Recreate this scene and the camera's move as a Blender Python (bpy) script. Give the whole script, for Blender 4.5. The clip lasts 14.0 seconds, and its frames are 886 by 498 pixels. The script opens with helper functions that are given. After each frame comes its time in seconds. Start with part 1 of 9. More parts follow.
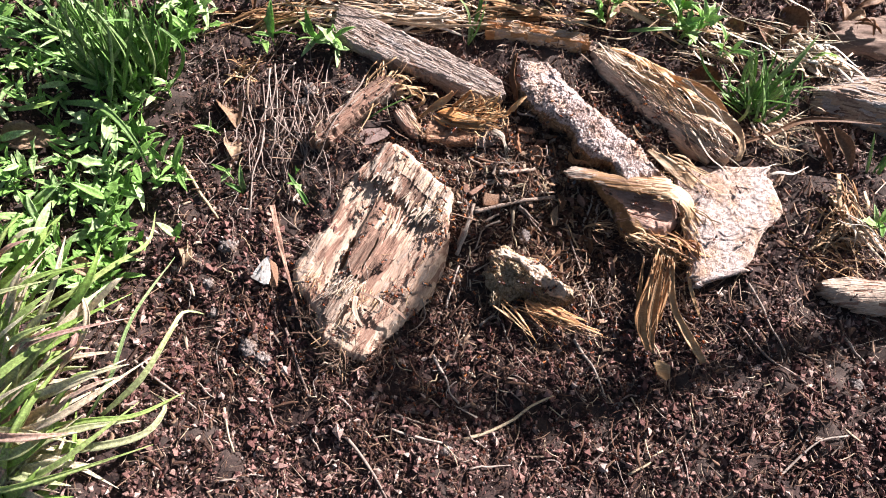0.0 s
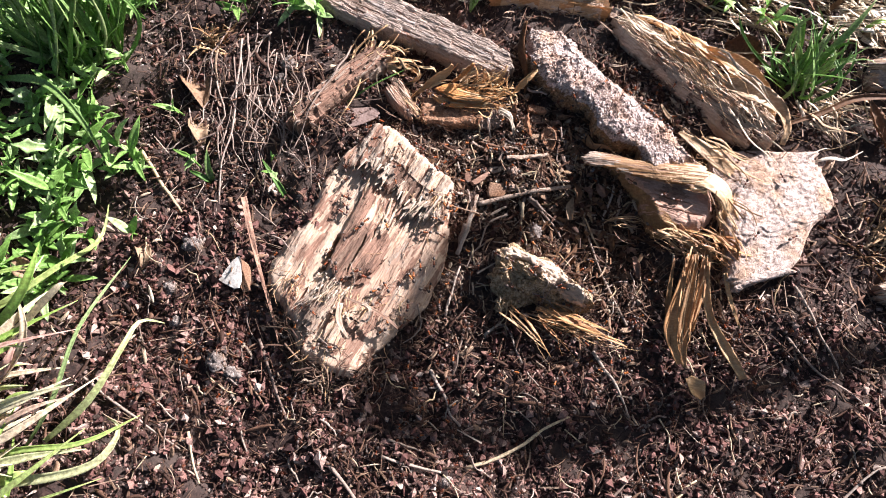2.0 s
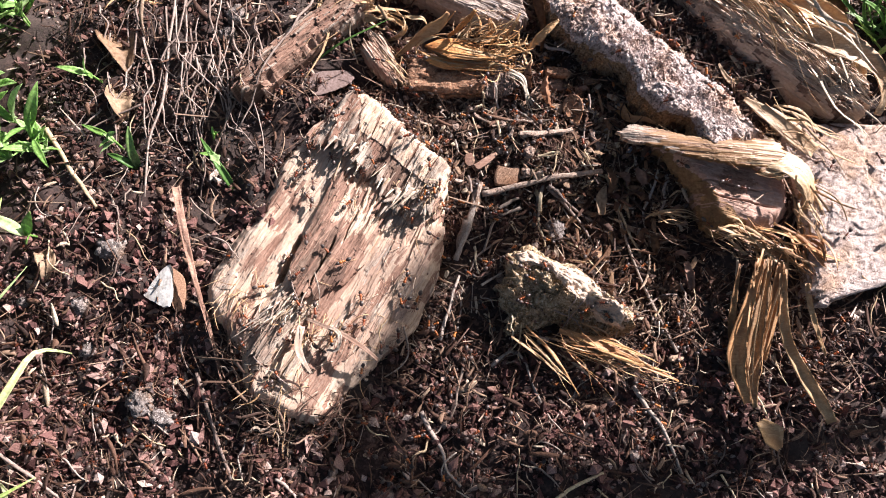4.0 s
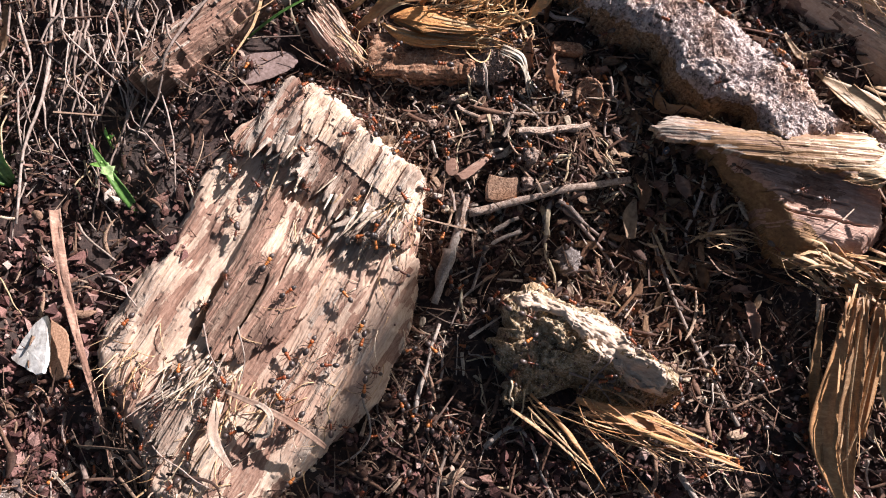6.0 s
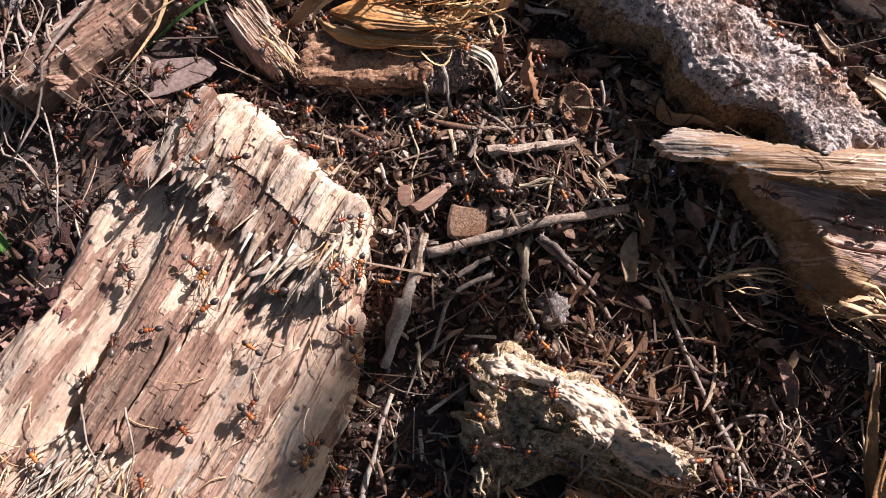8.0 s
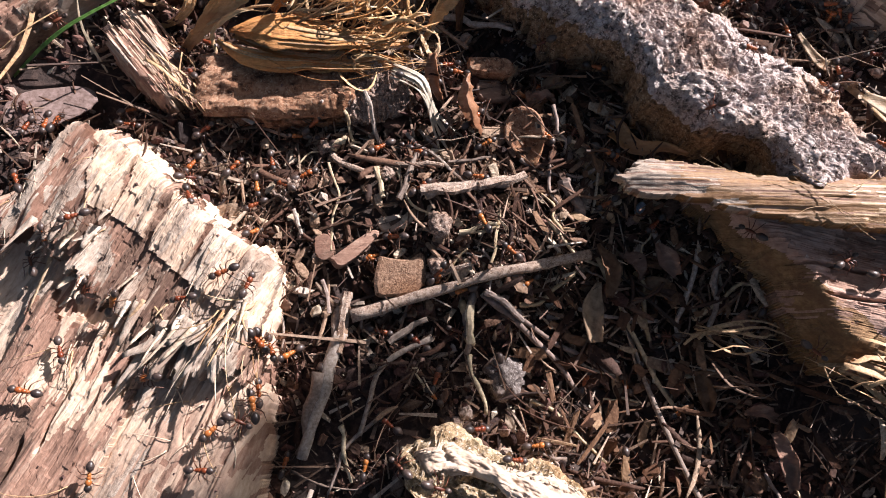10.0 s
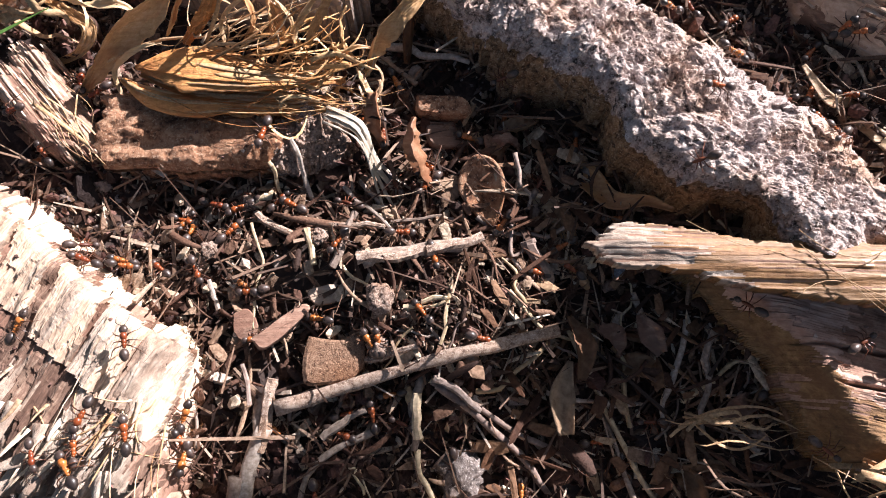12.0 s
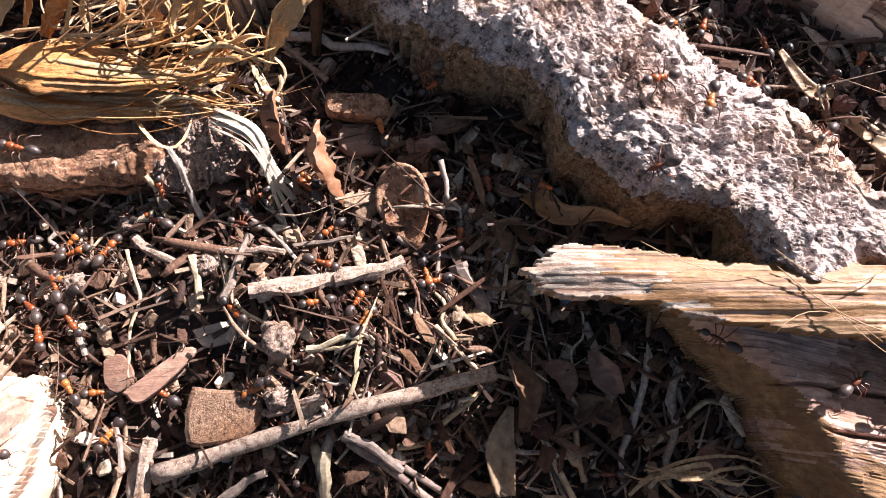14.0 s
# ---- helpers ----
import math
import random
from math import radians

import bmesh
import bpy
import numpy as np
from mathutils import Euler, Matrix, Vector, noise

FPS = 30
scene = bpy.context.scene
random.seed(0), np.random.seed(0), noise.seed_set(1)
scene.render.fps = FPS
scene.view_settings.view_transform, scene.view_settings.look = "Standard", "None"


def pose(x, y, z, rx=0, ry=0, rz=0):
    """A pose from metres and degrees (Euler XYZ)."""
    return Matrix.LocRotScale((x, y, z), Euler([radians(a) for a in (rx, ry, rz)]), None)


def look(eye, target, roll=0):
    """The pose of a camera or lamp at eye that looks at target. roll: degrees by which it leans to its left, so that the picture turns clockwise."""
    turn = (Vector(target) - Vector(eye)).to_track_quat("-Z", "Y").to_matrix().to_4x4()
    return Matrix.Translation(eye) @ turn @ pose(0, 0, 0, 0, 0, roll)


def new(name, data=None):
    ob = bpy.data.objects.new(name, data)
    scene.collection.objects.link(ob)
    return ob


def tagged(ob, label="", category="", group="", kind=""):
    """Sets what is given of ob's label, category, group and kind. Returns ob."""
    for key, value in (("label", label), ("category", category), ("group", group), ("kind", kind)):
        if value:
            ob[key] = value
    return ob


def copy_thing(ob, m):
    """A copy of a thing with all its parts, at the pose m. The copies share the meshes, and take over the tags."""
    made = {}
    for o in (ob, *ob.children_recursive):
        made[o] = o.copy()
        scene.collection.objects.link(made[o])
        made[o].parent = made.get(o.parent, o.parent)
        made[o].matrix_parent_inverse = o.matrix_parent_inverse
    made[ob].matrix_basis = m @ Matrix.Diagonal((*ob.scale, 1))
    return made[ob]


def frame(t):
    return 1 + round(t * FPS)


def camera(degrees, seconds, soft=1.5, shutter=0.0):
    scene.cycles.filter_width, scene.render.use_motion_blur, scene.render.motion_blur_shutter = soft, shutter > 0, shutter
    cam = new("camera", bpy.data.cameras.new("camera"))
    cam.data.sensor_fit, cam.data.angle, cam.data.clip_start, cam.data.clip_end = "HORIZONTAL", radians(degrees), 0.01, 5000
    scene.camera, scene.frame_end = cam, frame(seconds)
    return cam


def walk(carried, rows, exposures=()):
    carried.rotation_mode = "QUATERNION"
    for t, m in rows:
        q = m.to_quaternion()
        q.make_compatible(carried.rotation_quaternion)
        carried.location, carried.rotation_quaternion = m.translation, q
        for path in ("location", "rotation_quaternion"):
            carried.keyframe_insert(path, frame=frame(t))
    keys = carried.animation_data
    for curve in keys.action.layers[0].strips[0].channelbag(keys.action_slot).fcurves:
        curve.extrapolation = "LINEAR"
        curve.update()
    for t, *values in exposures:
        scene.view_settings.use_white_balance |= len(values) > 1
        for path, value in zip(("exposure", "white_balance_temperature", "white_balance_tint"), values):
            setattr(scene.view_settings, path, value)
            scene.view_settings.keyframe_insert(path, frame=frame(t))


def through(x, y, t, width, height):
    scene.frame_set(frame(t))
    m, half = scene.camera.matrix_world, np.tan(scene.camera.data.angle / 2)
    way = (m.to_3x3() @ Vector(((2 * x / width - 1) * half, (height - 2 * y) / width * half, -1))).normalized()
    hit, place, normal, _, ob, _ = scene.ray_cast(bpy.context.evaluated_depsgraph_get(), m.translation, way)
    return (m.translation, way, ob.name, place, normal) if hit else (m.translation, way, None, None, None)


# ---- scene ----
cam = camera(66.0, 14.0, soft=1.0)
PATH = [
    (0, (-0.0003, -0.1149, 0.4375), (-0.0003, -0.0378, 0.1476), 0.29),
    (0.5, (-0.0001, -0.1128, 0.4291), (-0.0000, -0.0358, 0.1392), 0.33),
    (1, (-0.0005, -0.1059, 0.4131), (-0.0000, -0.0309, 0.1226), 0.58),
    (1.5, (-0.0008, -0.1003, 0.3962), (-0.0001, -0.0263, 0.1054), 0.78),
    (2, (-0.0004, -0.0952, 0.3805), (0.0003, -0.0222, 0.0896), 0.75),
    (2.2, (0.0000, -0.0931, 0.3748), (0.0005, -0.0207, 0.0837), 0.56),
    (4.3, (0.0024, -0.0638, 0.2813), (0.0042, 0.0061, -0.0105), 1.17),
    (4.5, (0.0029, -0.0605, 0.2733), (0.0051, 0.0093, -0.0185), 1.34),
    (5, (0.0050, -0.0521, 0.2552), (0.0073, 0.0180, -0.0365), 1.29),
    (5.5, (0.0087, -0.0468, 0.2377), (0.0088, 0.0247, -0.0537), -0.53),
    (6, (0.0128, -0.0397, 0.2220), (0.0114, 0.0323, -0.0692), -2.02),
    (6.5, (0.0156, -0.0320, 0.2079), (0.0133, 0.0403, -0.0833), -2.83),
    (7, (0.0198, -0.0269, 0.1966), (0.0165, 0.0470, -0.0941), -3.60),
    (7.2, (0.0222, -0.0259, 0.1928), (0.0187, 0.0494, -0.0976), -3.85),
    (9.3, (0.0286, -0.0107, 0.1621), (0.0340, 0.0755, -0.1252), 0.77),
    (9.5, (0.0315, -0.0089, 0.1593), (0.0378, 0.0782, -0.1277), 1.11),
    (10, (0.0371, -0.0052, 0.1538), (0.0453, 0.0818, -0.1332), 1.67),
    (10.5, (0.0403, -0.0015, 0.1485), (0.0496, 0.0852, -0.1385), 2.16),
    (11, (0.0421, 0.0025, 0.1436), (0.0512, 0.0888, -0.1436), 1.98),
    (11.5, (0.0446, 0.0082, 0.1395), (0.0523, 0.0943, -0.1478), 1.15),
    (12, (0.0498, 0.0153, 0.1362), (0.0574, 0.1002, -0.1514), 0.90),
    (12.5, (0.0538, 0.0209, 0.1326), (0.0622, 0.1055, -0.1551), 1.11),
    (13, (0.0571, 0.0234, 0.1277), (0.0664, 0.1092, -0.1596), 1.39),
    (13.5, (0.0612, 0.0244, 0.1228), (0.0714, 0.1087, -0.1650), 1.72),
    (14, (0.0627, 0.0252, 0.1176), (0.0752, 0.1073, -0.1707), 3.18),
]
EXPOSURES = [(0.0, 1.48), (2.2, 1.45), (5.0, 1.28), (7.0, 1.06), (9.5, 1.12), (11.0, 1.28), (13.0, 1.63), (14.0, 1.73)]
walk(cam, [(t, look(eye, target, roll)) for t, eye, target, roll in PATH], EXPOSURES)

# ---- light: a low sun in a clear sky, from the right, beyond ----
SUN_FROM = Vector((0.78, 0.62, 0.55)).normalized()
world = bpy.data.worlds.new("sky")
scene.world = world
world.use_nodes = True
wn = world.node_tree.nodes
sky = wn.new("ShaderNodeTexSky")
sky.sky_type, sky.sun_disc = "NISHITA", False
sky.dust_density, sky.ozone_density = 2.5, 0.9
sky.sun_elevation = math.asin(SUN_FROM.z)
sky.sun_rotation = math.atan2(SUN_FROM.x, SUN_FROM.y)
world.node_tree.links.new(sky.outputs["Color"], wn["Background"].inputs["Color"])
wn["Background"].inputs["Strength"].default_value = 0.032
sun = new("sun", bpy.data.lights.new("sun", "SUN"))
sun.data.energy, sun.data.angle, sun.data.color = 5.0, radians(0.55), (1.0, 0.94, 0.97)
sun.matrix_world = look(SUN_FROM * 3, (0, 0, 0))


# ---- materials ----
def node_mat(name, rough=0.85):
    mat = bpy.data.materials.new(name)
    mat.use_nodes = True
    nt = mat.node_tree
    bsdf = nt.nodes["Principled BSDF"]
    bsdf.inputs["Roughness"].default_value = rough
    return mat, nt, bsdf


def ramp_node(nt, stops, fac):
    ramp = nt.nodes.new("ShaderNodeValToRGB")
    els = ramp.color_ramp.elements
    els[0].position, els[0].color = stops[0][0], (*stops[0][1], 1)
    els[1].position, els[1].color = stops[-1][0], (*stops[-1][1], 1)
    for at, colour in stops[1:-1]:
        els.new(at).color = (*colour, 1)
    nt.links.new(fac, ramp.inputs["Fac"])
    return ramp


def noise_node(nt, scale, stretch=(1, 1, 1), detail=6.0, rough=0.6, distort=0.0):
    coord = nt.nodes.new("ShaderNodeTexCoord")
    mapping = nt.nodes.new("ShaderNodeMapping")
    mapping.inputs["Scale"].default_value = stretch
    tex = nt.nodes.new("ShaderNodeTexNoise")
    tex.inputs["Scale"].default_value = scale
    tex.inputs["Detail"].default_value = detail
    tex.inputs["Roughness"].default_value = rough
    tex.inputs["Distortion"].default_value = distort
    nt.links.new(coord.outputs["Object"], mapping.inputs["Vector"])
    nt.links.new(mapping.outputs["Vector"], tex.inputs["Vector"])
    return tex


def mix_node(nt, fac, a, b, kind="MIX"):
    mix = nt.nodes.new("ShaderNodeMix")
    mix.data_type, mix.blend_type = "RGBA", kind
    for socket, value in ((mix.inputs["Factor"], fac), (mix.inputs[6], a), (mix.inputs[7], b)):
        if isinstance(value, (int, float)):
            socket.default_value = value
        elif isinstance(value, tuple):
            socket.default_value = (*value, 1)
        else:
            nt.links.new(value, socket)
    return mix.outputs[2]


def bump_node(nt, bsdf, height, distance, strength=1.0):
    bump = nt.nodes.new("ShaderNodeBump")
    bump.inputs["Distance"].default_value = distance * 0.35
    bump.inputs["Strength"].default_value = strength
    nt.links.new(height, bump.inputs["Height"])
    nt.links.new(bump.outputs["Normal"], bsdf.inputs["Normal"])
    return bump


def grain_mat(name, dark, mid, light, stain, grain=900, along=0.07, patch=45, rough=0.85, bump=0.0006, stain_at=(0.50, 0.66), through=0.0):
    """Fibrous wood or bark: streaks along the local x axis, and stains in broad patches."""
    mat, nt, bsdf = node_mat(name, rough)
    fine = noise_node(nt, grain, (along, 1, 1), 8, 0.65, 0.3)
    streak = noise_node(nt, grain * 0.22, (along * 1.4, 1, 1), 5, 0.6, 0.4)
    speck = noise_node(nt, 1100, (0.6, 1, 1), 5, 0.7)
    add = mix_node(nt, 0.35, mix_node(nt, 0.45, fine.outputs["Fac"], streak.outputs["Fac"]), speck.outputs["Fac"])
    base = ramp_node(nt, [(0.30, dark), (0.50, mid), (0.68, light)], add)
    broad = noise_node(nt, patch, (0.5, 1, 1), 5, 0.65)
    mask = ramp_node(nt, [(stain_at[0], (0, 0, 0)), (stain_at[1], (1, 1, 1))], broad.outputs["Fac"])
    col = mix_node(nt, mask.outputs["Color"], base.outputs["Color"], mix_node(nt, 0.7, base.outputs["Color"], stain))
    nt.links.new(col, bsdf.inputs["Base Color"])
    bump_node(nt, bsdf, add, bump)
    if through:
        thin = nt.nodes.new("ShaderNodeBsdfTranslucent")
        nt.links.new(col, thin.inputs["Color"])
        both = nt.nodes.new("ShaderNodeMixShader")
        both.inputs["Fac"].default_value = through
        nt.links.new(bsdf.outputs["BSDF"], both.inputs[1])
        nt.links.new(thin.outputs["BSDF"], both.inputs[2])
        nt.links.new(both.outputs["Shader"], nt.nodes["Material Output"].inputs["Surface"])
    return mat


def crust_mat(name, dark, mid, light, spots, scale=260, bump=0.0016, flecks=0.0):
    """Crusty bark with lichen specks."""
    mat, nt, bsdf = node_mat(name, 0.95)
    lump = noise_node(nt, scale, (1, 1, 1), 9, 0.72)
    speck = noise_node(nt, scale * 3.6, (1, 1, 1), 5, 0.7)
    base = ramp_node(nt, [(0.37, dark), (0.49, mid), (0.62, light)], lump.outputs["Fac"])
    mask = ramp_node(nt, [(0.55, (0, 0, 0)), (0.62, (1, 1, 1))], speck.outputs["Fac"])
    col = mix_node(nt, mask.outputs["Color"], base.outputs["Color"], spots)
    tint = noise_node(nt, 55, (1, 1, 1), 3)
    warm = ramp_node(nt, [(0.45, (1, 1, 1)), (0.65, (0.80, 0.62, 0.45))], tint.outputs["Fac"])
    col = mix_node(nt, 0.8, col, warm.outputs["Color"], "MULTIPLY")
    # near-black flecks scattered by noise, in the colour only, without relief
    if flecks:
        fleck_noise = noise_node(nt, scale * 1.7, (1, 1, 1), 6, 0.75)
        black = ramp_node(nt, [(flecks - 0.05, (0.10, 0.08, 0.065)), (flecks, (1, 1, 1))], fleck_noise.outputs["Fac"])
        col = mix_node(nt, 0.9, col, black.outputs["Color"], "MULTIPLY")
    nt.links.new(col, bsdf.inputs["Base Color"])
    bump_node(nt, bsdf, mix_node(nt, 0.4, lump.outputs["Fac"], speck.outputs["Fac"]), bump)
    return mat


def island_mat(name, stops, rough=0.85, grain=1500, bump=0.0002, by_object=False, stretch=(1, 1, 1), gloss=0.3, through=0.0):
    """Each loose piece, or each object, takes its own tone; a fine mottling on top."""
    mat, nt, bsdf = node_mat(name, rough)
    bsdf.inputs["Specular IOR Level"].default_value = gloss
    if by_object:
        src = nt.nodes.new("ShaderNodeObjectInfo").outputs["Random"]
    else:
        src = nt.nodes.new("ShaderNodeNewGeometry").outputs["Random Per Island"]
    base = ramp_node(nt, stops, src)
    fine = noise_node(nt, grain, stretch, 4, 0.6)
    shade = ramp_node(nt, [(0.3, (0.55, 0.5, 0.46)), (0.7, (1.3, 1.3, 1.3))], fine.outputs["Fac"])
    col = mix_node(nt, 1.0, base.outputs["Color"], shade.outputs["Color"], "MULTIPLY")
    nt.links.new(col, bsdf.inputs["Base Color"])
    bump_node(nt, bsdf, fine.outputs["Fac"], bump)
    if through:
        thin = nt.nodes.new("ShaderNodeBsdfTranslucent")
        nt.links.new(col, thin.inputs["Color"])
        both = nt.nodes.new("ShaderNodeMixShader")
        both.inputs["Fac"].default_value = through
        nt.links.new(bsdf.outputs["BSDF"], both.inputs[1])
        nt.links.new(thin.outputs["BSDF"], both.inputs[2])
        nt.links.new(both.outputs["Shader"], nt.nodes["Material Output"].inputs["Surface"])
    return mat


def soil_mat():
    mat, nt, bsdf = node_mat("soil", 0.95)
    lump = noise_node(nt, 420, (1, 1, 1), 8, 0.7)
    base = ramp_node(nt, [(0.32, (0.009, 0.005, 0.004)), (0.5, (0.034, 0.017, 0.014)), (0.68, (0.10, 0.058, 0.046))], lump.outputs["Fac"])
    broad = noise_node(nt, 22, (1, 1, 1), 4)
    grey = ramp_node(nt, [(0.45, (0, 0, 0)), (0.62, (1, 1, 1))], broad.outputs["Fac"])
    col = mix_node(nt, grey.outputs["Color"], base.outputs["Color"], mix_node(nt, 0.5, base.outputs["Color"], (0.10, 0.075, 0.062)))
    nt.links.new(col, bsdf.inputs["Base Color"])
    bump_node(nt, bsdf, lump.outputs["Fac"], 0.0016)
    return mat


SOIL = soil_mat()
SLABWOOD = grain_mat("split_wood", (0.24, 0.142, 0.095), (0.58, 0.420, 0.305), (0.77, 0.630, 0.500), (0.37, 0.220, 0.158), 1100, 0.16, 34, bump=0.0012, stain_at=(0.50, 0.66))
PALEWOOD = grain_mat("pale_wood", (0.24, 0.15, 0.105), (0.50, 0.375, 0.28), (0.70, 0.58, 0.475), (0.32, 0.185, 0.13), 800, 0.12, 60, bump=0.0012, stain_at=(0.52, 0.68))
DARKWOOD = grain_mat("dark_wood", (0.07, 0.042, 0.030), (0.20, 0.125, 0.090), (0.46, 0.34, 0.25), (0.16, 0.08, 0.05), 800, 0.07, 45, bump=0.0012)
REDWOOD = grain_mat("red_wood", (0.09, 0.045, 0.03), (0.24, 0.125, 0.085), (0.46, 0.30, 0.21), (0.12, 0.07, 0.05), 700, 0.12, 60, bump=0.0014)
GOLDFIBRE = grain_mat("gold_fibre", (0.16, 0.06, 0.02), (0.44, 0.215, 0.085), (0.68, 0.42, 0.20), (0.28, 0.11, 0.04), 1500, 0.05, 70, rough=0.5, bump=0.0010)
STRAW = grain_mat("straw_fibre", (0.20, 0.10, 0.045), (0.52, 0.345, 0.20), (0.74, 0.58, 0.40), (0.36, 0.18, 0.07), 2200, 0.05, 50, rough=0.55, bump=0.0012, through=0.12)
GREYBARK = grain_mat("grey_bark", (0.09, 0.07, 0.062), (0.33, 0.28, 0.255), (0.56, 0.50, 0.465), (0.24, 0.175, 0.145), 700, 0.35, 50, bump=0.0014)
CRUST = crust_mat("crusted_bark", (0.060, 0.036, 0.026), (0.50, 0.390, 0.355), (0.76, 0.655, 0.615), (0.82, 0.74, 0.70), 560, 0.0026, 0.435)
LOGSIDE = crust_mat("crumbly_bark", (0.05, 0.025, 0.012), (0.26, 0.150, 0.080), (0.44, 0.295, 0.18), (0.56, 0.43, 0.31), 700, 0.0028)
PINKWOOD = grain_mat("pink_wood", (0.16, 0.08, 0.06), (0.47, 0.29, 0.22), (0.66, 0.49, 0.41), (0.27, 0.15, 0.11), 900, 0.12, 90, bump=0.0012)
MUSTARD = grain_mat("mustard_wood", (0.045, 0.020, 0.009), (0.22, 0.118, 0.050), (0.42, 0.255, 0.118), (0.16, 0.075, 0.035), 700, 0.5, 120, bump=0.0024)
HONEY = grain_mat("honey_fibre", (0.07, 0.028, 0.009), (0.235, 0.112, 0.039), (0.43, 0.245, 0.100), (0.14, 0.052, 0.017), 1800, 0.05, 60, rough=0.6, bump=0.0012)
CURLTAN = grain_mat("tan_curl", (0.34, 0.15, 0.058), (0.66, 0.405, 0.195), (0.82, 0.61, 0.395), (0.48, 0.23, 0.10), 1700, 0.06, 80, rough=0.5, bump=0.0008, through=0.15)
WHITERIB = grain_mat("white_fibre", (0.38, 0.28, 0.18), (0.58, 0.50, 0.40), (0.72, 0.66, 0.57), (0.60, 0.48, 0.34), 1800, 0.05, 90, rough=0.5, bump=0.0004, through=0.2)
DULLPINK = island_mat("dull_leaf", [(0.0, (0.20, 0.14, 0.125)), (1.0, (0.27, 0.20, 0.18))], 0.85, 900, 0.0005, True)
MOSSY = crust_mat("crumbly_wood", (0.08, 0.05, 0.022), (0.30, 0.21, 0.115), (0.52, 0.41, 0.28), (0.62, 0.52, 0.42), 420, 0.0026)
CRUMB = island_mat("soil_crumbs", [(0.0, (0.022, 0.013, 0.012)), (0.30, (0.086, 0.045, 0.038)), (0.6, (0.20, 0.11, 0.092)), (0.82, (0.32, 0.215, 0.18)), (0.95, (0.40, 0.30, 0.255)), (1.0, (0.52, 0.43, 0.375))], 0.75, 1800, 0.0008, gloss=0.3)
REDCRUMB = island_mat("red_crumbs", [(0.0, (0.035, 0.015, 0.014)), (0.35, (0.13, 0.057, 0.050)), (0.7, (0.255, 0.135, 0.115)), (0.93, (0.38, 0.25, 0.215)), (1.0, (0.52, 0.42, 0.37))], 0.8, 1800, 0.0008, gloss=0.3)
DUST = island_mat("soil_dust", [(0.0, (0.03, 0.02, 0.018)), (0.4, (0.11, 0.082, 0.072)), (0.8, (0.25, 0.20, 0.18)), (1.0, (0.48, 0.42, 0.39))], 0.9, 2200, 0.0004, gloss=0.2)
LITTER = island_mat("plant_litter", [(0.0, (0.04, 0.023, 0.017)), (0.35, (0.11, 0.062, 0.042)), (0.7, (0.22, 0.14, 0.095)), (0.92, (0.36, 0.265, 0.195)), (1.0, (0.58, 0.49, 0.40))], 0.7, 1500)
REDLEAF = grain_mat("red_leaf", (0.16, 0.06, 0.03), (0.40, 0.20, 0.11), (0.58, 0.36, 0.24), (0.26, 0.10, 0.05), 900, 0.3, 90, rough=0.4, bump=0.0006, through=0.25)
FLAKE = island_mat("dark_flake", [(0.0, (0.035, 0.02, 0.015)), (0.4, (0.11, 0.06, 0.042)), (0.8, (0.24, 0.16, 0.115)), (1.0, (0.46, 0.37, 0.29))], 0.8, 1200, 0.0004)
TWIG = island_mat("twig_bark", [(0.0, (0.18, 0.13, 0.105)), (0.5, (0.33, 0.265, 0.22)), (1.0, (0.46, 0.39, 0.335))], 0.85, 1300, 0.0004, True)
GREYTWIG = island_mat("grey_twig", [(0.0, (0.21, 0.15, 0.125)), (1.0, (0.40, 0.32, 0.275))], 0.8, 900, 0.0003, True)
STRAWTWIG = island_mat("dry_straw", [(0.0, (0.40, 0.29, 0.17)), (1.0, (0.66, 0.54, 0.37))], 0.6, 900, 0.0002, True)
SPLINTER = island_mat("splinter", [(0.0, (0.34, 0.20, 0.10)), (0.45, (0.56, 0.43, 0.30)), (1.0, (0.80, 0.73, 0.63))], 0.7, 1500, 0.0002)
FIBRE = island_mat("loose_fibre", [(0.0, (0.24, 0.115, 0.05)), (0.5, (0.48, 0.30, 0.155)), (1.0, (0.74, 0.57, 0.38))], 0.6, 1500, 0.0002)
DRYLEAF = island_mat("dry_leaf", [(0.0, (0.15, 0.070, 0.034)), (0.5, (0.27, 0.150, 0.084)), (1.0, (0.43, 0.305, 0.20))], 0.6, 600, 0.0003, True, through=0.25)
GREENLEAF = island_mat("weed_leaf", [(0.0, (0.22, 0.43, 0.09)), (0.5, (0.34, 0.58, 0.17)), (1.0, (0.54, 0.70, 0.37))], 0.42, 500, 0.0003, True, gloss=0.35, through=0.35)
GRASS = island_mat("grass_blade", [(0.0, (0.11, 0.25, 0.05)), (0.5, (0.21, 0.39, 0.10)), (1.0, (0.40, 0.52, 0.24))], 0.45, 700, 0.0002, True, (1, 1, 1), 0.5, 0.35)
PALEGRASS = island_mat("faded_grass", [(0.0, (0.36, 0.58, 0.12)), (0.35, (0.58, 0.70, 0.28)), (0.62, (0.80, 0.77, 0.56)), (0.86, (0.82, 0.70, 0.53)), (1.0, (0.70, 0.40, 0.36))], 0.4, 500, 0.0002, True, (1, 1, 1), 0.5, 0.4)
WHITEFLAKE = island_mat("white_flake", [(0.0, (0.72, 0.69, 0.64)), (1.0, (0.80, 0.78, 0.74))], 0.8, 500, 0.0004, True)
STONE = crust_mat("dried_clod", (0.05, 0.036, 0.031), (0.17, 0.135, 0.12), (0.34, 0.285, 0.26), (0.46, 0.41, 0.38), 500, 0.0026)
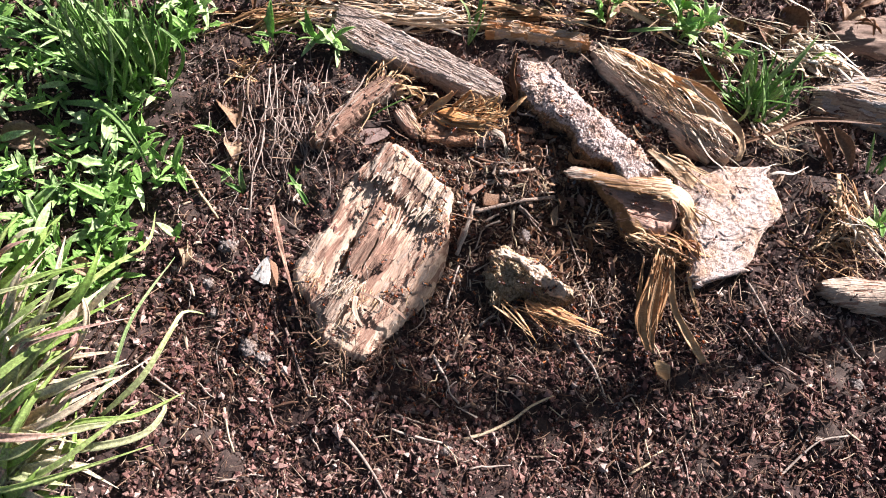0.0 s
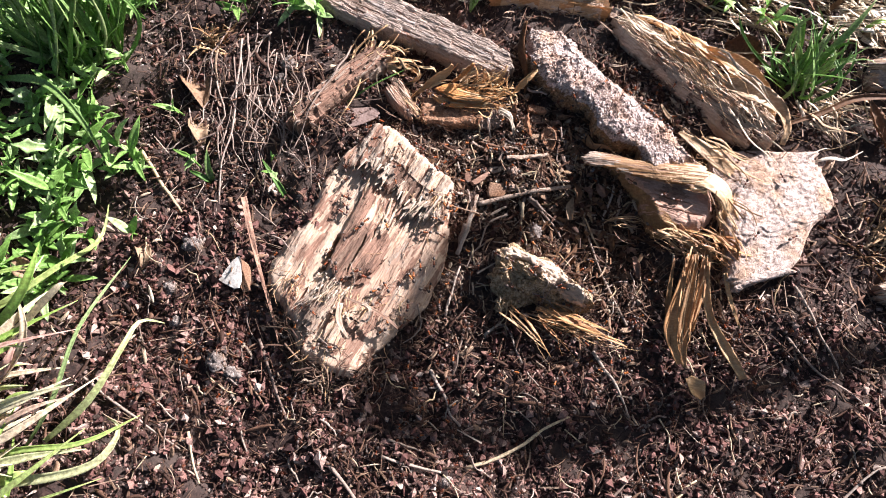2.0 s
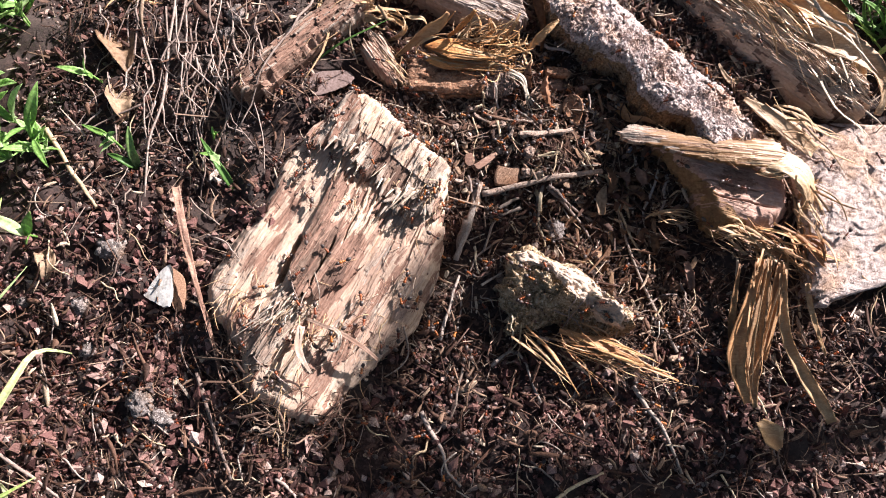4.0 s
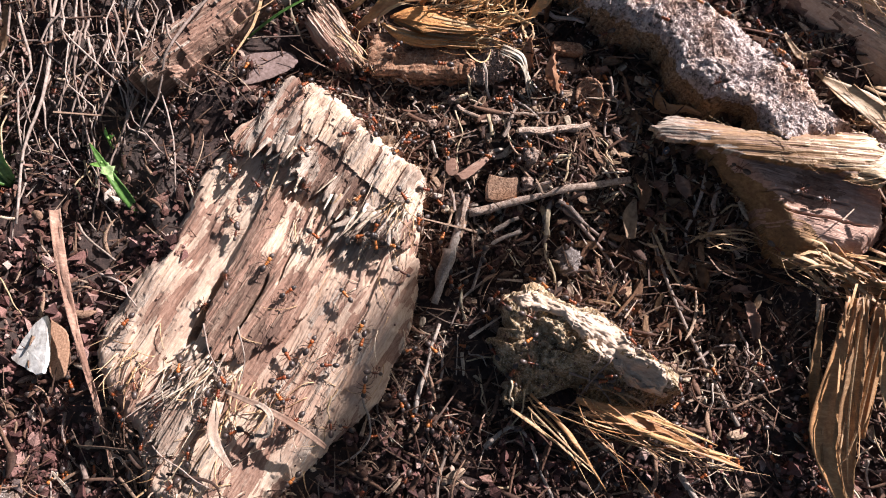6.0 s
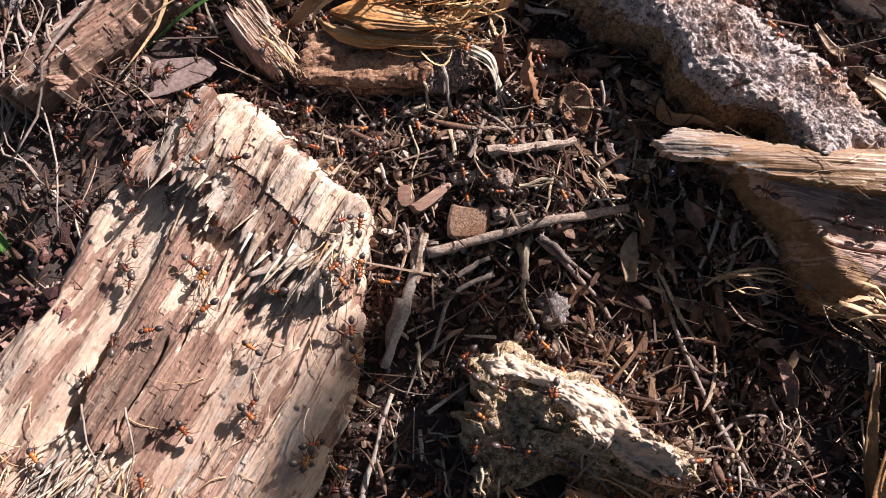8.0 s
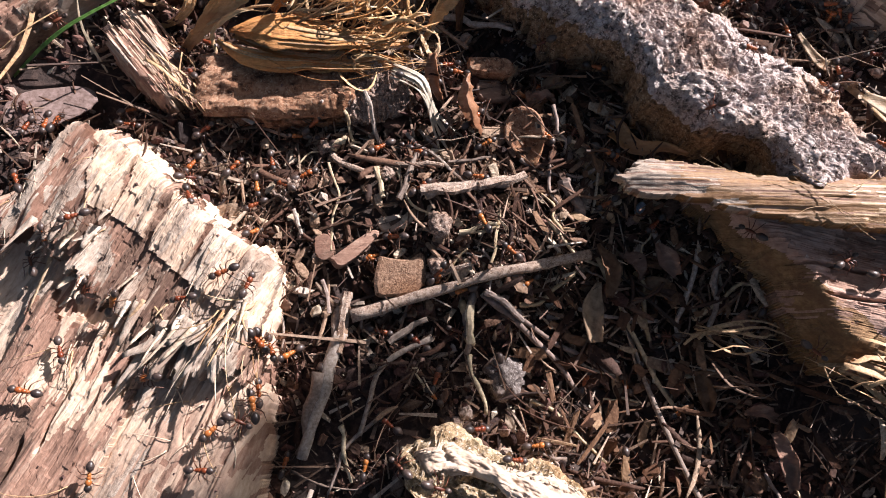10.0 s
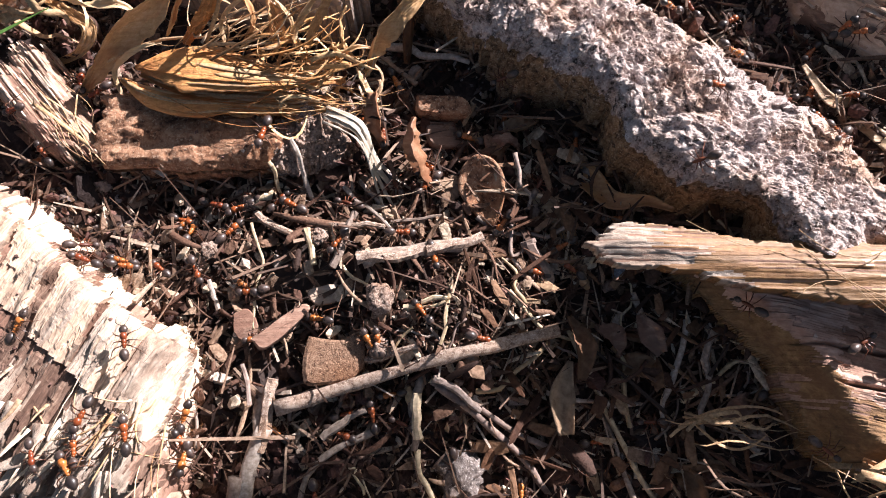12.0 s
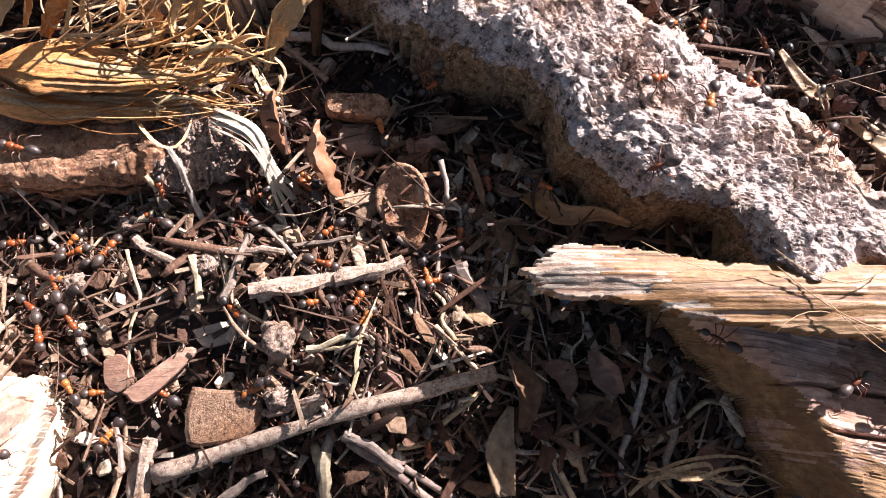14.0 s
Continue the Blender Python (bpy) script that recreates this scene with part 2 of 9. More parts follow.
CRUMBNEAR = island_mat("humus_grains", [(0.0, (0.012, 0.007, 0.006)), (0.30, (0.055, 0.024, 0.019)), (0.6, (0.135, 0.060, 0.047)), (0.84, (0.22, 0.125, 0.098)), (0.96, (0.36, 0.26, 0.21)), (1.0, (0.55, 0.46, 0.39))], 0.75, 1800, 0.0008, gloss=0.3)
PLANKBARK = grain_mat("plank_bark", (0.085, 0.060, 0.048), (0.38, 0.295, 0.245), (0.58, 0.49, 0.43), (0.22, 0.14, 0.10), 800, 0.25, 60, bump=0.0016)
PLATEBARK = crust_mat("pale_plate_bark", (0.15, 0.095, 0.075), (0.48, 0.37, 0.32), (0.65, 0.54, 0.49), (0.70, 0.60, 0.56), 420, 0.0020)
BEAMWOOD = grain_mat("beam_wood", (0.15, 0.09, 0.06), (0.40, 0.28, 0.20), (0.62, 0.50, 0.39), (0.24, 0.12, 0.075), 900, 0.10, 60, bump=0.0014)
CURLGOLD = grain_mat("gold_curl", (0.22, 0.070, 0.018), (0.64, 0.285, 0.088), (0.80, 0.455, 0.190), (0.40, 0.135, 0.036), 1500, 0.10, 120, rough=0.6, bump=0.0045)
BROWNCHIP = island_mat("brown_chip", [(0.0, (0.28, 0.155, 0.095)), (1.0, (0.38, 0.23, 0.15))], 0.85, 1600, 0.0003, True)
CHIPPIT = crust_mat("pitted_chip", (0.07, 0.032, 0.018), (0.23, 0.125, 0.075), (0.33, 0.20, 0.13), (0.42, 0.28, 0.19), 1500, 0.0016)
REDCRUST = crust_mat("crumbly_red_wood", (0.065, 0.026, 0.013), (0.30, 0.145, 0.080), (0.46, 0.27, 0.165), (0.50, 0.34, 0.23), 500, 0.0022)
CLOD = crust_mat("pale_clod", (0.07, 0.04, 0.03), (0.24, 0.155, 0.115), (0.42, 0.31, 0.25), (0.54, 0.44, 0.37), 1400, 0.0014)
ANTRED = island_mat("ant_red", [(0.0, (0.17, 0.035, 0.014)), (0.6, (0.33, 0.085, 0.022)), (1.0, (0.50, 0.18, 0.045))], 0.32, 2500, 0.00005, True, gloss=0.5)
ANTFAR = island_mat("far_ant_red", [(0.0, (0.09, 0.025, 0.014)), (1.0, (0.18, 0.055, 0.025))], 0.4, 2500, 0.00005, gloss=0.4)
STICK = crust_mat("stick_bark", (0.12, 0.07, 0.05), (0.34, 0.235, 0.175), (0.52, 0.40, 0.32), (0.60, 0.49, 0.41), 900, 0.0016)
ANTDARK = island_mat("ant_dark", [(0.0, (0.025, 0.017, 0.015)), (1.0, (0.075, 0.05, 0.042))], 0.4, 2500, 0.00005, True, gloss=0.6)

NESTBITS = island_mat("nest_bits", [(0.0, (0.014, 0.008, 0.006)), (0.3, (0.055, 0.026, 0.018)), (0.55, (0.10, 0.054, 0.038)), (0.8, (0.24, 0.16, 0.11)), (0.93, (0.44, 0.345, 0.255)), (1.0, (0.66, 0.57, 0.45))], 0.85, 2200, 0.0006, gloss=0.2)


# ---- building tools ----
def lattice(ix, iy, iz, seed):
    h = (ix.astype(np.int64) * 374761393 + iy.astype(np.int64) * 668265263 + iz.astype(np.int64) * 1274126177 + seed * 974711) & 0xFFFFFFFF
    h = ((h ^ (h >> 13)) * 1274126177) & 0xFFFFFFFF
    h = (h ^ (h >> 16)) & 0xFFFF
    return h / 32767.5 - 1.0


def vnoise(x, y, z=0.0, seed=0):
    """Smooth value noise in -1..1, for arrays."""
    x, y, z = np.broadcast_arrays(np.asarray(x, float), np.asarray(y, float), np.asarray(z, float))
    fx, fy, fz = np.floor(x), np.floor(y), np.floor(z)
    u, v, w = x - fx, y - fy, z - fz
    u, v, w = (s * s * (3 - 2 * s) for s in (u, v, w))
    out = 0.0
    for a in (0, 1):
        for b in (0, 1):
            for c in (0, 1):
                out = out + lattice(fx + a, fy + b, fz + c, seed) * (u if a else 1 - u) * (v if b else 1 - v) * (w if c else 1 - w)
    return out


def fbm(x, y, z=0.0, seed=0, octaves=4, gain=0.5):
    out, amp = 0.0, 1.0
    for k in range(octaves):
        out = out + amp * vnoise(np.asarray(x) * 2**k, np.asarray(y) * 2**k, np.asarray(z) * 2**k, seed + k)
        amp *= gain
    return out


def step01(v, lo, hi):
    s = np.clip((v - lo) / (hi - lo), 0, 1)
    return s * s * (3 - 2 * s)


def ground_z(x, y):
    """Height of the bare soil."""
    x, y = np.asarray(x, float), np.asarray(y, float)
    near = np.exp(-((x / 1.2) ** 2 + (y / 1.2) ** 2))
    base = 0.003 + 0.018 * np.tanh(y / 0.2)
    lumps = 0.0045 * fbm(x * 14, y * 14, 0, 3, 3) + 0.0026 * fbm(x * 75, y * 75, 0, 9, 2) * near
    pit = -0.008 * np.exp(-(((x - 0.090) / 0.026) ** 2 + ((y - 0.030) / 0.045) ** 2)) - 0.004 * np.exp(-(((x - 0.060) / 0.022) ** 2 + ((y - 0.085) / 0.02) ** 2))
    hollow = -0.006 * np.exp(-(((x - 0.07) / 0.09) ** 2 + ((y + 0.085) / 0.045) ** 2))
    nest = 0.002 * np.exp(-(((x - 0.035) / 0.03) ** 2 + ((y - 0.05) / 0.03) ** 2))
    return base + lumps * (0.35 + 0.65 * near) + pit + nest + hollow


def mesh_of(name, verts, faces, mat, smooth=True):
    me = bpy.data.meshes.new(name)
    me.from_pydata([tuple(v) for v in verts], [], faces)
    me.materials.append(mat)
    if smooth:
        me.polygons.foreach_set("use_smooth", [True] * len(me.polygons))
    me.update()
    return me


def thing(name, label, category, m=None, group="", kind=""):
    ob = new(name)
    ob.empty_display_size = 0.01
    if m is not None:
        ob.matrix_world = m
    return tagged(ob, label, category, group, kind)


def part(name, me, parent, label="", m=None):
    ob = new(name, me)
    ob.parent = parent
    if m is not None:
        ob.matrix_basis = m
    return tagged(ob, label)


def along(points, n):
    """n points evenly along a polyline, smoothed."""
    p = np.asarray(points, float)
    if len(p) > 2:
        q = [p[0]]
        for k in range(len(p) - 1):
            a, b, c, d = p[max(k - 1, 0)], p[k], p[k + 1], p[min(k + 2, len(p) - 1)]
            for s in (0.25, 0.5, 0.75, 1.0):
                q.append(0.5 * (2 * b + (c - a) * s + (2 * a - 5 * b + 4 * c - d) * s * s + (3 * b - a - 3 * c + d) * s**3))
        p = np.array(q)
    length = np.r_[0, np.cumsum(np.linalg.norm(np.diff(p, axis=0), axis=1))]
    at = np.linspace(0, length[-1], n)
    return np.stack([np.interp(at, length, p[:, k]) for k in range(p.shape[1])], 1)


class Shell:
    """Gathers verts and faces of one mesh."""

    def __init__(self):
        self.v, self.f = [], []

    def tube(self, pts, radii, sides=5, flat=1.0, wob=0.0, seed=0):
        pts = np.asarray(pts, float)
        n, base = len(pts), len(self.v)
        radii = np.broadcast_to(radii, n)
        tang = np.gradient(pts, axis=0)
        tang /= np.linalg.norm(tang, axis=1)[:, None] + 1e-12
        side = np.cross(tang, (0.13, 0.07, 1.0))
        side /= np.linalg.norm(side, axis=1)[:, None] + 1e-12
        up = np.cross(side, tang)
        for k in range(sides):
            a = 2 * math.pi * k / sides
            r = radii * (1 + wob * vnoise(np.arange(n) * 0.9, k * 1.7, seed * 3.1, seed))
            ring = pts + side * (math.cos(a) * r)[:, None] + up * (math.sin(a) * r * flat)[:, None]
            self.v.extend(ring.tolist())
        for k in range(sides):
            j = (k + 1) % sides
            for i in range(n - 1):
                self.f.append((base + k * n + i, base + k * n + i + 1, base + j * n + i + 1, base + j * n + i))
        self.f.append(tuple(base + k * n for k in range(sides)))
        self.f.append(tuple(base + k * n + n - 1 for k in reversed(range(sides))))

    def ribbon(self, pts, widths, up, thick=0.0003, cup=0.0, cross=4, ruffle=0.0, seed=0, fine=1.6):
        """A bent strip with real thickness; up: its face's normal, one or per point."""
        pts = np.asarray(pts, float)
        n, base = len(pts), len(self.v)
        widths = np.broadcast_to(widths, n)
        tang = np.gradient(pts, axis=0)
        tang /= np.linalg.norm(tang, axis=1)[:, None] + 1e-12
        side = np.cross(tang, np.broadcast_to(up, (n, 3)))
        side /= np.linalg.norm(side, axis=1)[:, None] + 1e-12
        nor = np.cross(side, tang)
        m = cross + 1
        for face in (1, -1):
            for k in range(m):
                s = 2 * k / cross - 1
                edge = 1 - abs(s) ** 4 * 0.8
                lift = cup * widths * (s * s - 0.4) + face * thick * 0.5 * edge
                if ruffle:
                    lift = lift + ruffle * fbm(np.arange(n) * 0.5, s * fine, seed, seed, 3)
                self.v.extend((pts + side * (widths * 0.5 * s)[:, None] + nor * lift[:, None]).tolist())
        for f, o in ((0, base), (1, base + m * n)):
            for k in range(cross):
                for i in range(n - 1):
                    q = (o + k * n + i, o + k * n + i + 1, o + (k + 1) * n + i + 1, o + (k + 1) * n + i)
                    self.f.append(q if f else q[::-1])
        t, b = base, base + m * n
        for k, flip in ((0, 0), (cross, 1)):
            for i in range(n - 1):
                q = (t + k * n + i, t + k * n + i + 1, b + k * n + i + 1, b + k * n + i)
                self.f.append(q[::-1] if flip else q)
        for i, flip in ((0, 1), (n - 1, 0)):
            for k in range(cross):
                q = (t + k * n + i, t + (k + 1) * n + i, b + (k + 1) * n + i, b + k * n + i)
                self.f.append(q[::-1] if flip else q)

    def mesh(self, name, mat, smooth=True):
        return mesh_of(name, self.v, self.f, mat, smooth)


def rough_piece(left, right, base, thick, grain, nu=60, nv=40, rim=0.55, jag=0.003, edge=0.0015, rough=0.0012,
                freq=(60, 420), ledge=0.0, ledge_freq=(16, 90), lump=0.0, lump_freq=160, tilt=(0, 0), seed=0, sink=0.004, power=3.0, fall=None, cracks=(), crust=0.0, crust_freq=380, edge_freq=70, skirt=0.0):
    """A solid, weathered piece of wood or bark between two edge lines in plan. Local x runs with the grain (degrees).
    Gives verts, faces and the pose."""
    a, s = np.linspace(0, 1, nu), np.linspace(0, 1, nv)
    b = 0.5 - 0.5 * np.cos(math.pi * s) * (0.55 + 0.45 * np.abs(np.cos(math.pi * s)))
    el, er = along(left, nu), along(right, nu)
    xy = el[:, None] * (1 - b)[None, :, None] + er[:, None] * b[None, :, None]
    g = radians(grain)
    e1, e2 = np.array((math.cos(g), math.sin(g))), np.array((-math.sin(g), math.cos(g)))
    centre = xy.reshape(-1, 2).mean(0)
    u, v = (xy - centre) @ e1, (xy - centre) @ e2
    A, B = np.broadcast_to(a[:, None], u.shape), np.broadcast_to(b[None], u.shape)
    ends = np.clip(np.maximum(1 - A / 0.14, (A - 0.86) / 0.14), 0, 1)
    flanks = np.clip(np.maximum(1 - B / 0.18, (B - 0.82) / 0.18), 0, 1)
    u2 = u + ends * jag * fbm(v * 260, A * 2.0, seed, seed + 1, 3, 0.55) * 1.3
    v2 = v + flanks * edge * fbm(u * edge_freq, B * 1.5, seed, seed + 2, 3, 0.4) * 1.3
    round_b = (1 - np.abs(2 * B - 1) ** power) ** 0.5
    if crust:
        v2 = v2 + step01(np.abs(2 * B - 1), 0.55, 0.8) * crust * 1.3 * fbm(u * 420, np.abs(2 * B - 1) ** 4 * 12, 4.4, seed + 91, 3, 0.65)
    round_a = (1 - np.abs(2 * A - 1) ** (power * 4)) ** 0.5
    top = thick * (rim + (1 - rim) * np.minimum(round_b, round_a * 1.0))
    relief = rough * fbm(u * freq[0], v * freq[1], 0, seed + 7, 5, 0.6)
    if ledge:
        layer = fbm(u * ledge_freq[0], v * ledge_freq[1], 0, seed + 11, 4, 0.55)
        relief = relief + ledge * (step01(layer, -0.03, 0.05) + step01(layer, 0.32, 0.40))
    if lump:
        relief = relief + lump * fbm(u * lump_freq, v * lump_freq, 0, seed + 17, 5, 0.62)
    if crust:
        bill = sum(a * np.abs(vnoise(u * crust_freq * f, v * crust_freq * f, 0.3, seed + 50 + k)) for k, (a, f) in enumerate(((1.0, 0.35), (0.9, 1.0), (0.55, 2.3))))
        scab = step01(fbm(u * 55, v * 55, 0, seed + 61, 4, 0.6), 0.0, 0.05) + step01(fbm(u * 80, v * 80, 3.3, seed + 71, 4, 0.6), 0.2, 0.25)
        worn = 0.25 + 0.75 * step01(fbm(u * 45, v * 45, 7.7, seed + 81, 3), -0.35, 0.25)
        relief = relief + crust * (bill - 0.8) * 1.4 * worn + crust * 1.1 * scab
    calm = step01(np.minimum(B, 1 - B), 0.0, 0.03) * step01(np.minimum(A, 1 - A), 0.0, 0.02)
    relief = relief * (0.3 + 0.7 * calm)
    z = top + relief + tilt[0] * u + tilt[1] * v
    if fall:
        z = z - thick * fall[2] * step01(B + 0.06 * fbm(u * 90, v * 90, 0, seed + 31, 3), fall[0], fall[1])
    for (px, py), (qx, qy), wide, deep in cracks:
        p, q = np.array((px, py)), np.array((qx, qy))
        d = (q - p) / np.linalg.norm(q - p)
        rel = xy - p
        s_along, off = rel @ d, rel @ np.array((-d[1], d[0])) + 0.0006 * fbm(u * 120, v * 0 + px * 50, 0, seed + 41, 3)
        z = z - deep * np.exp(-((off / wide) ** 2)) * step01(s_along, 0, 0.004) * step01(np.linalg.norm(q - p) - s_along, 0, 0.006)
    low = -sink + 0 * z + np.minimum(0, tilt[0] * u + tilt[1] * v) * 0
    z = np.maximum(z, low + 0.0015)
    n = nu * nv
    verts = np.stack([u2, v2, z], -1).reshape(-1, 3)
    faces = []
    for i in range(nu - 1):
        for j in range(nv - 1):
            faces.append((i * nv + j, (i + 1) * nv + j, (i + 1) * nv + j + 1, i * nv + j + 1))
    border = [i * nv for i in range(nu)] + [(nu - 1) * nv + j for j in range(1, nv)] + [i * nv + nv - 1 for i in range(nu - 2, -1, -1)] + [j for j in range(nv - 2, 0, -1)]
    foot = verts[border] * (0.985, 0.985, 0) + (0, 0, -sink)
    verts = np.concatenate([verts, foot])
    ring = verts[border]
    nb = len(border)
    arc = np.cumsum(np.linalg.norm(ring - np.roll(ring, 1, axis=0), axis=1))
    tang = np.roll(ring, -3, axis=0)[:, :2] - np.roll(ring, 3, axis=0)[:, :2]
    out = np.stack([tang[:, 1], -tang[:, 0]], 1) / (np.linalg.norm(tang, axis=1)[:, None] + 1e-9)
    if np.sum(out * ring[:, :2]) < 0:
        out = -out
    rows = [np.array(border)]
    steps = 5
    for k in range(1, steps):
        f = k / steps
        wall = ring * (1 - f) + foot * f
        push = 0.0007 * fbm(arc * 60, wall[:, 2] * 420, 2.2, seed + 21, 4, 0.6) + skirt * f
        wall[:, :2] += out * push[:, None]
        rows.append(np.arange(len(verts), len(verts) + nb))
        verts = np.concatenate([verts, wall])
    rows.append(np.arange(n, n + nb))
    for top_row, low_row in zip(rows, rows[1:]):
        for k in range(nb):
            j = (k + 1) % nb
            faces.append((int(top_row[k]), int(low_row[k]), int(low_row[j]), int(top_row[j])))
    faces.append(tuple(reversed(range(n, n + nb))))
    area = np.sum(ring[:, 0] * np.roll(ring[:, 1], -1) - ring[:, 1] * np.roll(ring[:, 0], -1))
    g = verts[:n].reshape(nu, nv, 3)
    mean_cross = float(np.mean(np.cross(g[1:, :-1] - g[:-1, :-1], g[:-1, 1:] - g[:-1, :-1])[..., 2]))
    if mean_cross < 0:
        faces = [f[::-1] for f in faces]
    if area * mean_cross > 0:
        k = (nu - 1) * (nv - 1)
        faces = faces[:k] + [f[::-1] for f in faces[k:]]
    return verts, faces, pose(centre[0], centre[1], base, 0, 0, grain)


def put_piece(name, label, category, mat, part_name, args, group="", wall_mat=None, crisp=False, side=0.0):
    verts, faces, m = rough_piece(**args)
    ob = thing(name, label, category, m, group)
    me = mesh_of(part_name, verts, faces, mat, not crisp)
    if wall_mat:
        k = (args["nu"] - 1) * (args["nv"] - 1)
        me.materials.append(wall_mat)
        i, j = np.meshgrid(np.arange(args["nu"] - 1), np.arange(args["nv"] - 1), indexing="ij")
        s = (j + 0.5) / (args["nv"] - 1)
        flank = s + 0.035 * fbm(i * 0.06, j * 0.05, 0, 3, 4) < side
        me.polygons.foreach_set("material_index", flank.reshape(-1).astype(int).tolist() + [1] * (len(faces) - k))
    part(part_name, me, ob)
    return ob


def hash1(k, j, seed):
    return lattice(np.asarray(k), np.asarray(j), np.zeros_like(np.asarray(k)), seed)


def inside(u, v, poly):
    """Which points lie in a polygon."""
    hit = np.zeros(u.shape, bool)
    n = len(poly)
    for k in range(n):
        (x0, y0), (x1, y1) = poly[k], poly[(k + 1) % n]
        if y0 != y1:
            hit ^= ((v < y0) != (v < y1)) & (u < x0 + (v - y0) * (x1 - x0) / (y1 - y0))
    return hit


def edge_gap(u, v, poly):
    """Distance to a polygon's outline."""
    d = np.full(u.shape, 9.0)
    n = len(poly)
    for k in range(n):
        a, b = np.array(poly[k]), np.array(poly[(k + 1) % n])
        ab = b - a
        t = np.clip(((u - a[0]) * ab[0] + (v - a[1]) * ab[1]) / (ab @ ab + 1e-12), 0, 1)
        d = np.minimum(d, np.hypot(u - a[0] - t * ab[0], v - a[1] - t * ab[1]))
    return d


def fibre_cells(u, v, width, length, seed, warp=0.5):
    """Splits wood into strips along u, each broken at its own places: tone of the cell, place along it, place across."""
    w = v / width + warp * fbm(u / length * 0.7, v / width * 0.15, 0, seed + 5, 3)
    k = np.floor(w)
    s = u / length + 3.7 * hash1(k, k * 0, seed)
    j = np.floor(s)
    return hash1(k, j, seed + 1), s - j, w - k


def ragged(u, v, poly, reach, width, seed):
    """A polygon whose ends along the grain are broken into pointed splinters."""
    back = 0 * u
    for w, r in ((width, reach), (width * 0.35, reach * 0.35)):
        s = v / w + 0.3 * vnoise(u * 60, v * 0, 0, seed + 3)
        k = np.floor(s)
        back = back + r * (0.5 + 0.5 * hash1(k, k * 0, seed)) + 0.35 * r * np.abs(2 * (s - k) - 1)
    return inside(u + back, v, poly) & inside(u - back, v, poly)


def solid(mask, u, v, z, low, pick, closed=False):
    """Mesh data of a height field where mask holds (per cell), with walls down to low, and a bottom where it can be seen. pick: material per cell."""
    nu, nv = u.shape
    ids = np.arange(nu * nv).reshape(nu, nv)
    n = nu * nv
    verts = np.concatenate([np.stack([u, v, z], -1).reshape(-1, 3), np.stack([u, v, np.minimum(low, z - 0.0002)], -1).reshape(-1, 3)])
    i, j = np.nonzero(mask)
    top = np.stack([ids[i, j], ids[i + 1, j], ids[i + 1, j + 1], ids[i, j + 1]], 1)
    faces, mats = [top], [pick[i, j]]
    if closed:
        faces, mats = faces + [top[:, ::-1] + n], mats + [pick[i, j]]
    pad = np.pad(mask, 1)
    for di, dj, a, b in ((-1, 0, (0, 1), (0, 0)), (1, 0, (1, 0), (1, 1)), (0, -1, (0, 0), (1, 0)), (0, 1, (1, 1), (0, 1))):
        edge = ~pad[i + 1 + di, j + 1 + dj]
        p, q = ids[i[edge] + a[0], j[edge] + a[1]], ids[i[edge] + b[0], j[edge] + b[1]]
        faces.append(np.stack([p, p + n, q + n, q], 1))
        mats.append(pick[i[edge], j[edge]])
    faces, mats = np.concatenate(faces), np.concatenate(mats)
    used, back = np.unique(faces, return_inverse=True)
    return verts[used], back.reshape(faces.shape), mats


def solid_mesh(name, data, materials, smooth=False):
    verts, faces, mats = data
    me = bpy.data.meshes.new(name)
    me.from_pydata(verts.tolist(), [], faces.tolist())
    for mat in materials:
        me.materials.append(mat)
    me.polygons.foreach_set("material_index", mats.astype(int).tolist())
    me.polygons.foreach_set("use_smooth", [smooth] * len(faces))
    me.update()
    return me


class Split:
    """A grid over a piece of split wood: local x along the grain, origin at the middle of its outline."""

    def __init__(self, outline, grain, du=0.0004, dv=0.00022):
        g = radians(grain)
        self.e = np.array(((math.cos(g), math.sin(g)), (-math.sin(g), math.cos(g))))
        p = np.array([q[:2] for q in outline])
        self.o = p.mean(0)
        self.grain = grain
        line = self.flat(outline)
        line = along(np.r_[line, line[:1]], 200)[:-1]
        wave = 0.0011 * np.stack([fbm(line[:, 0] * 130, line[:, 1] * 130, k, 5 + k, 4, 0.6) for k in (0, 4)], 1)
        self.poly = line + wave
        lo, hi = self.poly.min(0) - 0.003, self.poly.max(0) + 0.003
        self.u, self.v = np.meshgrid(np.arange(lo[0], hi[0], du), np.arange(lo[1], hi[1], dv), indexing="ij")
        self.uc, self.vc = self.u[:-1, :-1] + du / 2, self.v[:-1, :-1] + dv / 2

    def flat(self, pts):
        return (np.array([q[:2] for q in pts]) - self.o) @ self.e.T

    def seat(self, z=0.0):
        return pose(self.o[0], self.o[1], z, 0, 0, self.grain)

    def carve(self, z, a, b, wide, deep, seed=0):
        (p, q) = self.flat([a, b])
        d = (q - p) / np.linalg.norm(q - p)
        s = (self.u - p[0]) * d[0] + (self.v - p[1]) * d[1]
        off = -(self.u - p[0]) * d[1] + (self.v - p[1]) * d[0] + 0.0006 * fbm(self.u * 120, self.v * 0, 0, seed, 3)
        ln = np.linalg.norm(q - p)
        return z - deep * np.exp(-((off / wide) ** 2)) * step01(s, 0, 0.004) * step01(ln - s, 0, 0.006)


def fibre_relief(u, v, seed, coarse=0.0005, fine=0.00018, width=0.0016, length=0.012):
    a, fa, _ = fibre_cells(u, v, width, length, seed)
    b, fb, xb = fibre_cells(u, v, width * 0.28, length * 0.5, seed + 30)
    return coarse * (a + 0.7 * (fa - 0.5)) + fine * (b + 0.6 * (fb - 0.5) - 0.8 * (2 * xb - 1) ** 2), a, b


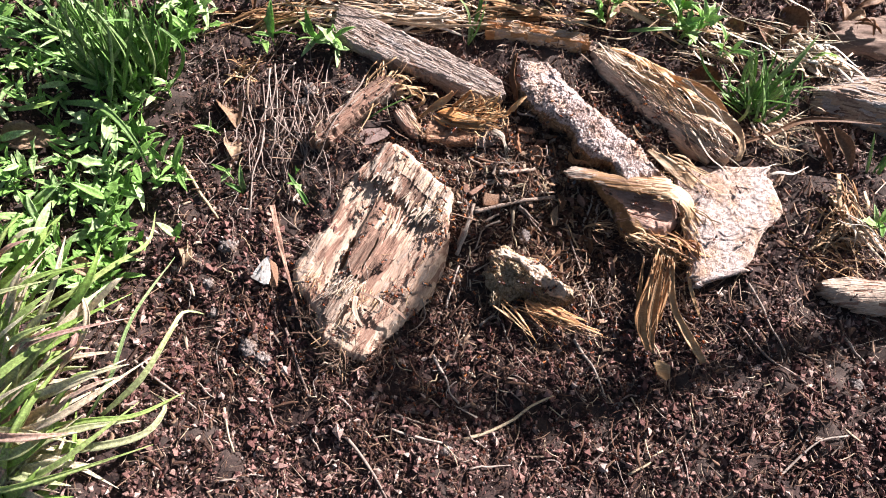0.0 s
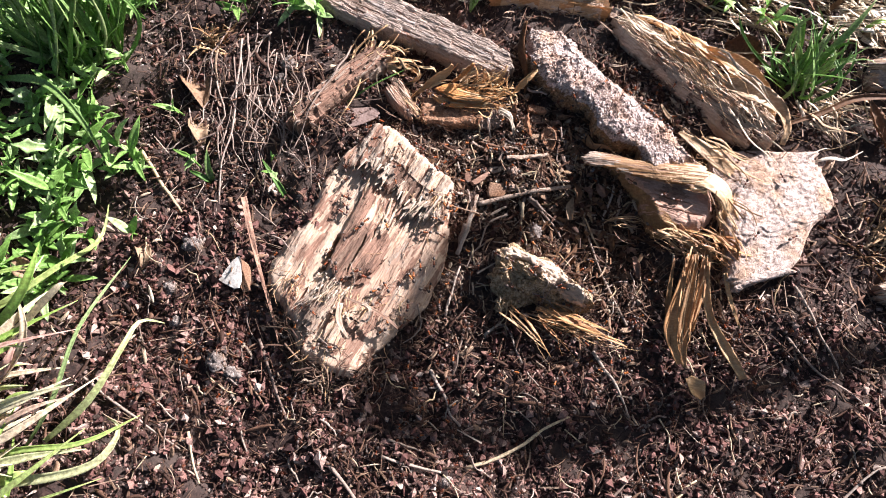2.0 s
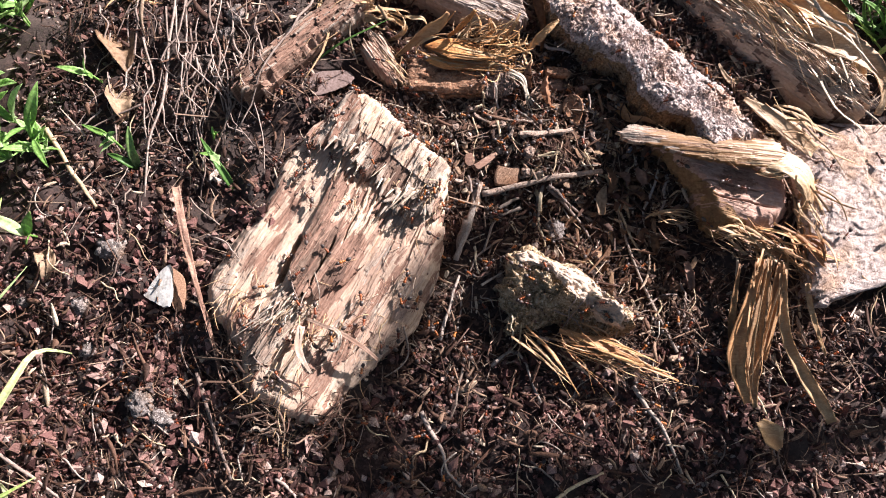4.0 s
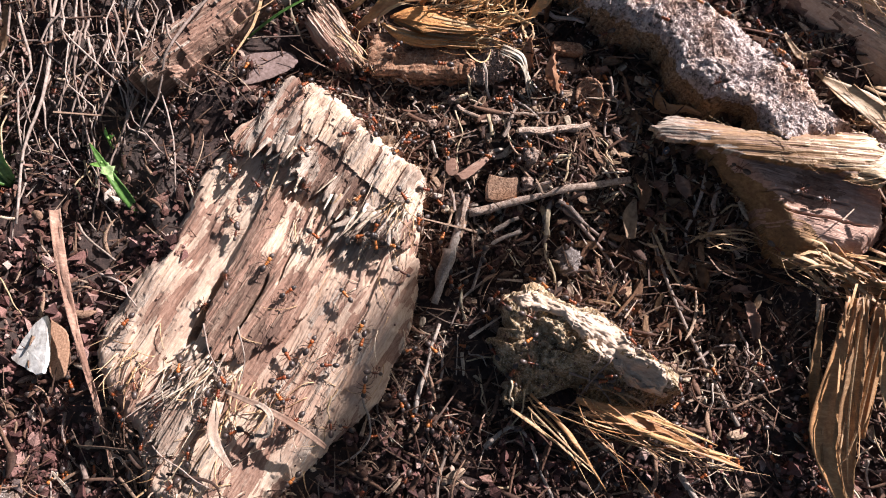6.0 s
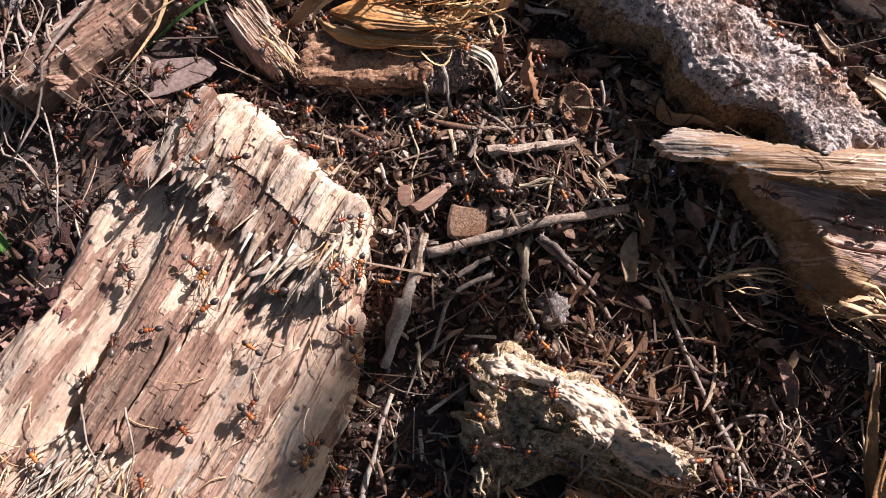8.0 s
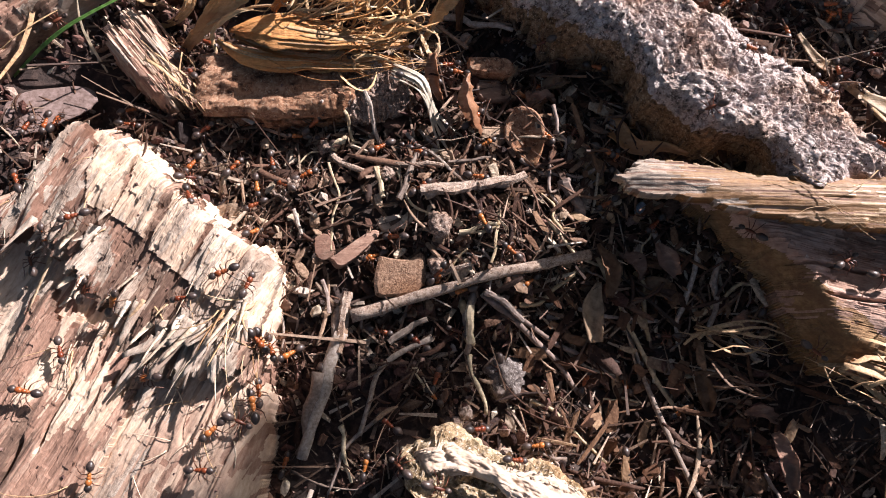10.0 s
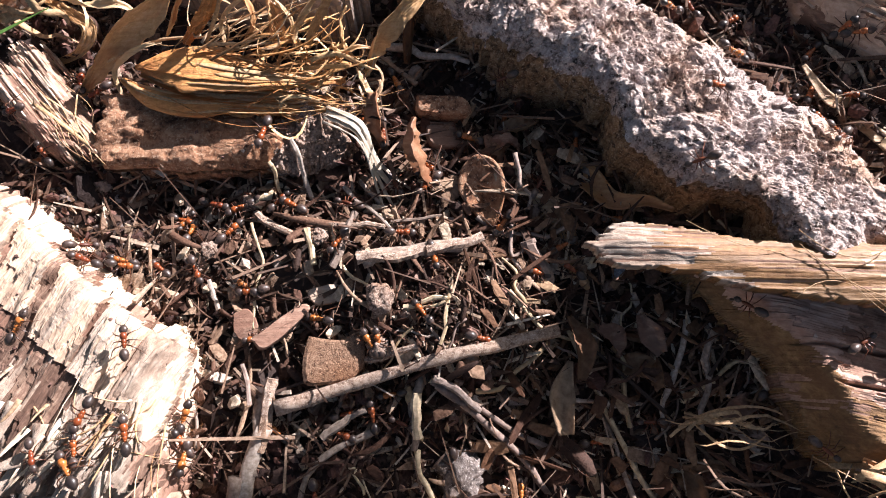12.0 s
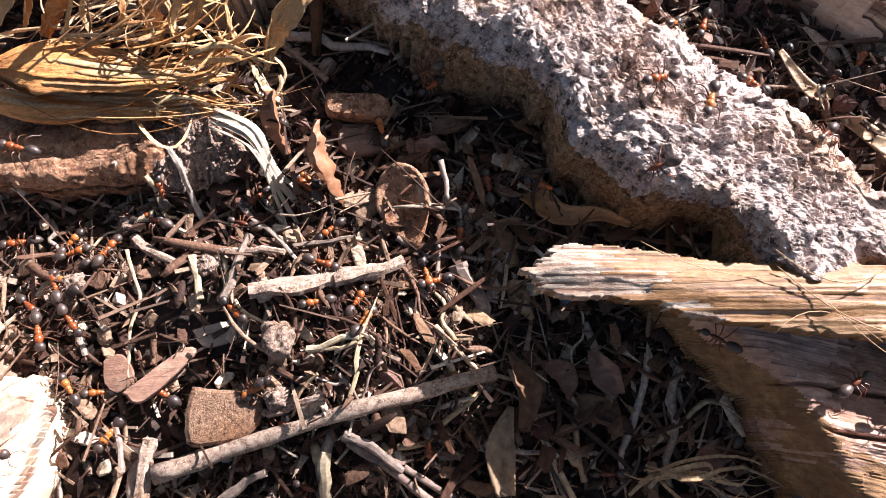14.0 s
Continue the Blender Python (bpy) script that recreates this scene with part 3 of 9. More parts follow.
def split_thing(name, label, category, outline, grain, materials, chooser, base, thick, round_edge=0.004, drop=0.5, reach=0.004, width=0.0012, tilt=(0, 0), seed=0, coarse=0.0005, fine=0.00018, lump=0.0, low=0.0, part_name="core", cracks=(), du=0.0004, dv=0.00022):
    """A piece of split, fibrous wood with ragged ends; chooser gives the material of each cell."""
    sp = Split(outline, grain, du, dv)
    d = np.where(inside(sp.u, sp.v, sp.poly), edge_gap(sp.u, sp.v, sp.poly), 0)
    relief, a, b = fibre_relief(sp.u, sp.v, seed, coarse, fine)
    z = base + thick - thick * drop * (1 - step01(d, 0, round_edge)) ** 1.5 + relief + tilt[0] * sp.u + tilt[1] * sp.v
    z = z + lump * fbm(sp.u * 90, sp.v * 90, 0, seed + 9, 4)
    for k, (p, q, wide, deep) in enumerate(cracks):
        z = sp.carve(z, p, q, wide, deep, seed + k)
    mask = ragged(sp.uc, sp.vc, sp.poly, reach, width, seed + 2)
    pick = chooser(sp.uc, sp.vc, a[:-1, :-1], b[:-1, :-1])
    ob = thing(name, label, category, sp.seat())
    part(part_name, solid_mesh(part_name, solid(mask, sp.u, sp.v, z, low + 0 * z, pick), materials), ob)
    return ob


# ---- ground: one sheet of soil out to the horizon ----
def make_ground():
    fine = np.arange(-0.40, 0.4001, 0.002)
    far = 0.40 * np.geomspace(1.01, 2000, 46)
    axis = np.r_[-far[::-1], fine, far]
    gx, gy = np.meshgrid(axis, axis, indexing="ij")
    n = len(axis)
    verts = np.stack([gx, gy, ground_z(gx, gy)], -1).reshape(-1, 3)
    idx = np.arange(n * n).reshape(n, n)
    quads = np.stack([idx[:-1, :-1], idx[1:, :-1], idx[1:, 1:], idx[:-1, 1:]], -1).reshape(-1, 4)
    me = bpy.data.meshes.new("ground")
    me.from_pydata(verts, [], quads.tolist())
    me.materials.append(SOIL)
    me.polygons.foreach_set("use_smooth", [True] * len(me.polygons))
    tagged(new("ground", me), "dark crumbly humus soil with reddish plant litter", "soil", kind="structure")


make_ground()


# ---- the large pieces of wood and bark ----
SLABDARK = grain_mat("split_wood_brown", (0.045, 0.024, 0.017), (0.17, 0.098, 0.068), (0.44, 0.315, 0.23), (0.11, 0.055, 0.04), 1300, 0.07, 90, bump=0.0012)
WHITEWOOD = grain_mat("bleached_wood", (0.11, 0.068, 0.046), (0.43, 0.337, 0.266), (0.66, 0.570, 0.485), (0.26, 0.165, 0.115), 900, 0.14, 160, bump=0.0026, stain_at=(0.45, 0.60))
BROWNWOOD = grain_mat("brown_wood", (0.09, 0.045, 0.030), (0.31, 0.175, 0.122), (0.53, 0.375, 0.28), (0.17, 0.08, 0.052), 1200, 0.09, 70, bump=0.0012)


def build_slab():
    """A weathered slab in broken layers: a smooth pale base, a brown middle band, and a splintered upper layer with bleached blocks along its edge."""
    outline = [(-0.0415, 0.0744), (-0.0325, 0.0737), (-0.0218, 0.0666), (-0.0098, 0.0544), (0.0077, 0.0378), (0.0050, 0.0266), (0.0040, 0.0136), (0.0040, 0.0023), (0.0012, -0.0100), (-0.0034, -0.0219), (-0.0086, -0.0347), (-0.0188, -0.0445), (-0.0293, -0.0531), (-0.0411, -0.0647), (-0.0515, -0.0747), (-0.0767, -0.0634), (-0.0827, -0.0486), (-0.0873, -0.0398), (-0.0942, -0.0283), (-0.0986, -0.0159), (-0.0940, -0.0071), (-0.0874, 0.0041), (-0.0790, 0.0150), (-0.0729, 0.0266), (-0.0708, 0.0355), (-0.0676, 0.0447), (-0.0611, 0.0506), (-0.0498, 0.0623)]
    sp = Split(outline, 238)
    u, v, uc, vc = sp.u, sp.v, sp.uc, sp.vc
    ob = thing("wood_slab", "weathered split slab of pale brown wood lying on soil", "wood", sp.seat())
    d = np.where(inside(u, v, sp.poly), edge_gap(u, v, sp.poly), 0)
    relief, a, b = fibre_relief(u, v, 4, 0.00016, 0.00007)
    wv = v + 0.0016 * fbm(u * 28, v * 24, 0, 11, 3)
    swell = 0.0013 * fbm(u * 30, wv * 60, 0, 12, 4) + 0.0007 * step01(fbm(u * 11, wv * 130, 0, 15, 4), 0.0, 0.05) + 0.0005 * step01(fbm(u * 16, wv * 230, 5, 16, 4), 0.1, 0.15)
    swell = swell * (1 - 0.45 * step01(v, -0.002, 0.010) * step01(u, -0.015, 0.0)) + 0.00014 * fbm(u * 60, wv * 700, 0, 17, 3) - 0.0020 * step01(-v, 0.010, 0.018) * step01(u, -0.045, -0.025)
    swell = swell - 0.0022 * np.exp(-(((v + 0.012 - 0.1 * u) / 0.0035) ** 2)) * step01(u, -0.02, 0.0)
    flank = step01(v, 0.006, 0.034) * step01(u, -0.020, 0.015)
    base = 0.0145 - 0.03 * (u - 0.02) * (u > 0.02) - 0.006 * (1 - step01(d, 0, 0.007)) ** 1.6 + relief + swell - 0.0045 * flank
    for p, q, wide, deep in [((-0.0570, 0.0063, 0.016), (-0.0676, -0.0190, 0.016), 0.0010, 0.009), ((-0.0418, 0.0045, 0.016), (-0.0530, -0.0190, 0.016), 0.00045, 0.005), ((-0.0330, 0.0160, 0.016), (-0.0400, -0.0010, 0.016), 0.0003, 0.003), ((-0.0534, -0.0378, 0.014), (-0.0675, -0.0622, 0.014), 0.0003, 0.003)]:
        base = sp.carve(base, p, q, wide, deep, 7)
    am, bm_ = a[:-1, :-1], b[:-1, :-1]
    tone = fbm(uc * 40, vc * 130, 0, 19, 4)
    pick = np.where(tone + 0.3 * bm_ > 0.62, 1, np.where(tone + 0.4 * am < -0.48, 2, 0))
    mask = ragged(uc, vc, sp.poly, 0.0022, 0.0016, 4)
    part("core", solid_mesh("core", solid(mask, u, v, base, 0 * u + 0.0005, pick), [SLABWOOD, WHITEWOOD, BROWNWOOD], True), ob, "smooth pale base wood")

    def layer(name, label, poly, lift, reach, width, seed, mats, chooser, coarse, fine, curl=0.0):
        pl = sp.flat(poly)
        m = ragged(uc, vc, pl, reach, width, seed) & mask
        _, ca, cb = fibre_relief(u, wv, seed, coarse, fine)
        aa = 1.1 * fbm(u * 24, wv * 210, 0, seed, 4) + 0.25 * ca
        bb = 1.1 * fbm(u * 70, wv * 800, 0, seed + 4, 3) + 0.25 * cb
        r = coarse * 1.7 * aa + fine * 1.5 * bb
        gap = edge_gap(u, v, pl)
        z = base + lift * (0.62 + 0.38 * step01(gap, 0, 0.006)) + r + curl * np.maximum(0, fbm(u * 60, v * 220, 0, seed + 8, 3)) + 0.0003
        data = solid(m, u, v, z, base - 0.0012, chooser(aa[:-1, :-1], bb[:-1, :-1], seed))
        part(name, solid_mesh(name, data, mats), ob, label)
        return np.where(inside(u, v, pl), z, base)

    white_a, white_b = sp.flat([(-0.0267, 0.0362, 0.015), (-0.0095, 0.0359, 0.015), (0.0019, 0.0267, 0.015), (-0.0023, 0.0108, 0.015), (-0.0244, 0.0098, 0.015)]), sp.flat([(-0.0420, 0.0550, 0.015), (-0.0317, 0.0548, 0.015), (-0.0268, 0.0377, 0.015), (-0.0294, 0.0317, 0.015), (-0.0425, 0.0365, 0.015)])

    def upper_pick(aa, bb, seed):
        pale = inside(uc, vc, white_a) * 0.85 + inside(uc, vc, white_b) * 0.6 + 0.25
        n = 0.7 * aa + 0.45 * bb + 0.5 * fbm(uc * 50, vc * 120, 0, seed + 40, 3)
        return np.where(n + pale > 0.92, 1, np.where(n > -0.10, 2, 0))

    layer("middle_band", "brown grainy band of wood", [(-0.0440, 0.0388), (-0.0338, 0.0333), (-0.0235, 0.0257), (-0.0190, 0.0160), (-0.0226, 0.0060), (-0.0293, -0.0077), (-0.0390, -0.0190), (-0.0500, -0.0262), (-0.0600, -0.0250), (-0.0655, -0.0170), (-0.0615, -0.0060), (-0.0572, 0.0030), (-0.0511, 0.0150), (-0.0470, 0.0276)], 0.0024, 0.006, 0.0034, 31, [BROWNWOOD, SLABWOOD, SLABDARK],
          lambda aa, bb, k: np.where(0.5 * aa + 0.3 * bb + 0.9 * fbm(uc * 45, vc * 80, 0, 87, 3) > 0.42, 1, np.where(0.6 * aa + 0.4 * bb + 0.7 * fbm(uc * 60, vc * 90, 0, 88, 3) < -0.45, 2, 0)), 0.00026, 0.00012, 0.0008)
    layer("lower_band", "brown splintered band of wood", [(-0.0277, -0.0162, 0.015), (-0.0197, -0.0110, 0.015), (-0.0142, -0.0164, 0.015), (-0.0192, -0.0320, 0.015), (-0.0318, -0.0443, 0.015), (-0.0479, -0.0563, 0.015), (-0.0523, -0.0490, 0.015), (-0.0402, -0.0342, 0.015)], 0.0009, 0.006, 0.0026, 41, [BROWNWOOD, SLABWOOD, WHITEWOOD], lambda aa, bb, k: np.where(0.6 * aa + 0.6 * bb > 0.45, 2, np.where(aa > -0.2, 1, 0)), 0.0004, 0.0002, 0.0008)
    layer("splinter_hank", "bleached splinters at the lower end", [(-0.0533, -0.0158, 0.015), (-0.0499, -0.0264, 0.015), (-0.0610, -0.0377, 0.015), (-0.0710, -0.0560, 0.015), (-0.0791, -0.0522, 0.015), (-0.0743, -0.0362, 0.015), (-0.0648, -0.0235, 0.015)], 0.0016, 0.008, 0.0011, 51, [WHITEWOOD, BROWNWOOD, SLABWOOD], lambda aa, bb, k: np.where(bb < -0.55, 1, np.where(aa < -0.4, 2, 0)), 0.0005, 0.0003, 0.0012)
    base = layer("upper_layer", "dark splintered upper layer", [(-0.0412, 0.0738, 0.016), (-0.0322, 0.0731, 0.016), (-0.0156, 0.0595, 0.016), (0.0080, 0.0374, 0.016), (0.0048, 0.0263, 0.016), (0.0041, 0.0133, 0.016), (-0.0022, 0.0085, 0.016), (-0.0146, 0.0087, 0.016), (-0.0244, 0.0131, 0.016), (-0.0261, 0.0240, 0.016), (-0.0377, 0.0316, 0.016), (-0.0452, 0.0377, 0.016), (-0.0547, 0.0409, 0.016), (-0.0586, 0.0448, 0.016), (-0.0494, 0.0619, 0.016)], 0.0034, 0.006, 0.0027, 61, [SLABDARK, WHITEWOOD, BROWNWOOD], upper_pick, 0.00045, 0.00022, 0.0016)
    for k, block in enumerate([[(-0.0308, 0.0674, 0.018), (-0.0229, 0.0614, 0.018), (-0.0245, 0.0533, 0.018), (-0.0297, 0.0558, 0.018)],
              [(-0.0223, 0.0608, 0.018), (-0.0152, 0.0547, 0.018), (-0.0176, 0.0478, 0.018), (-0.0241, 0.0525, 0.018)],
              [(-0.0143, 0.0531, 0.018), (-0.0064, 0.0460, 0.018), (-0.0098, 0.0393, 0.018), (-0.0167, 0.0455, 0.018)],
              [(-0.0053, 0.0452, 0.018), (0.0014, 0.0394, 0.018), (-0.0021, 0.0324, 0.018), (-0.0092, 0.0385, 0.018)],
              [(0.0021, 0.0391, 0.018), (0.0078, 0.0357, 0.018), (0.0049, 0.0257, 0.018), (-0.0017, 0.0320, 0.018)]]):
        block = block[:2] + [(x - 0.0036, y - 0.0057) for x, y, _ in block[2:]]
        layer("pale_block", "bleached cracked block of wood", [p[:2] for p in block], 0.0005, 0.0005, 0.0016, 71 + k, [WHITEWOOD, SLABWOOD], lambda aa, bb, j: np.where(aa + bb < 0.1, 1, 0), 0.00022, 0.00010, 0.0003)
    return ob


slab = build_slab()

put_piece("wood_chunk", "crumbly olive-brown chunk of rotten wood on soil", "wood", MOSSY, "core", crisp=True, args=
          dict(left=[(0.030, -0.004), (0.0384, -0.001), (0.0503, -0.0073), (0.0621, -0.0115), (0.0734, -0.0217), (0.0823, -0.0301)],
               right=[(0.0283, -0.0341), (0.048, -0.0322), (0.0632, -0.0365), (0.0734, -0.0376), (0.0819, -0.0347)],
               base=0.0, thick=0.016, grain=-28, nu=190, nv=130, rim=0.5, jag=0.003, edge=0.002, rough=0.0006, freq=(200, 400), lump=0.0016, lump_freq=150, ledge=0.0024, ledge_freq=(60, 90), tilt=(-0.03, 0.0), seed=12, power=5.0, fall=(0.30, 0.85, 0.72), crust=0.0006, crust_freq=600))
put_piece("bark_log", "grey lichen-crusted bark log half sunk in soil", "bark", CRUST, "bark", wall_mat=LOGSIDE, side=0.075, crisp=True, args=
          dict(left=[(0.0494, 0.1332), (0.056, 0.101), (0.0741, 0.0868), (0.0859, 0.0704), (0.0915, 0.0620), (0.1020, 0.0540), (0.118, 0.040)],
               right=[(0.069, 0.1309), (0.0855, 0.1117), (0.1063, 0.0915), (0.1170, 0.0775), (0.1290, 0.0680), (0.1380, 0.0560), (0.1494, 0.0450)],
               base=0.006, thick=0.018, grain=-45, nu=330, nv=230, rim=0.34, jag=0.002, edge=0.0034, edge_freq=60, rough=0.0003, freq=(300, 400), lump=0.0012, lump_freq=95, crust=0.0009, crust_freq=850, seed=21, power=4.5, tilt=(0, -0.22), skirt=0.0010))
split_thing("wood_block", "reddish brown fibrous wood block with a frayed end", "wood", [(0.097, 0.0470), (0.1103, 0.027), (0.1205, 0.0069), (0.136, 0.006), (0.1480, 0.010), (0.1553, 0.026), (0.1442, 0.0512), (0.120, 0.052)],
            -19, [PINKWOOD, BROWNWOOD, MUSTARD], lambda u, v, a, b: np.where(0.35 * a + 0.25 * b + fbm(u * 60, v * 90, 0, 35, 4) < -0.30, 1, np.where(0.6 * u + v < -0.0125 + 0.0016 * fbm(u * 150, v * 150, 0, 36, 4), 2, 0)), 0.001, 0.0165, round_edge=0.0065, drop=0.50, reach=0.0003, width=0.0016, seed=31, coarse=0.00018, fine=0.00009, lump=0.0011,
            cracks=[((0.113, 0.030), (0.140, 0.022), 0.0003, 0.002), ((0.118, 0.022), (0.146, 0.015), 0.0003, 0.002)])
put_piece("bark_plate", "pale flaking bark plate lying flat on soil", "bark", PLATEBARK, "plate",
          dict(left=[(0.1515, 0.0568), (0.158, 0.0138), (0.1591, -0.0254)], right=[(0.2136, 0.0547), (0.222, 0.0266), (0.2050, 0.002), (0.1947, -0.0149)],
               base=0.003, thick=0.011, grain=10, nu=170, nv=150, rim=0.75, jag=0.005, edge=0.0045, edge_freq=45, rough=0.0003, freq=(200, 300), ledge=0.0006, ledge_freq=(28, 34), crust=0.00022, crust_freq=620, seed=42, power=6.0))
split_thing("bark_beam", "long strip of bark with pale split side and shredded top", "bark", [(0.0981, 0.1332), (0.1197, 0.1077), (0.1409, 0.0849), (0.1653, 0.0628), (0.1868, 0.0549), (0.1936, 0.0652), (0.1881, 0.0833), (0.167, 0.0975), (0.139, 0.1268), (0.1052, 0.1423)],
            -43, [BEAMWOOD, PALEWOOD, DARKWOOD], lambda u, v, a, b: np.where(0.7 * a + 0.5 * b + 0.6 * fbm(u * 50, v * 90, 0, 53, 3) > -0.45, 1, np.where(a + b < -0.9, 2, 0)), 0.008, 0.014, part_name="core", round_edge=0.005, drop=0.45, reach=0.006, width=0.0016, seed=52, coarse=0.0007, fine=0.0003)
split_thing("bark_plank", "flat grey-brown bark plank with finely cracked surface", "bark", [(-0.0808, 0.1496), (-0.0529, 0.1345), (-0.0101, 0.1175), (0.0376, 0.0980), (0.0411, 0.1129), (0.0166, 0.1296), (-0.0336, 0.1551), (-0.0711, 0.1777)],
            -28, [PLANKBARK, BROWNWOOD, GREYBARK], lambda u, v, a, b: np.where(0.7 * a + 0.4 * b + 0.6 * fbm(u * 50, v * 80, 0, 63, 3) > 0.75, 2, np.where(0.6 * a + 0.5 * b < -0.8, 1, 0)), 0.012, 0.010, part_name="plate", round_edge=0.003, drop=0.4, reach=0.004, width=0.0020, seed=62, coarse=0.00035, fine=0.00022, lump=0.0005, low=0.004)
split_thing("fibre_bundle", "tan shredded bark strip lying across the debris", "bark", [(0.0267, 0.149), (0.0638, 0.1436), (0.0985, 0.137), (0.0995, 0.149), (0.0638, 0.1585), (0.0267, 0.1635)],
            -9, [STRAW, GOLDFIBRE, PALEWOOD], lambda u, v, a, b: np.where(a > 0.6, 1, np.where(b > 0.0, 2, 0)), 0.014, 0.010, part_name="strip", round_edge=0.004, drop=0.6, reach=0.007, width=0.0009, seed=72, coarse=0.0006, fine=0.0004, low=0.004)
split_thing("wood_shard", "flat splintered brown wood shard", "wood", [(-0.0395, 0.1235), (-0.066, 0.1), (-0.092, 0.0735), (-0.082, 0.064), (-0.053, 0.089), (-0.0255, 0.1105)],
            222, [BROWNWOOD, SLABDARK, WHITEWOOD], lambda u, v, a, b: np.where(a + 0.4 * b > 0.75, 2, np.where(a < -0.1, 1, 0)), 0.012, 0.012, part_name="core", round_edge=0.004, drop=0.5, reach=0.008, width=0.0014, seed=82, coarse=0.0007, fine=0.0003)
split_thing("wood_wedge", "small frayed grey-brown wood wedge", "wood", [(-0.0385, 0.0965), (-0.0295, 0.083), (-0.0185, 0.072), (-0.011, 0.076), (-0.0165, 0.089), (-0.0255, 0.102)],
            -54, [BEAMWOOD, WHITEWOOD, BROWNWOOD], lambda u, v, a, b: np.where(0.7 * a + 0.5 * b > 0.72, 1, np.where(b < 0.0, 2, 0)), 0.007, 0.009, part_name="core", round_edge=0.003, drop=0.5, reach=0.005, width=0.0009, tilt=(-0.1, 0), seed=92, coarse=0.0004, fine=0.0002, low=0.004)
offcut = put_piece("wood_offcut", "brown rotten wood piece under curled bark", "wood", REDCRUST, "core",
          dict(left=[(-0.012, 0.0725), (0.006, 0.0715), (0.0225, 0.0712)], right=[(-0.012, 0.0885), (0.006, 0.0890), (0.0225, 0.0870)],
               base=0.004, thick=0.011, grain=-2, nu=140, nv=60, rim=0.75, jag=0.002, edge=0.0010, rough=0.0004, freq=(60, 500), lump=0.0004, crust=0.0002, seed=102, power=6.0))
verts, faces, m = rough_piece([(0.0215, 0.0708), (0.029, 0.0712), (0.0365, 0.0730)], [(0.0215, 0.0868), (0.029, 0.0862), (0.0355, 0.0845)], 0.004, 0.0108, -2, 90, 80, 0.7, 0.0012, 0.0014, 0.0004, (200, 300), lump=0.0008, lump_freq=160, seed=106, power=5.0, crust=0.0008, crust_freq=900)
part("crumbly_end", mesh_of("crumbly_end", verts, faces, CLOD, False), offcut, "grey granular rotten end", offcut.matrix_world.inverted() @ m)
split_thing("bark_heap", "weathered grey-brown bark slab at the edge", "bark", [(0.2508, 0.0984), (0.2976, 0.08), (0.345, 0.06), (0.355, 0.115), (0.298, 0.1259), (0.2477, 0.1141)],
            -18, [BEAMWOOD, GREYBARK, DARKWOOD], lambda u, v, a, b: np.where(a > 0.2, 1, np.where(b < -0.5, 2, 0)), 0.008, 0.016, part_name="core", round_edge=0.016, drop=0.7, reach=0.005, width=0.0018, seed=112, coarse=0.0006, du=0.0007, dv=0.0005)
split_thing("white_wood", "bleached white splintered wood piece on soil", "wood", [(0.239, -0.0275), (0.2623, -0.0399), (0.285, -0.043), (0.32, -0.046), (0.32, -0.024), (0.2829, -0.0186), (0.2586, -0.0169), (0.239, -0.0205)],
            -4, [PALEWOOD, WHITEWOOD, BROWNWOOD], lambda u, v, a, b: np.where(a + b > 0, 1, np.where(a < -0.6, 2, 0)), 0.001, 0.011, part_name="core", round_edge=0.008, drop=0.6, reach=0.004, width=0.0016, seed=122)
put_piece("bark_scrap", "dark brown bark piece among dead leaves", "bark", DARKWOOD, "core",
          dict(left=[(0.2684, 0.1405), (0.303, 0.1345), (0.365, 0.130)], right=[(0.2684, 0.1605), (0.3084, 0.1697), (0.365, 0.172)],
               base=0.010, thick=0.012, grain=-4, nu=60, nv=36, rim=0.4, jag=0.004, edge=0.003, rough=0.0010, freq=(40, 300), seed=132))


# ---- heights over the wood and soil, for what lies or walks on them ----
HX0, HY0, HSTEP, HN, HM = -0.34, -0.24, 0.0015, 460, 340


def sample_heights():
    bpy.context.view_layer.update()
    graph = bpy.context.evaluated_depsgraph_get()
    out = np.zeros((HN, HM))
    down = Vector((0, 0, -1))
    for i in range(HN):
        for j in range(HM):
            hit, place, *_ = scene.ray_cast(graph, (HX0 + i * HSTEP, HY0 + j * HSTEP, 0.2), down)
            out[i, j] = place.z if hit else 0.0
    return out


HEIGHTS = sample_heights()


def top_z(x, y):
    """Height of the upper surface there, by the sampled table."""
    i = np.clip((np.asarray(x, float) - HX0) / HSTEP, 0, HN - 1.001)
    j = np.clip((np.asarray(y, float) - HY0) / HSTEP, 0, HM - 1.001)
    a, b = np.floor(i).astype(int), np.floor(j).astype(int)
    u, v = i - a, j - b
    h = HEIGHTS
    return (h[a, b] * (1 - u) + h[a + 1, b] * u) * (1 - v) + (h[a, b + 1] * (1 - u) + h[a + 1, b + 1] * u) * v


# ---- loose soil crumbs and plant litter ----
RNG = np.random.default_rng(7)
OCTA_V = np.array([(1, 0, 0), (-1, 0, 0), (0, 1, 0), (0, -1, 0), (0, 0, 1), (0, 0, -1)], float)
OCTA_F = np.array([(0, 2, 4), (2, 1, 4), (1, 3, 4), (3, 0, 4), (2, 0, 5), (1, 2, 5), (3, 1, 5), (0, 3, 5)])
BOX_V = np.array([(x, y, z) for x in (-1, 1) for y in (-1, 1) for z in (-1, 1)], float)
BOX_F = np.array([(0, 1, 3, 2), (4, 6, 7, 5), (0, 4, 5, 1), (2, 3, 7, 6), (0, 2, 6, 4), (1, 5, 7, 3)])


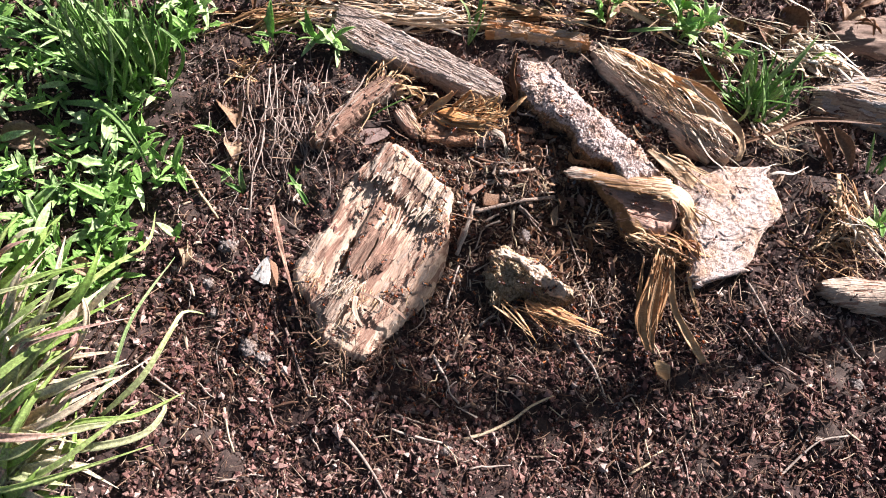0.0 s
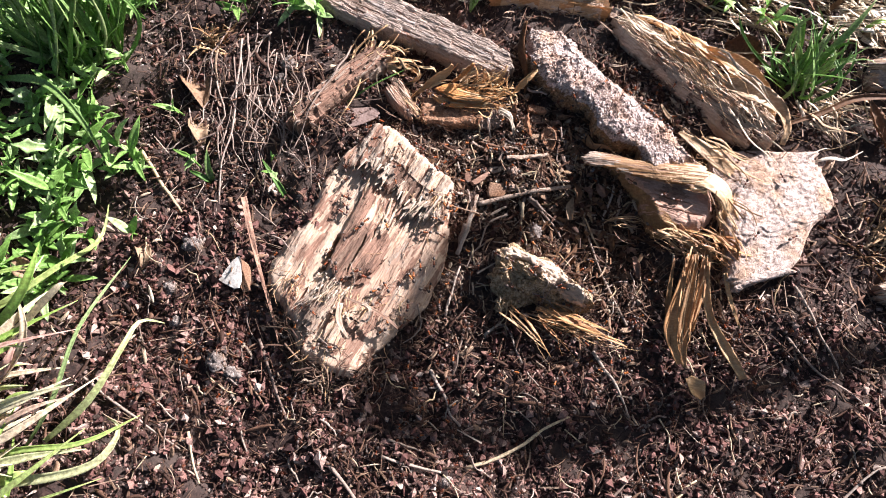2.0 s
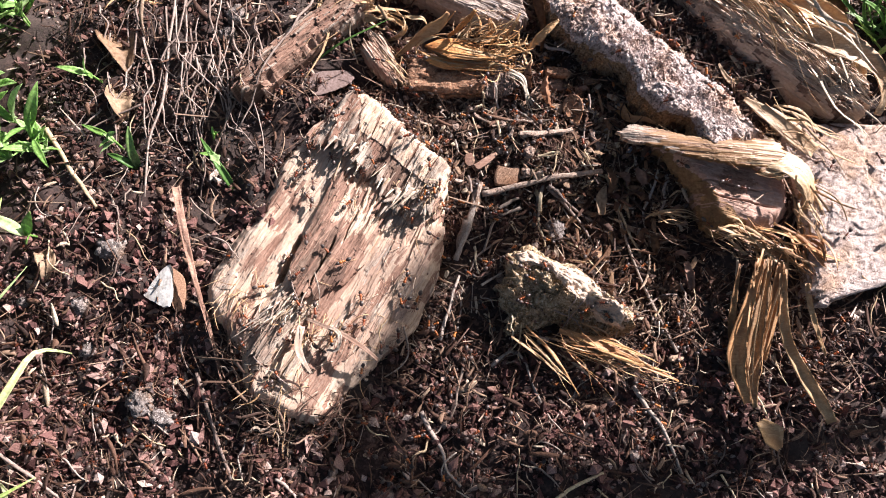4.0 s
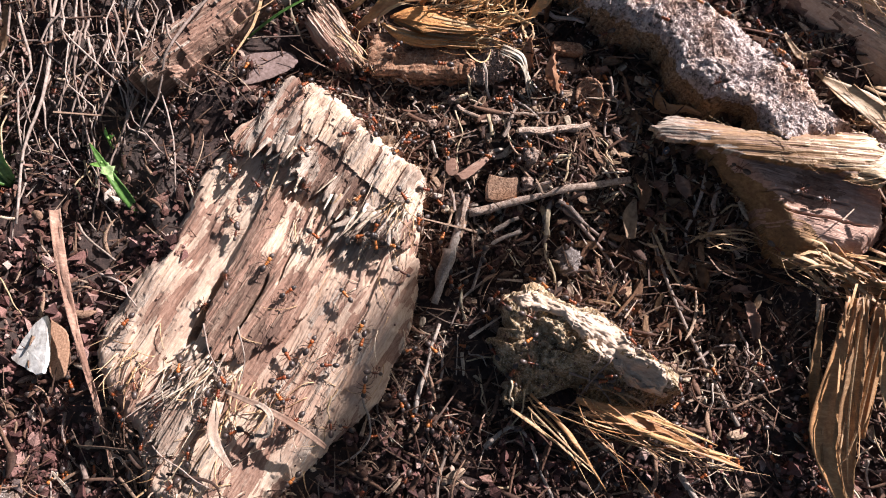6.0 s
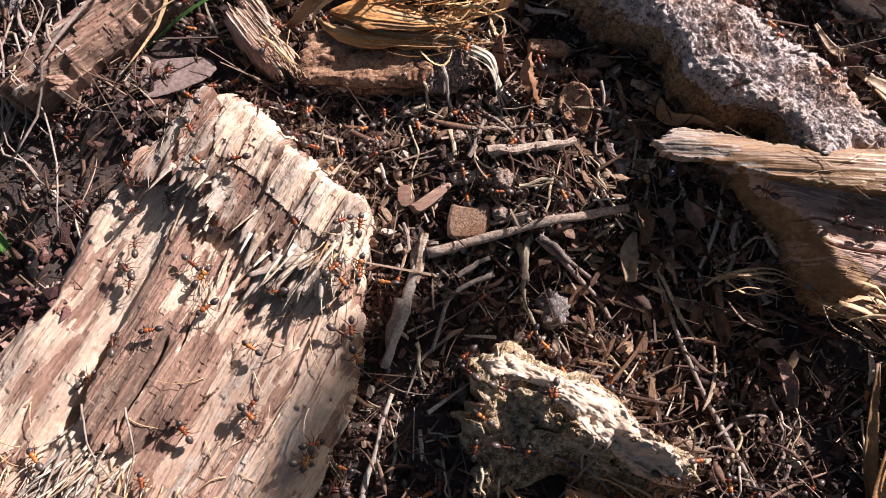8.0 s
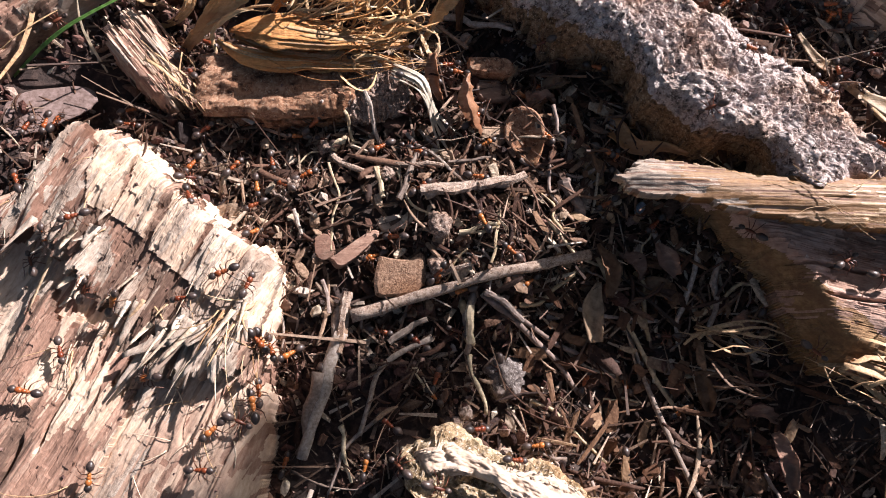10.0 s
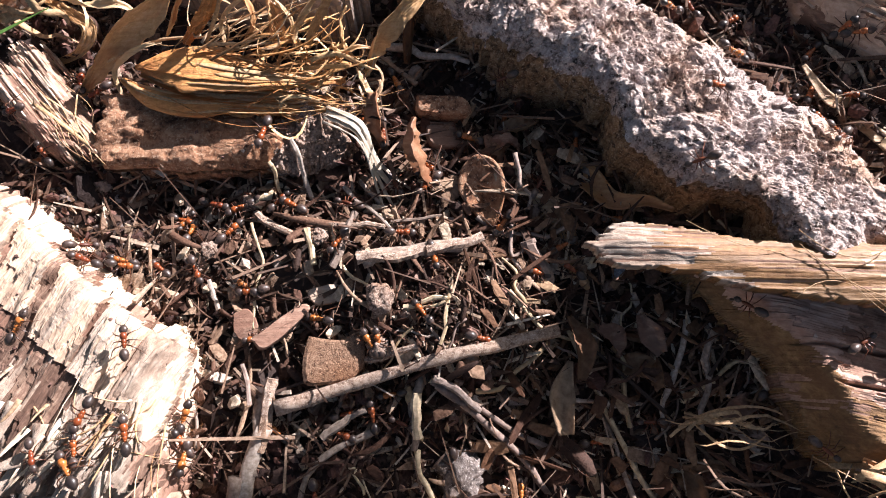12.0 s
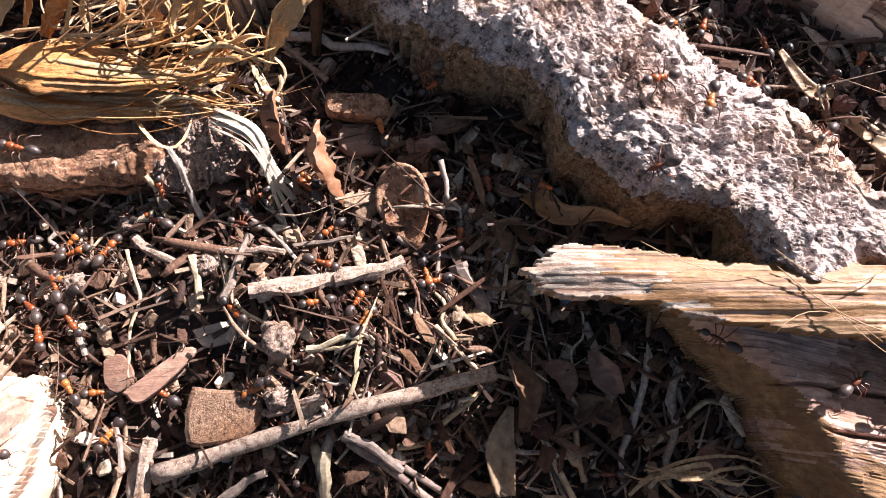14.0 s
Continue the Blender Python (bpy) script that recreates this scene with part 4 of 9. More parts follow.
def random_turns(n):
    q = RNG.normal(size=(n, 4))
    q /= np.linalg.norm(q, axis=1)[:, None]
    w, x, y, z = q.T
    return np.stack([np.stack([1 - 2 * (y * y + z * z), 2 * (x * y - z * w), 2 * (x * z + y * w)], -1),
                     np.stack([2 * (x * y + z * w), 1 - 2 * (x * x + z * z), 2 * (y * z - x * w)], -1),
                     np.stack([2 * (x * z - y * w), 2 * (y * z + x * w), 1 - 2 * (x * x + y * y)], -1)], 1)


def joined(name, base_v, base_f, places, local, mat, label, smooth=False):
    """Many small pieces as one mesh: local verts per piece, moved to their places."""
    n, k = len(places), len(base_v)
    verts = (local + places[:, None]).reshape(-1, 3)
    faces = (base_f[None] + (np.arange(n) * k)[:, None, None]).reshape(-1, base_f.shape[1])
    me = bpy.data.meshes.new(name)
    me.from_pydata(verts, [], faces.tolist())
    me.materials.append(mat)
    if smooth:
        me.polygons.foreach_set("use_smooth", [True] * len(me.polygons))
    return tagged(new(name, me), label, "litter", kind="stuff")


def spread(n, cx, cy, sx, sy):
    return np.stack([RNG.uniform(cx - sx, cx + sx, n), RNG.uniform(cy - sy, cy + sy, n)], 1)


PHI = 1.618
ICO_V = np.array([(-1, PHI, 0), (1, PHI, 0), (-1, -PHI, 0), (1, -PHI, 0), (0, -1, PHI), (0, 1, PHI), (0, -1, -PHI), (0, 1, -PHI), (PHI, 0, -1), (PHI, 0, 1), (-PHI, 0, -1), (-PHI, 0, 1)]) / 1.9
ICO_F = np.array([(0, 11, 5), (0, 5, 1), (0, 1, 7), (0, 7, 10), (0, 10, 11), (1, 5, 9), (5, 11, 4), (11, 10, 2), (10, 7, 6), (7, 1, 8), (3, 9, 4), (3, 4, 2), (3, 2, 6), (3, 6, 8), (3, 8, 9), (4, 9, 5), (2, 4, 11), (6, 2, 10), (8, 6, 7), (9, 8, 1)])


def crumb_field(name, base_v, base_f, xy, median, spread_size, cap, stretch, heap, label, mat):
    n = len(xy)
    size = np.minimum(RNG.lognormal(math.log(median), spread_size, n), cap)
    clump = fbm(xy[:, 0] * 60, xy[:, 1] * 60, 0, 33, 2)
    keep = RNG.random(n) < 0.62 + 0.75 * clump
    xy, size = xy[keep], size[keep]
    n = len(xy)
    shape = RNG.uniform(0.6, 1.2, (n, 3)) * np.stack([RNG.uniform(1, stretch, n), np.ones(n), np.ones(n)], 1)
    local = base_v[None] * (1 + 0.38 * RNG.uniform(-1, 1, (n, len(base_v), 1))) * (size[:, None] * shape)[:, None]
    local = np.einsum("nij,nkj->nki", random_turns(n), local)
    z = ground_z(xy[:, 0], xy[:, 1]) + size * RNG.uniform(-0.1, 0.8, n) + heap * np.maximum(0, vnoise(xy[:, 0] * 110, xy[:, 1] * 110, 0, 5)) * RNG.uniform(0.3, 1, n)
    joined(name, base_v, base_f, np.c_[xy, z], local, mat, label)


def crumbs():
    xy = spread(92000, 0.0, 0.02, 0.37, 0.24)
    close = (np.abs(xy[:, 0] + 0.01) < 0.17) & (np.abs(xy[:, 1] - 0.035) < 0.135)
    crumb_field("soil_crumb", OCTA_V, OCTA_F, xy[~close], 0.00075, 0.55, 0.0021, 2.6, 0.0026, "loose dark reddish-brown crumbs of humus on the ground", CRUMB)
    crumb_field("humus_grain", ICO_V, ICO_F, xy[close], 0.00054, 0.65, 0.0016, 2.6, 0.0026, "rounded dark brown grains of humus on the ground", CRUMBNEAR)
    crumb_field("nest_crumb", OCTA_V, OCTA_F, np.concatenate([spread(24000, 0.05, 0.035, 0.10, 0.085), spread(12000, 0.035, 0.052, 0.04, 0.032)]), 0.00040, 0.55, 0.0014, 4.5, 0.0034, "fine brown nest material carried together by ants", NESTBITS)
    crumb_field("soil_dust", OCTA_V, OCTA_F, spread(26000, -0.02, 0.105, 0.16, 0.075), 0.00032, 0.5, 0.0009, 2.5, 0.0030, "fine grey-brown dust and crumbs between the wood pieces", DUST)
    crumb_field("red_crumb", OCTA_V, OCTA_F, np.concatenate([spread(17000, 0.05, -0.105, 0.25, 0.065), spread(4000, -0.13, -0.03, 0.06, 0.05)]), 0.00085, 0.60, 0.0026, 1.9, 0.0045, "coarse rounded reddish crumbs of humus heaped on the open soil", REDCRUMB)
    # crumbs that lie on the wood
    xy = np.concatenate([spread(500, -0.04, 0.0, 0.06, 0.08), spread(260, 0.10, 0.07, 0.06, 0.05), spread(500, 0.06, -0.02, 0.03, 0.02)])
    n = len(xy)
    size = RNG.lognormal(math.log(0.00028), 0.4, n)
    local = np.einsum("nij,nkj->nki", random_turns(n), OCTA_V[None] * (1 + 0.4 * RNG.uniform(-1, 1, (n, 6, 1))) * size[:, None, None])
    joined("wood_crumb", OCTA_V, OCTA_F, np.c_[xy, top_z(xy[:, 0], xy[:, 1]) + size * 0.3], local, CRUMB, "fine brown crumbs lying on the wood")


def needles():
    xy = np.concatenate([spread(9000, 0.0, 0.02, 0.36, 0.23), spread(1600, 0.06, 0.03, 0.10, 0.085), spread(260, 0.04, 0.05, 0.045, 0.035), spread(380, 0.11, 0.01, 0.05, 0.05)])
    n = len(xy)
    length = RNG.lognormal(math.log(0.0028), 0.6, n)
    wide = RNG.lognormal(math.log(0.00020), 0.45, n)
    yaw = RNG.uniform(0, math.pi, n)
    dip = RNG.normal(0, 0.3, n)
    ax = np.stack([np.cos(yaw) * np.cos(dip), np.sin(yaw) * np.cos(dip), np.sin(dip)], 1)
    side = np.stack([-np.sin(yaw), np.cos(yaw), 0 * yaw], 1)
    up = np.cross(ax, side)
    taper = np.where(BOX_V[:, 0] > 0, 0.45, 1.0)
    local = ax[:, None] * (BOX_V[None, :, 0:1] * length[:, None, None]) + side[:, None] * (BOX_V[None, :, 1:2] * taper[None, :, None] * wide[:, None, None]) + up[:, None] * (BOX_V[None, :, 2:3] * taper[None, :, None] * wide[:, None, None] * 0.7)
    z = ground_z(xy[:, 0], xy[:, 1]) + 0.0010 + length * np.abs(np.sin(dip)) * 0.8 + RNG.uniform(0, 0.0014, n)
    joined("plant_litter", BOX_V, BOX_F, np.c_[xy, z], local, LITTER, "dry needles and short plant stalks strewn over the soil")


def flakes():
    xy = np.concatenate([spread(1500, 0.0, 0.02, 0.36, 0.23), spread(320, 0.06, 0.04, 0.09, 0.075)])
    n = len(xy)
    r = np.minimum(RNG.lognormal(math.log(0.0008), 0.4, n), 0.0017)
    shape = np.array([(1, 0, 0.1), (0.45, 0.8, 0), (-0.5, 0.75, 0.12), (-1, 0, 0), (-0.4, -0.8, 0.1), (0.5, -0.7, 0)])
    base = np.concatenate([shape, shape - (0, 0, 0.16)])
    quad = np.array([(0, 1, 2, 3), (0, 3, 4, 5), (9, 8, 7, 6), (11, 10, 9, 6), (1, 0, 6, 7), (2, 1, 7, 8), (3, 2, 8, 9), (4, 3, 9, 10), (5, 4, 10, 11), (0, 5, 11, 6)])
    yaw, tip = RNG.uniform(0, 6.283, n), RNG.normal(0, 0.35, (n, 2))
    local = base[None] * (1 + 0.3 * RNG.uniform(-1, 1, (n, 12, 1))) * np.stack([r * 1.3, r * RNG.uniform(0.4, 0.8, n), r], 1)[:, None]
    c, s = np.cos(yaw)[:, None], np.sin(yaw)[:, None]
    x, y = local[..., 0] * c - local[..., 1] * s, local[..., 0] * s + local[..., 1] * c
    zz = local[..., 2] + x * tip[:, :1] + y * tip[:, 1:]
    local = np.stack([x, y, zz], -1)
    z = ground_z(xy[:, 0], xy[:, 1]) + 0.0014 + RNG.uniform(0, 0.001, n)
    joined("bark_flake", base, quad, np.c_[xy, z], local, FLAKE, "small dry flakes of bark and leaf on the soil")


SHAVING = island_mat("wood_shaving", [(0.0, (0.03, 0.016, 0.012)), (0.4, (0.085, 0.042, 0.028)), (0.74, (0.18, 0.10, 0.066)), (0.92, (0.33, 0.22, 0.15)), (1.0, (0.62, 0.50, 0.37))], 0.75, 1800, 0.0006, gloss=0.25)


def shavings():
    """Bent slivers of wood, leaf and straw that make up most of the litter."""
    xy = np.concatenate([spread(600, 0.05, -0.02, 0.11, 0.07), spread(2700, 0.02, -0.085, 0.24, 0.065), spread(800, -0.12, 0.0, 0.06, 0.11), spread(600, 0.02, 0.115, 0.17, 0.05), spread(900, 0.24, 0.03, 0.08, 0.10), spread(420, 0.10, 0.03, 0.045, 0.05), spread(160, 0.035, 0.052, 0.035, 0.025)])
    n = len(xy)
    long = np.minimum(RNG.lognormal(math.log(0.0026), 0.65, n), 0.0090)
    wide = np.minimum(RNG.lognormal(math.log(0.00026), 0.75, n), 0.0016) * np.minimum(1, long / 0.002)
    t = np.linspace(-1, 1, 6)
    curl, bow, twist = RNG.normal(0, 0.16, n), RNG.normal(0, 0.16, n), RNG.normal(0, 0.6, n)
    taper = 1 - 0.65 * np.abs(t) ** RNG.uniform(1.5, 5, n)[:, None]
    lines = []
    for face in (1, -1):
        for side in (1, -1):
            y = side * wide[:, None] * taper
            lines.append(np.stack([long[:, None] * t + 0 * y, y + bow[:, None] * long[:, None] * t * t, curl[:, None] * long[:, None] * t * t + twist[:, None] * y * t + face * np.minimum(0.3 * wide, 0.00012)[:, None]], -1))
    local = np.concatenate(lines, 1)
    quads = []
    for k in range(5):
        quads += [(k, k + 1, 7 + k, 6 + k)[::-1], (12 + k, 13 + k, 19 + k, 18 + k), (k, 12 + k, 13 + k, k + 1)[::-1], (6 + k, 7 + k, 19 + k, 18 + k)[::-1]]
    quads += [(0, 6, 18, 12)[::-1], (5, 17, 23, 11)[::-1]]
    yaw, dip = RNG.uniform(0, 6.283, n), RNG.normal(0, 0.22, n)
    ax = np.stack([np.cos(yaw) * np.cos(dip), np.sin(yaw) * np.cos(dip), np.sin(dip)], 1)
    across = np.stack([-np.sin(yaw), np.cos(yaw), 0 * yaw], 1)
    up = np.cross(ax, across)
    local = local[..., :1] * ax[:, None] + local[..., 1:2] * across[:, None] + local[..., 2:] * up[:, None]
    z = ground_z(xy[:, 0], xy[:, 1]) + 0.0014 + long * np.abs(np.sin(dip)) * 0.8 + RNG.uniform(0, 0.0024, n)
    joined("wood_shaving", local[0], np.array(quads), np.c_[xy, z], local, SHAVING, "bent slivers of wood and leaf strewn over the soil", True)


crumbs()
needles()
flakes()
shavings()


# ---- twigs and stalks, each on its own ----
def twig(points, radius, mat=None, name="twig", label="thin dry brown twig lying on the soil", category="twig", group="twigs on the soil", taper=0.6, sides=6, bend=0.0012, lift=0.001, seed=0, over=True, smooth=True):
    """A twig along a few plan points (with their extra height), settled on what is below."""
    p = along(np.array(points, float), max(7, 4 * len(points)))
    n = len(p)
    s = np.linspace(0, 1, n)
    p[:, 0] += bend * vnoise(s * 4, seed * 1.3, 0, seed)
    p[:, 1] += bend * vnoise(s * 4, seed * 2.3, 5, seed + 1)
    rest = (top_z if over else ground_z)(p[:, 0], p[:, 1])
    line = np.polyval(np.polyfit(s, rest, 1), s)
    p[:, 2] = 0.35 * rest + 0.65 * np.maximum(line, rest - 0.002) + lift + 0.0012 + radius + (p[:, 2] if p.shape[1] > 2 else 0)
    r = radius * (1 - (1 - taper) * s) * (1 + 0.12 * vnoise(s * 9, seed, 0, seed))
    origin = p.mean(0)
    shell = Shell()
    shell.tube(p - origin, r, sides, 0.9, 0.25, seed)
    ob = new(name, shell.mesh(name, mat or TWIG, smooth))
    ob.matrix_world = pose(*origin)
    return tagged(ob, label, category, group)


def drop_z(points):
    return [(x, y, 0) for x, y, *_ in points]


STALK = "pale dry straw stalk lying on the soil"
GREY = "thin grey rootlet lying on dark soil"
twig(drop_z([(0.0203, 0.0251, 0.005), (0.0366, 0.0285, 0.005), (0.0520, 0.0318, 0.005), (0.0730, 0.0354, 0.005)]), 0.00135, STICK, label="straight pale brown twig lying across the nest", taper=0.85, sides=8, bend=0.0006, lift=0.0030, seed=3)
twig(drop_z([(0.0182, 0.0229, 0.004), (0.0143, 0.0129, 0.004), (0.0077, -0.0045, 0.004)]), 0.0016, TWIG, label="short thick broken twig on the nest", taper=0.8, sides=8, seed=4)
twig(drop_z([(0.0186, 0.0262, 0.004), (0.0151, 0.0126, 0.004)]), 0.0012, TWIG, label="short thick broken twig on the nest", taper=0.9, sides=8, seed=41)
twig(drop_z([(0.0125, 0.0128, 0.004), (0.0088, -0.0037, 0.004)]), 0.0014, TWIG, label="short thick broken twig on the nest", taper=0.9, sides=8, seed=42)
twig(drop_z([(0.0494, 0.0283, 0.004), (0.0567, 0.0235, 0.004), (0.0676, 0.0156, 0.004), (0.0784, 0.0092, 0.004)]), 0.0008, GREYTWIG, label="slim grey twig in the shade of the bark", seed=5)
twig(drop_z([(0.0770, 0.0372, 0.004), (0.0799, 0.0269, 0.004), (0.0858, 0.0142, 0.004), (0.0918, -0.0001, 0.004)]), 0.0006, STRAWTWIG, label=STALK, seed=6, taper=0.9)
twig(drop_z([(0.0995, 0.0374, 0.004), (0.0970, 0.0261, 0.004), (0.0928, 0.0144, 0.004)]), 0.0008, TWIG, seed=7)
twig(drop_z([(0.0369, 0.0500, 0.006), (0.0458, 0.0512, 0.006), (0.0572, 0.0526, 0.006)]), 0.0014, TWIG, label="short thick pale twig in the nest", taper=0.9, sides=8, seed=8)
twig(drop_z([(0.0440, 0.0973, 0.006), (0.0530, 0.0944, 0.006), (0.0623, 0.0910, 0.006)]), 0.0010, TWIG, seed=9, label="short reddish twig between bark pieces")
twig(drop_z([(0.0457, 0.0267, 0.004), (0.0457, 0.0182, 0.004)]), 0.0009, STRAWTWIG, label=STALK, seed=10)
twig(drop_z([(0.0471, 0.0280, 0.004), (0.0446, 0.0162, 0.004)]), 0.0010, TWIG, seed=43)
twig(drop_z([(0.0448, 0.0149, 0.004), (0.0486, 0.0026, 0.004)]), 0.0006, STRAWTWIG, label=STALK, seed=44)
twig(drop_z([(0.0386, 0.0204, 0.004), (0.0266, 0.0133, 0.004), (0.0211, 0.0004, 0.004)]), 0.0008, TWIG, seed=45)
twig(drop_z([(0.0594, 0.0064, 0.004), (0.0673, -0.0027, 0.004), (0.0752, -0.0091, 0.004)]), 0.0005, STRAWTWIG, label=STALK, seed=46)
twig(drop_z([(0.0168, 0.0031, 0.004), (0.0186, -0.0084, 0.004)]), 0.0006, STRAWTWIG, label=STALK, seed=47)
twig(drop_z([(0.0497, 0.0279, 0.004), (0.0618, 0.0166, 0.004), (0.0703, 0.0065, 0.004)]), 0.0010, GREYTWIG, label="slim grey twig in the shade of the bark", seed=48)
twig(drop_z([(0.0602, 0.0574, 0.006), (0.0695, 0.0535, 0.006)]), 0.0006, TWIG, seed=49)
twig(drop_z([(0.0366, 0.0677, 0.006), (0.0476, 0.0543, 0.006)]), 0.0004, TWIG, seed=50)
twig([(*(0.0677, 0.0681, 0.01)[:2], 0.004), (*(0.0696, 0.0626, 0.01)[:2], 0.002), (*(0.0706, 0.0586, 0.01)[:2], 0)], 0.0005, GREYTWIG, label="short grey twig leaning over a seed case", seed=51)
PLAIN_TWIGS = [
    ([(0.0128, -0.1209, 0), (0.0410, -0.1089, 0), (0.0715, -0.0923, 0)], 0.0011, STRAWTWIG), ([(-0.0327, -0.1144, 0), (-0.0169, -0.1184, 0), (0.0006, -0.1227, 0)], 0.0010, TWIG),
    ([(-0.1016, -0.0514, 0), (-0.0930, -0.0730, 0), (-0.0829, -0.0941, 0)], 0.0010, GREYTWIG), ([(-0.0642, -0.1146, 0), (-0.0496, -0.1312, 0), (-0.0334, -0.1541, 0)], 0.0011, GREYTWIG),
    ([(0.0848, -0.0578, 0), (0.0954, -0.0756, 0), (0.1044, -0.0938, 0)], 0.0011, TWIG), ([(0.1951, -0.0221, 0), (0.2050, -0.0425, 0), (0.2195, -0.0732, 0)], 0.0009, TWIG),
    ([(0.1896, -0.0500, 0), (0.2041, -0.0662, 0), (0.2335, -0.0890, 0)], 0.0008, GREYTWIG), ([(-0.0068, -0.0690, 0), (0.0004, -0.0814, 0), (0.0094, -0.0988, 0)], 0.0010, GREYTWIG),
    ([(0.0240, -0.0490, 0), (0.0350, -0.0434, 0), (0.0437, -0.0652, 0)], 0.0008, TWIG), ([(-0.0294, -0.1059, 0), (-0.0082, -0.1126, 0)], 0.0007, TWIG),
    ([(-0.1741, 0.0549, 0), (-0.1608, 0.0366, 0), (-0.1488, 0.0179, 0)], 0.0012, STRAWTWIG),
    ([(-0.1953, -0.0735, 0), (-0.1719, -0.0910, 0), (-0.1417, -0.1098, 0)], 0.0008, GREYTWIG), ([(-0.1372, -0.1013, 0), (-0.1343, -0.1149, 0), (-0.1296, -0.1283, 0)], 0.0008, STRAWTWIG),
    ([(0.0888, -0.1372, 0), (0.1145, -0.1137, 0)], 0.0008, TWIG), ([(0.0130, -0.0435, 0), (0.0058, -0.0725, 0)], 0.0007, TWIG), ([(0.0021, -0.0380, 0), (0.0102, -0.0097, 0)], 0.0008, TWIG),
    ([(0.2055, -0.1432, 0), (0.2289, -0.1232, 0), (0.2508, -0.1164, 0)], 0.0008, TWIG), ([(0.1162, -0.1403, 0), (0.1380, -0.1270, 0)], 0.0008, STRAWTWIG), ([(0.2596, -0.0569, 0), (0.2736, -0.0712, 0)], 0.0010, TWIG),
    ([(0.0162, -0.1375, 0), (0.0422, -0.1348, 0)], 0.0007, GREYTWIG), ([(-0.1368, -0.1448, 0), (-0.1112, -0.1421, 0)], 0.0006, GREYTWIG), ([(0.1026, -0.0431, 0), (0.0912, -0.0131, 0), (0.0814, 0.0199, 0)], 0.0008, TWIG),
    ([(-0.0651, -0.0940, 0), (-0.0559, -0.1043, 0)], 0.0007, GREYTWIG), ([(-0.0835, -0.1146, 0), (-0.0775, -0.1281, 0)], 0.0007, TWIG), ([(-0.1115, -0.0907, 0), (-0.1065, -0.1114, 0)], 0.0008, TWIG),
]
for k, (points, radius, mat) in enumerate(PLAIN_TWIGS):
    twig(drop_z(points), radius, mat, seed=100 + k, label=STALK if mat is STRAWTWIG else GREY if mat is GREYTWIG else "thin dry brown twig lying on the soil")

# a net of pale rootlets
ROOTS = [([(-0.1197, 0.1292, 0), (-0.1226, 0.0973, 0), (-0.1237, 0.0621, 0), (-0.1230, 0.0221, 0)], 0.0011), ([(-0.1075, 0.1264, 0), (-0.1144, 0.1025, 0), (-0.1094, 0.0794, 0), (-0.1122, 0.0596, 0)], 0.0008),
         ([(-0.1003, 0.1263, 0), (-0.0991, 0.0945, 0), (-0.0991, 0.0571, 0)], 0.0009), ([(-0.1358, 0.1239, 0), (-0.1341, 0.1026, 0), (-0.1261, 0.0858, 0)], 0.0008), ([(-0.1194, 0.1130, 0), (-0.1160, 0.0896, 0), (-0.1112, 0.0669, 0)], 0.0008),
         ([(-0.1111, 0.0998, 0), (-0.1075, 0.0844, 0), (-0.1001, 0.0644, 0)], 0.0007), ([(-0.1067, 0.1024, 0), (-0.1107, 0.0870, 0), (-0.1183, 0.0769, 0)], 0.0006), ([(-0.0556, 0.1125, 0), (-0.0687, 0.0917, 0), (-0.0816, 0.0581, 0)], 0.0009),
         ([(-0.0962, 0.0717, 0), (-0.0883, 0.0570, 0), (-0.0798, 0.0485, 0)], 0.0007), ([(-0.1306, 0.0745, 0), (-0.1295, 0.0549, 0), (-0.1291, 0.0430, 0)], 0.0005)]
for k, (points, radius) in enumerate(ROOTS):
    twig(drop_z(points), radius * 0.68, GREYTWIG, "rootlet", GREY, "root", "net of rootlets", 0.6, 5, 0.006, 0.003, 200 + k)
for k in range(34):
    x0, y0 = RNG.uniform(-0.165, -0.075), RNG.uniform(0.06, 0.16)
    a, ln = RNG.normal(1.75, 0.45), RNG.uniform(0.012, 0.035)
    twig([(x0, y0, 0), (x0 + 0.5 * ln * math.cos(a) + RNG.normal(0, 0.002), y0 - 0.5 * ln * math.sin(a), 0), (x0 + ln * math.cos(a), y0 - ln * math.sin(a), 0)],
         RNG.uniform(0.0003, 0.0006), GREYTWIG, "rootlet", GREY, "root", "net of rootlets", 0.6, 4, 0.002, RNG.uniform(0.001, 0.004), 300 + k)
for k in range(110):
    x0, y0 = (RNG.uniform(-0.16, 0.28), RNG.uniform(-0.15, 0.0)) if k % 2 else (RNG.uniform(0.0, 0.16), RNG.uniform(-0.06, 0.08))
    a, ln = RNG.uniform(0, 6.283), RNG.uniform(0.006, 0.018)
    twig([(x0, y0, 0), (x0 + 0.5 * ln * math.cos(a), y0 + 0.5 * ln * math.sin(a), 0), (x0 + ln * math.cos(a + 0.2), y0 + ln * math.sin(a + 0.2), 0)],
         RNG.uniform(0.00025, 0.0006), [TWIG, GREYTWIG, STRAWTWIG][k % 3], "twig", ["thin dry brown twig lying on the soil", GREY, STALK][k % 3], "twig", "twigs on the soil", 0.7, 5, 0.0012, 0.0012, 400 + k, False)


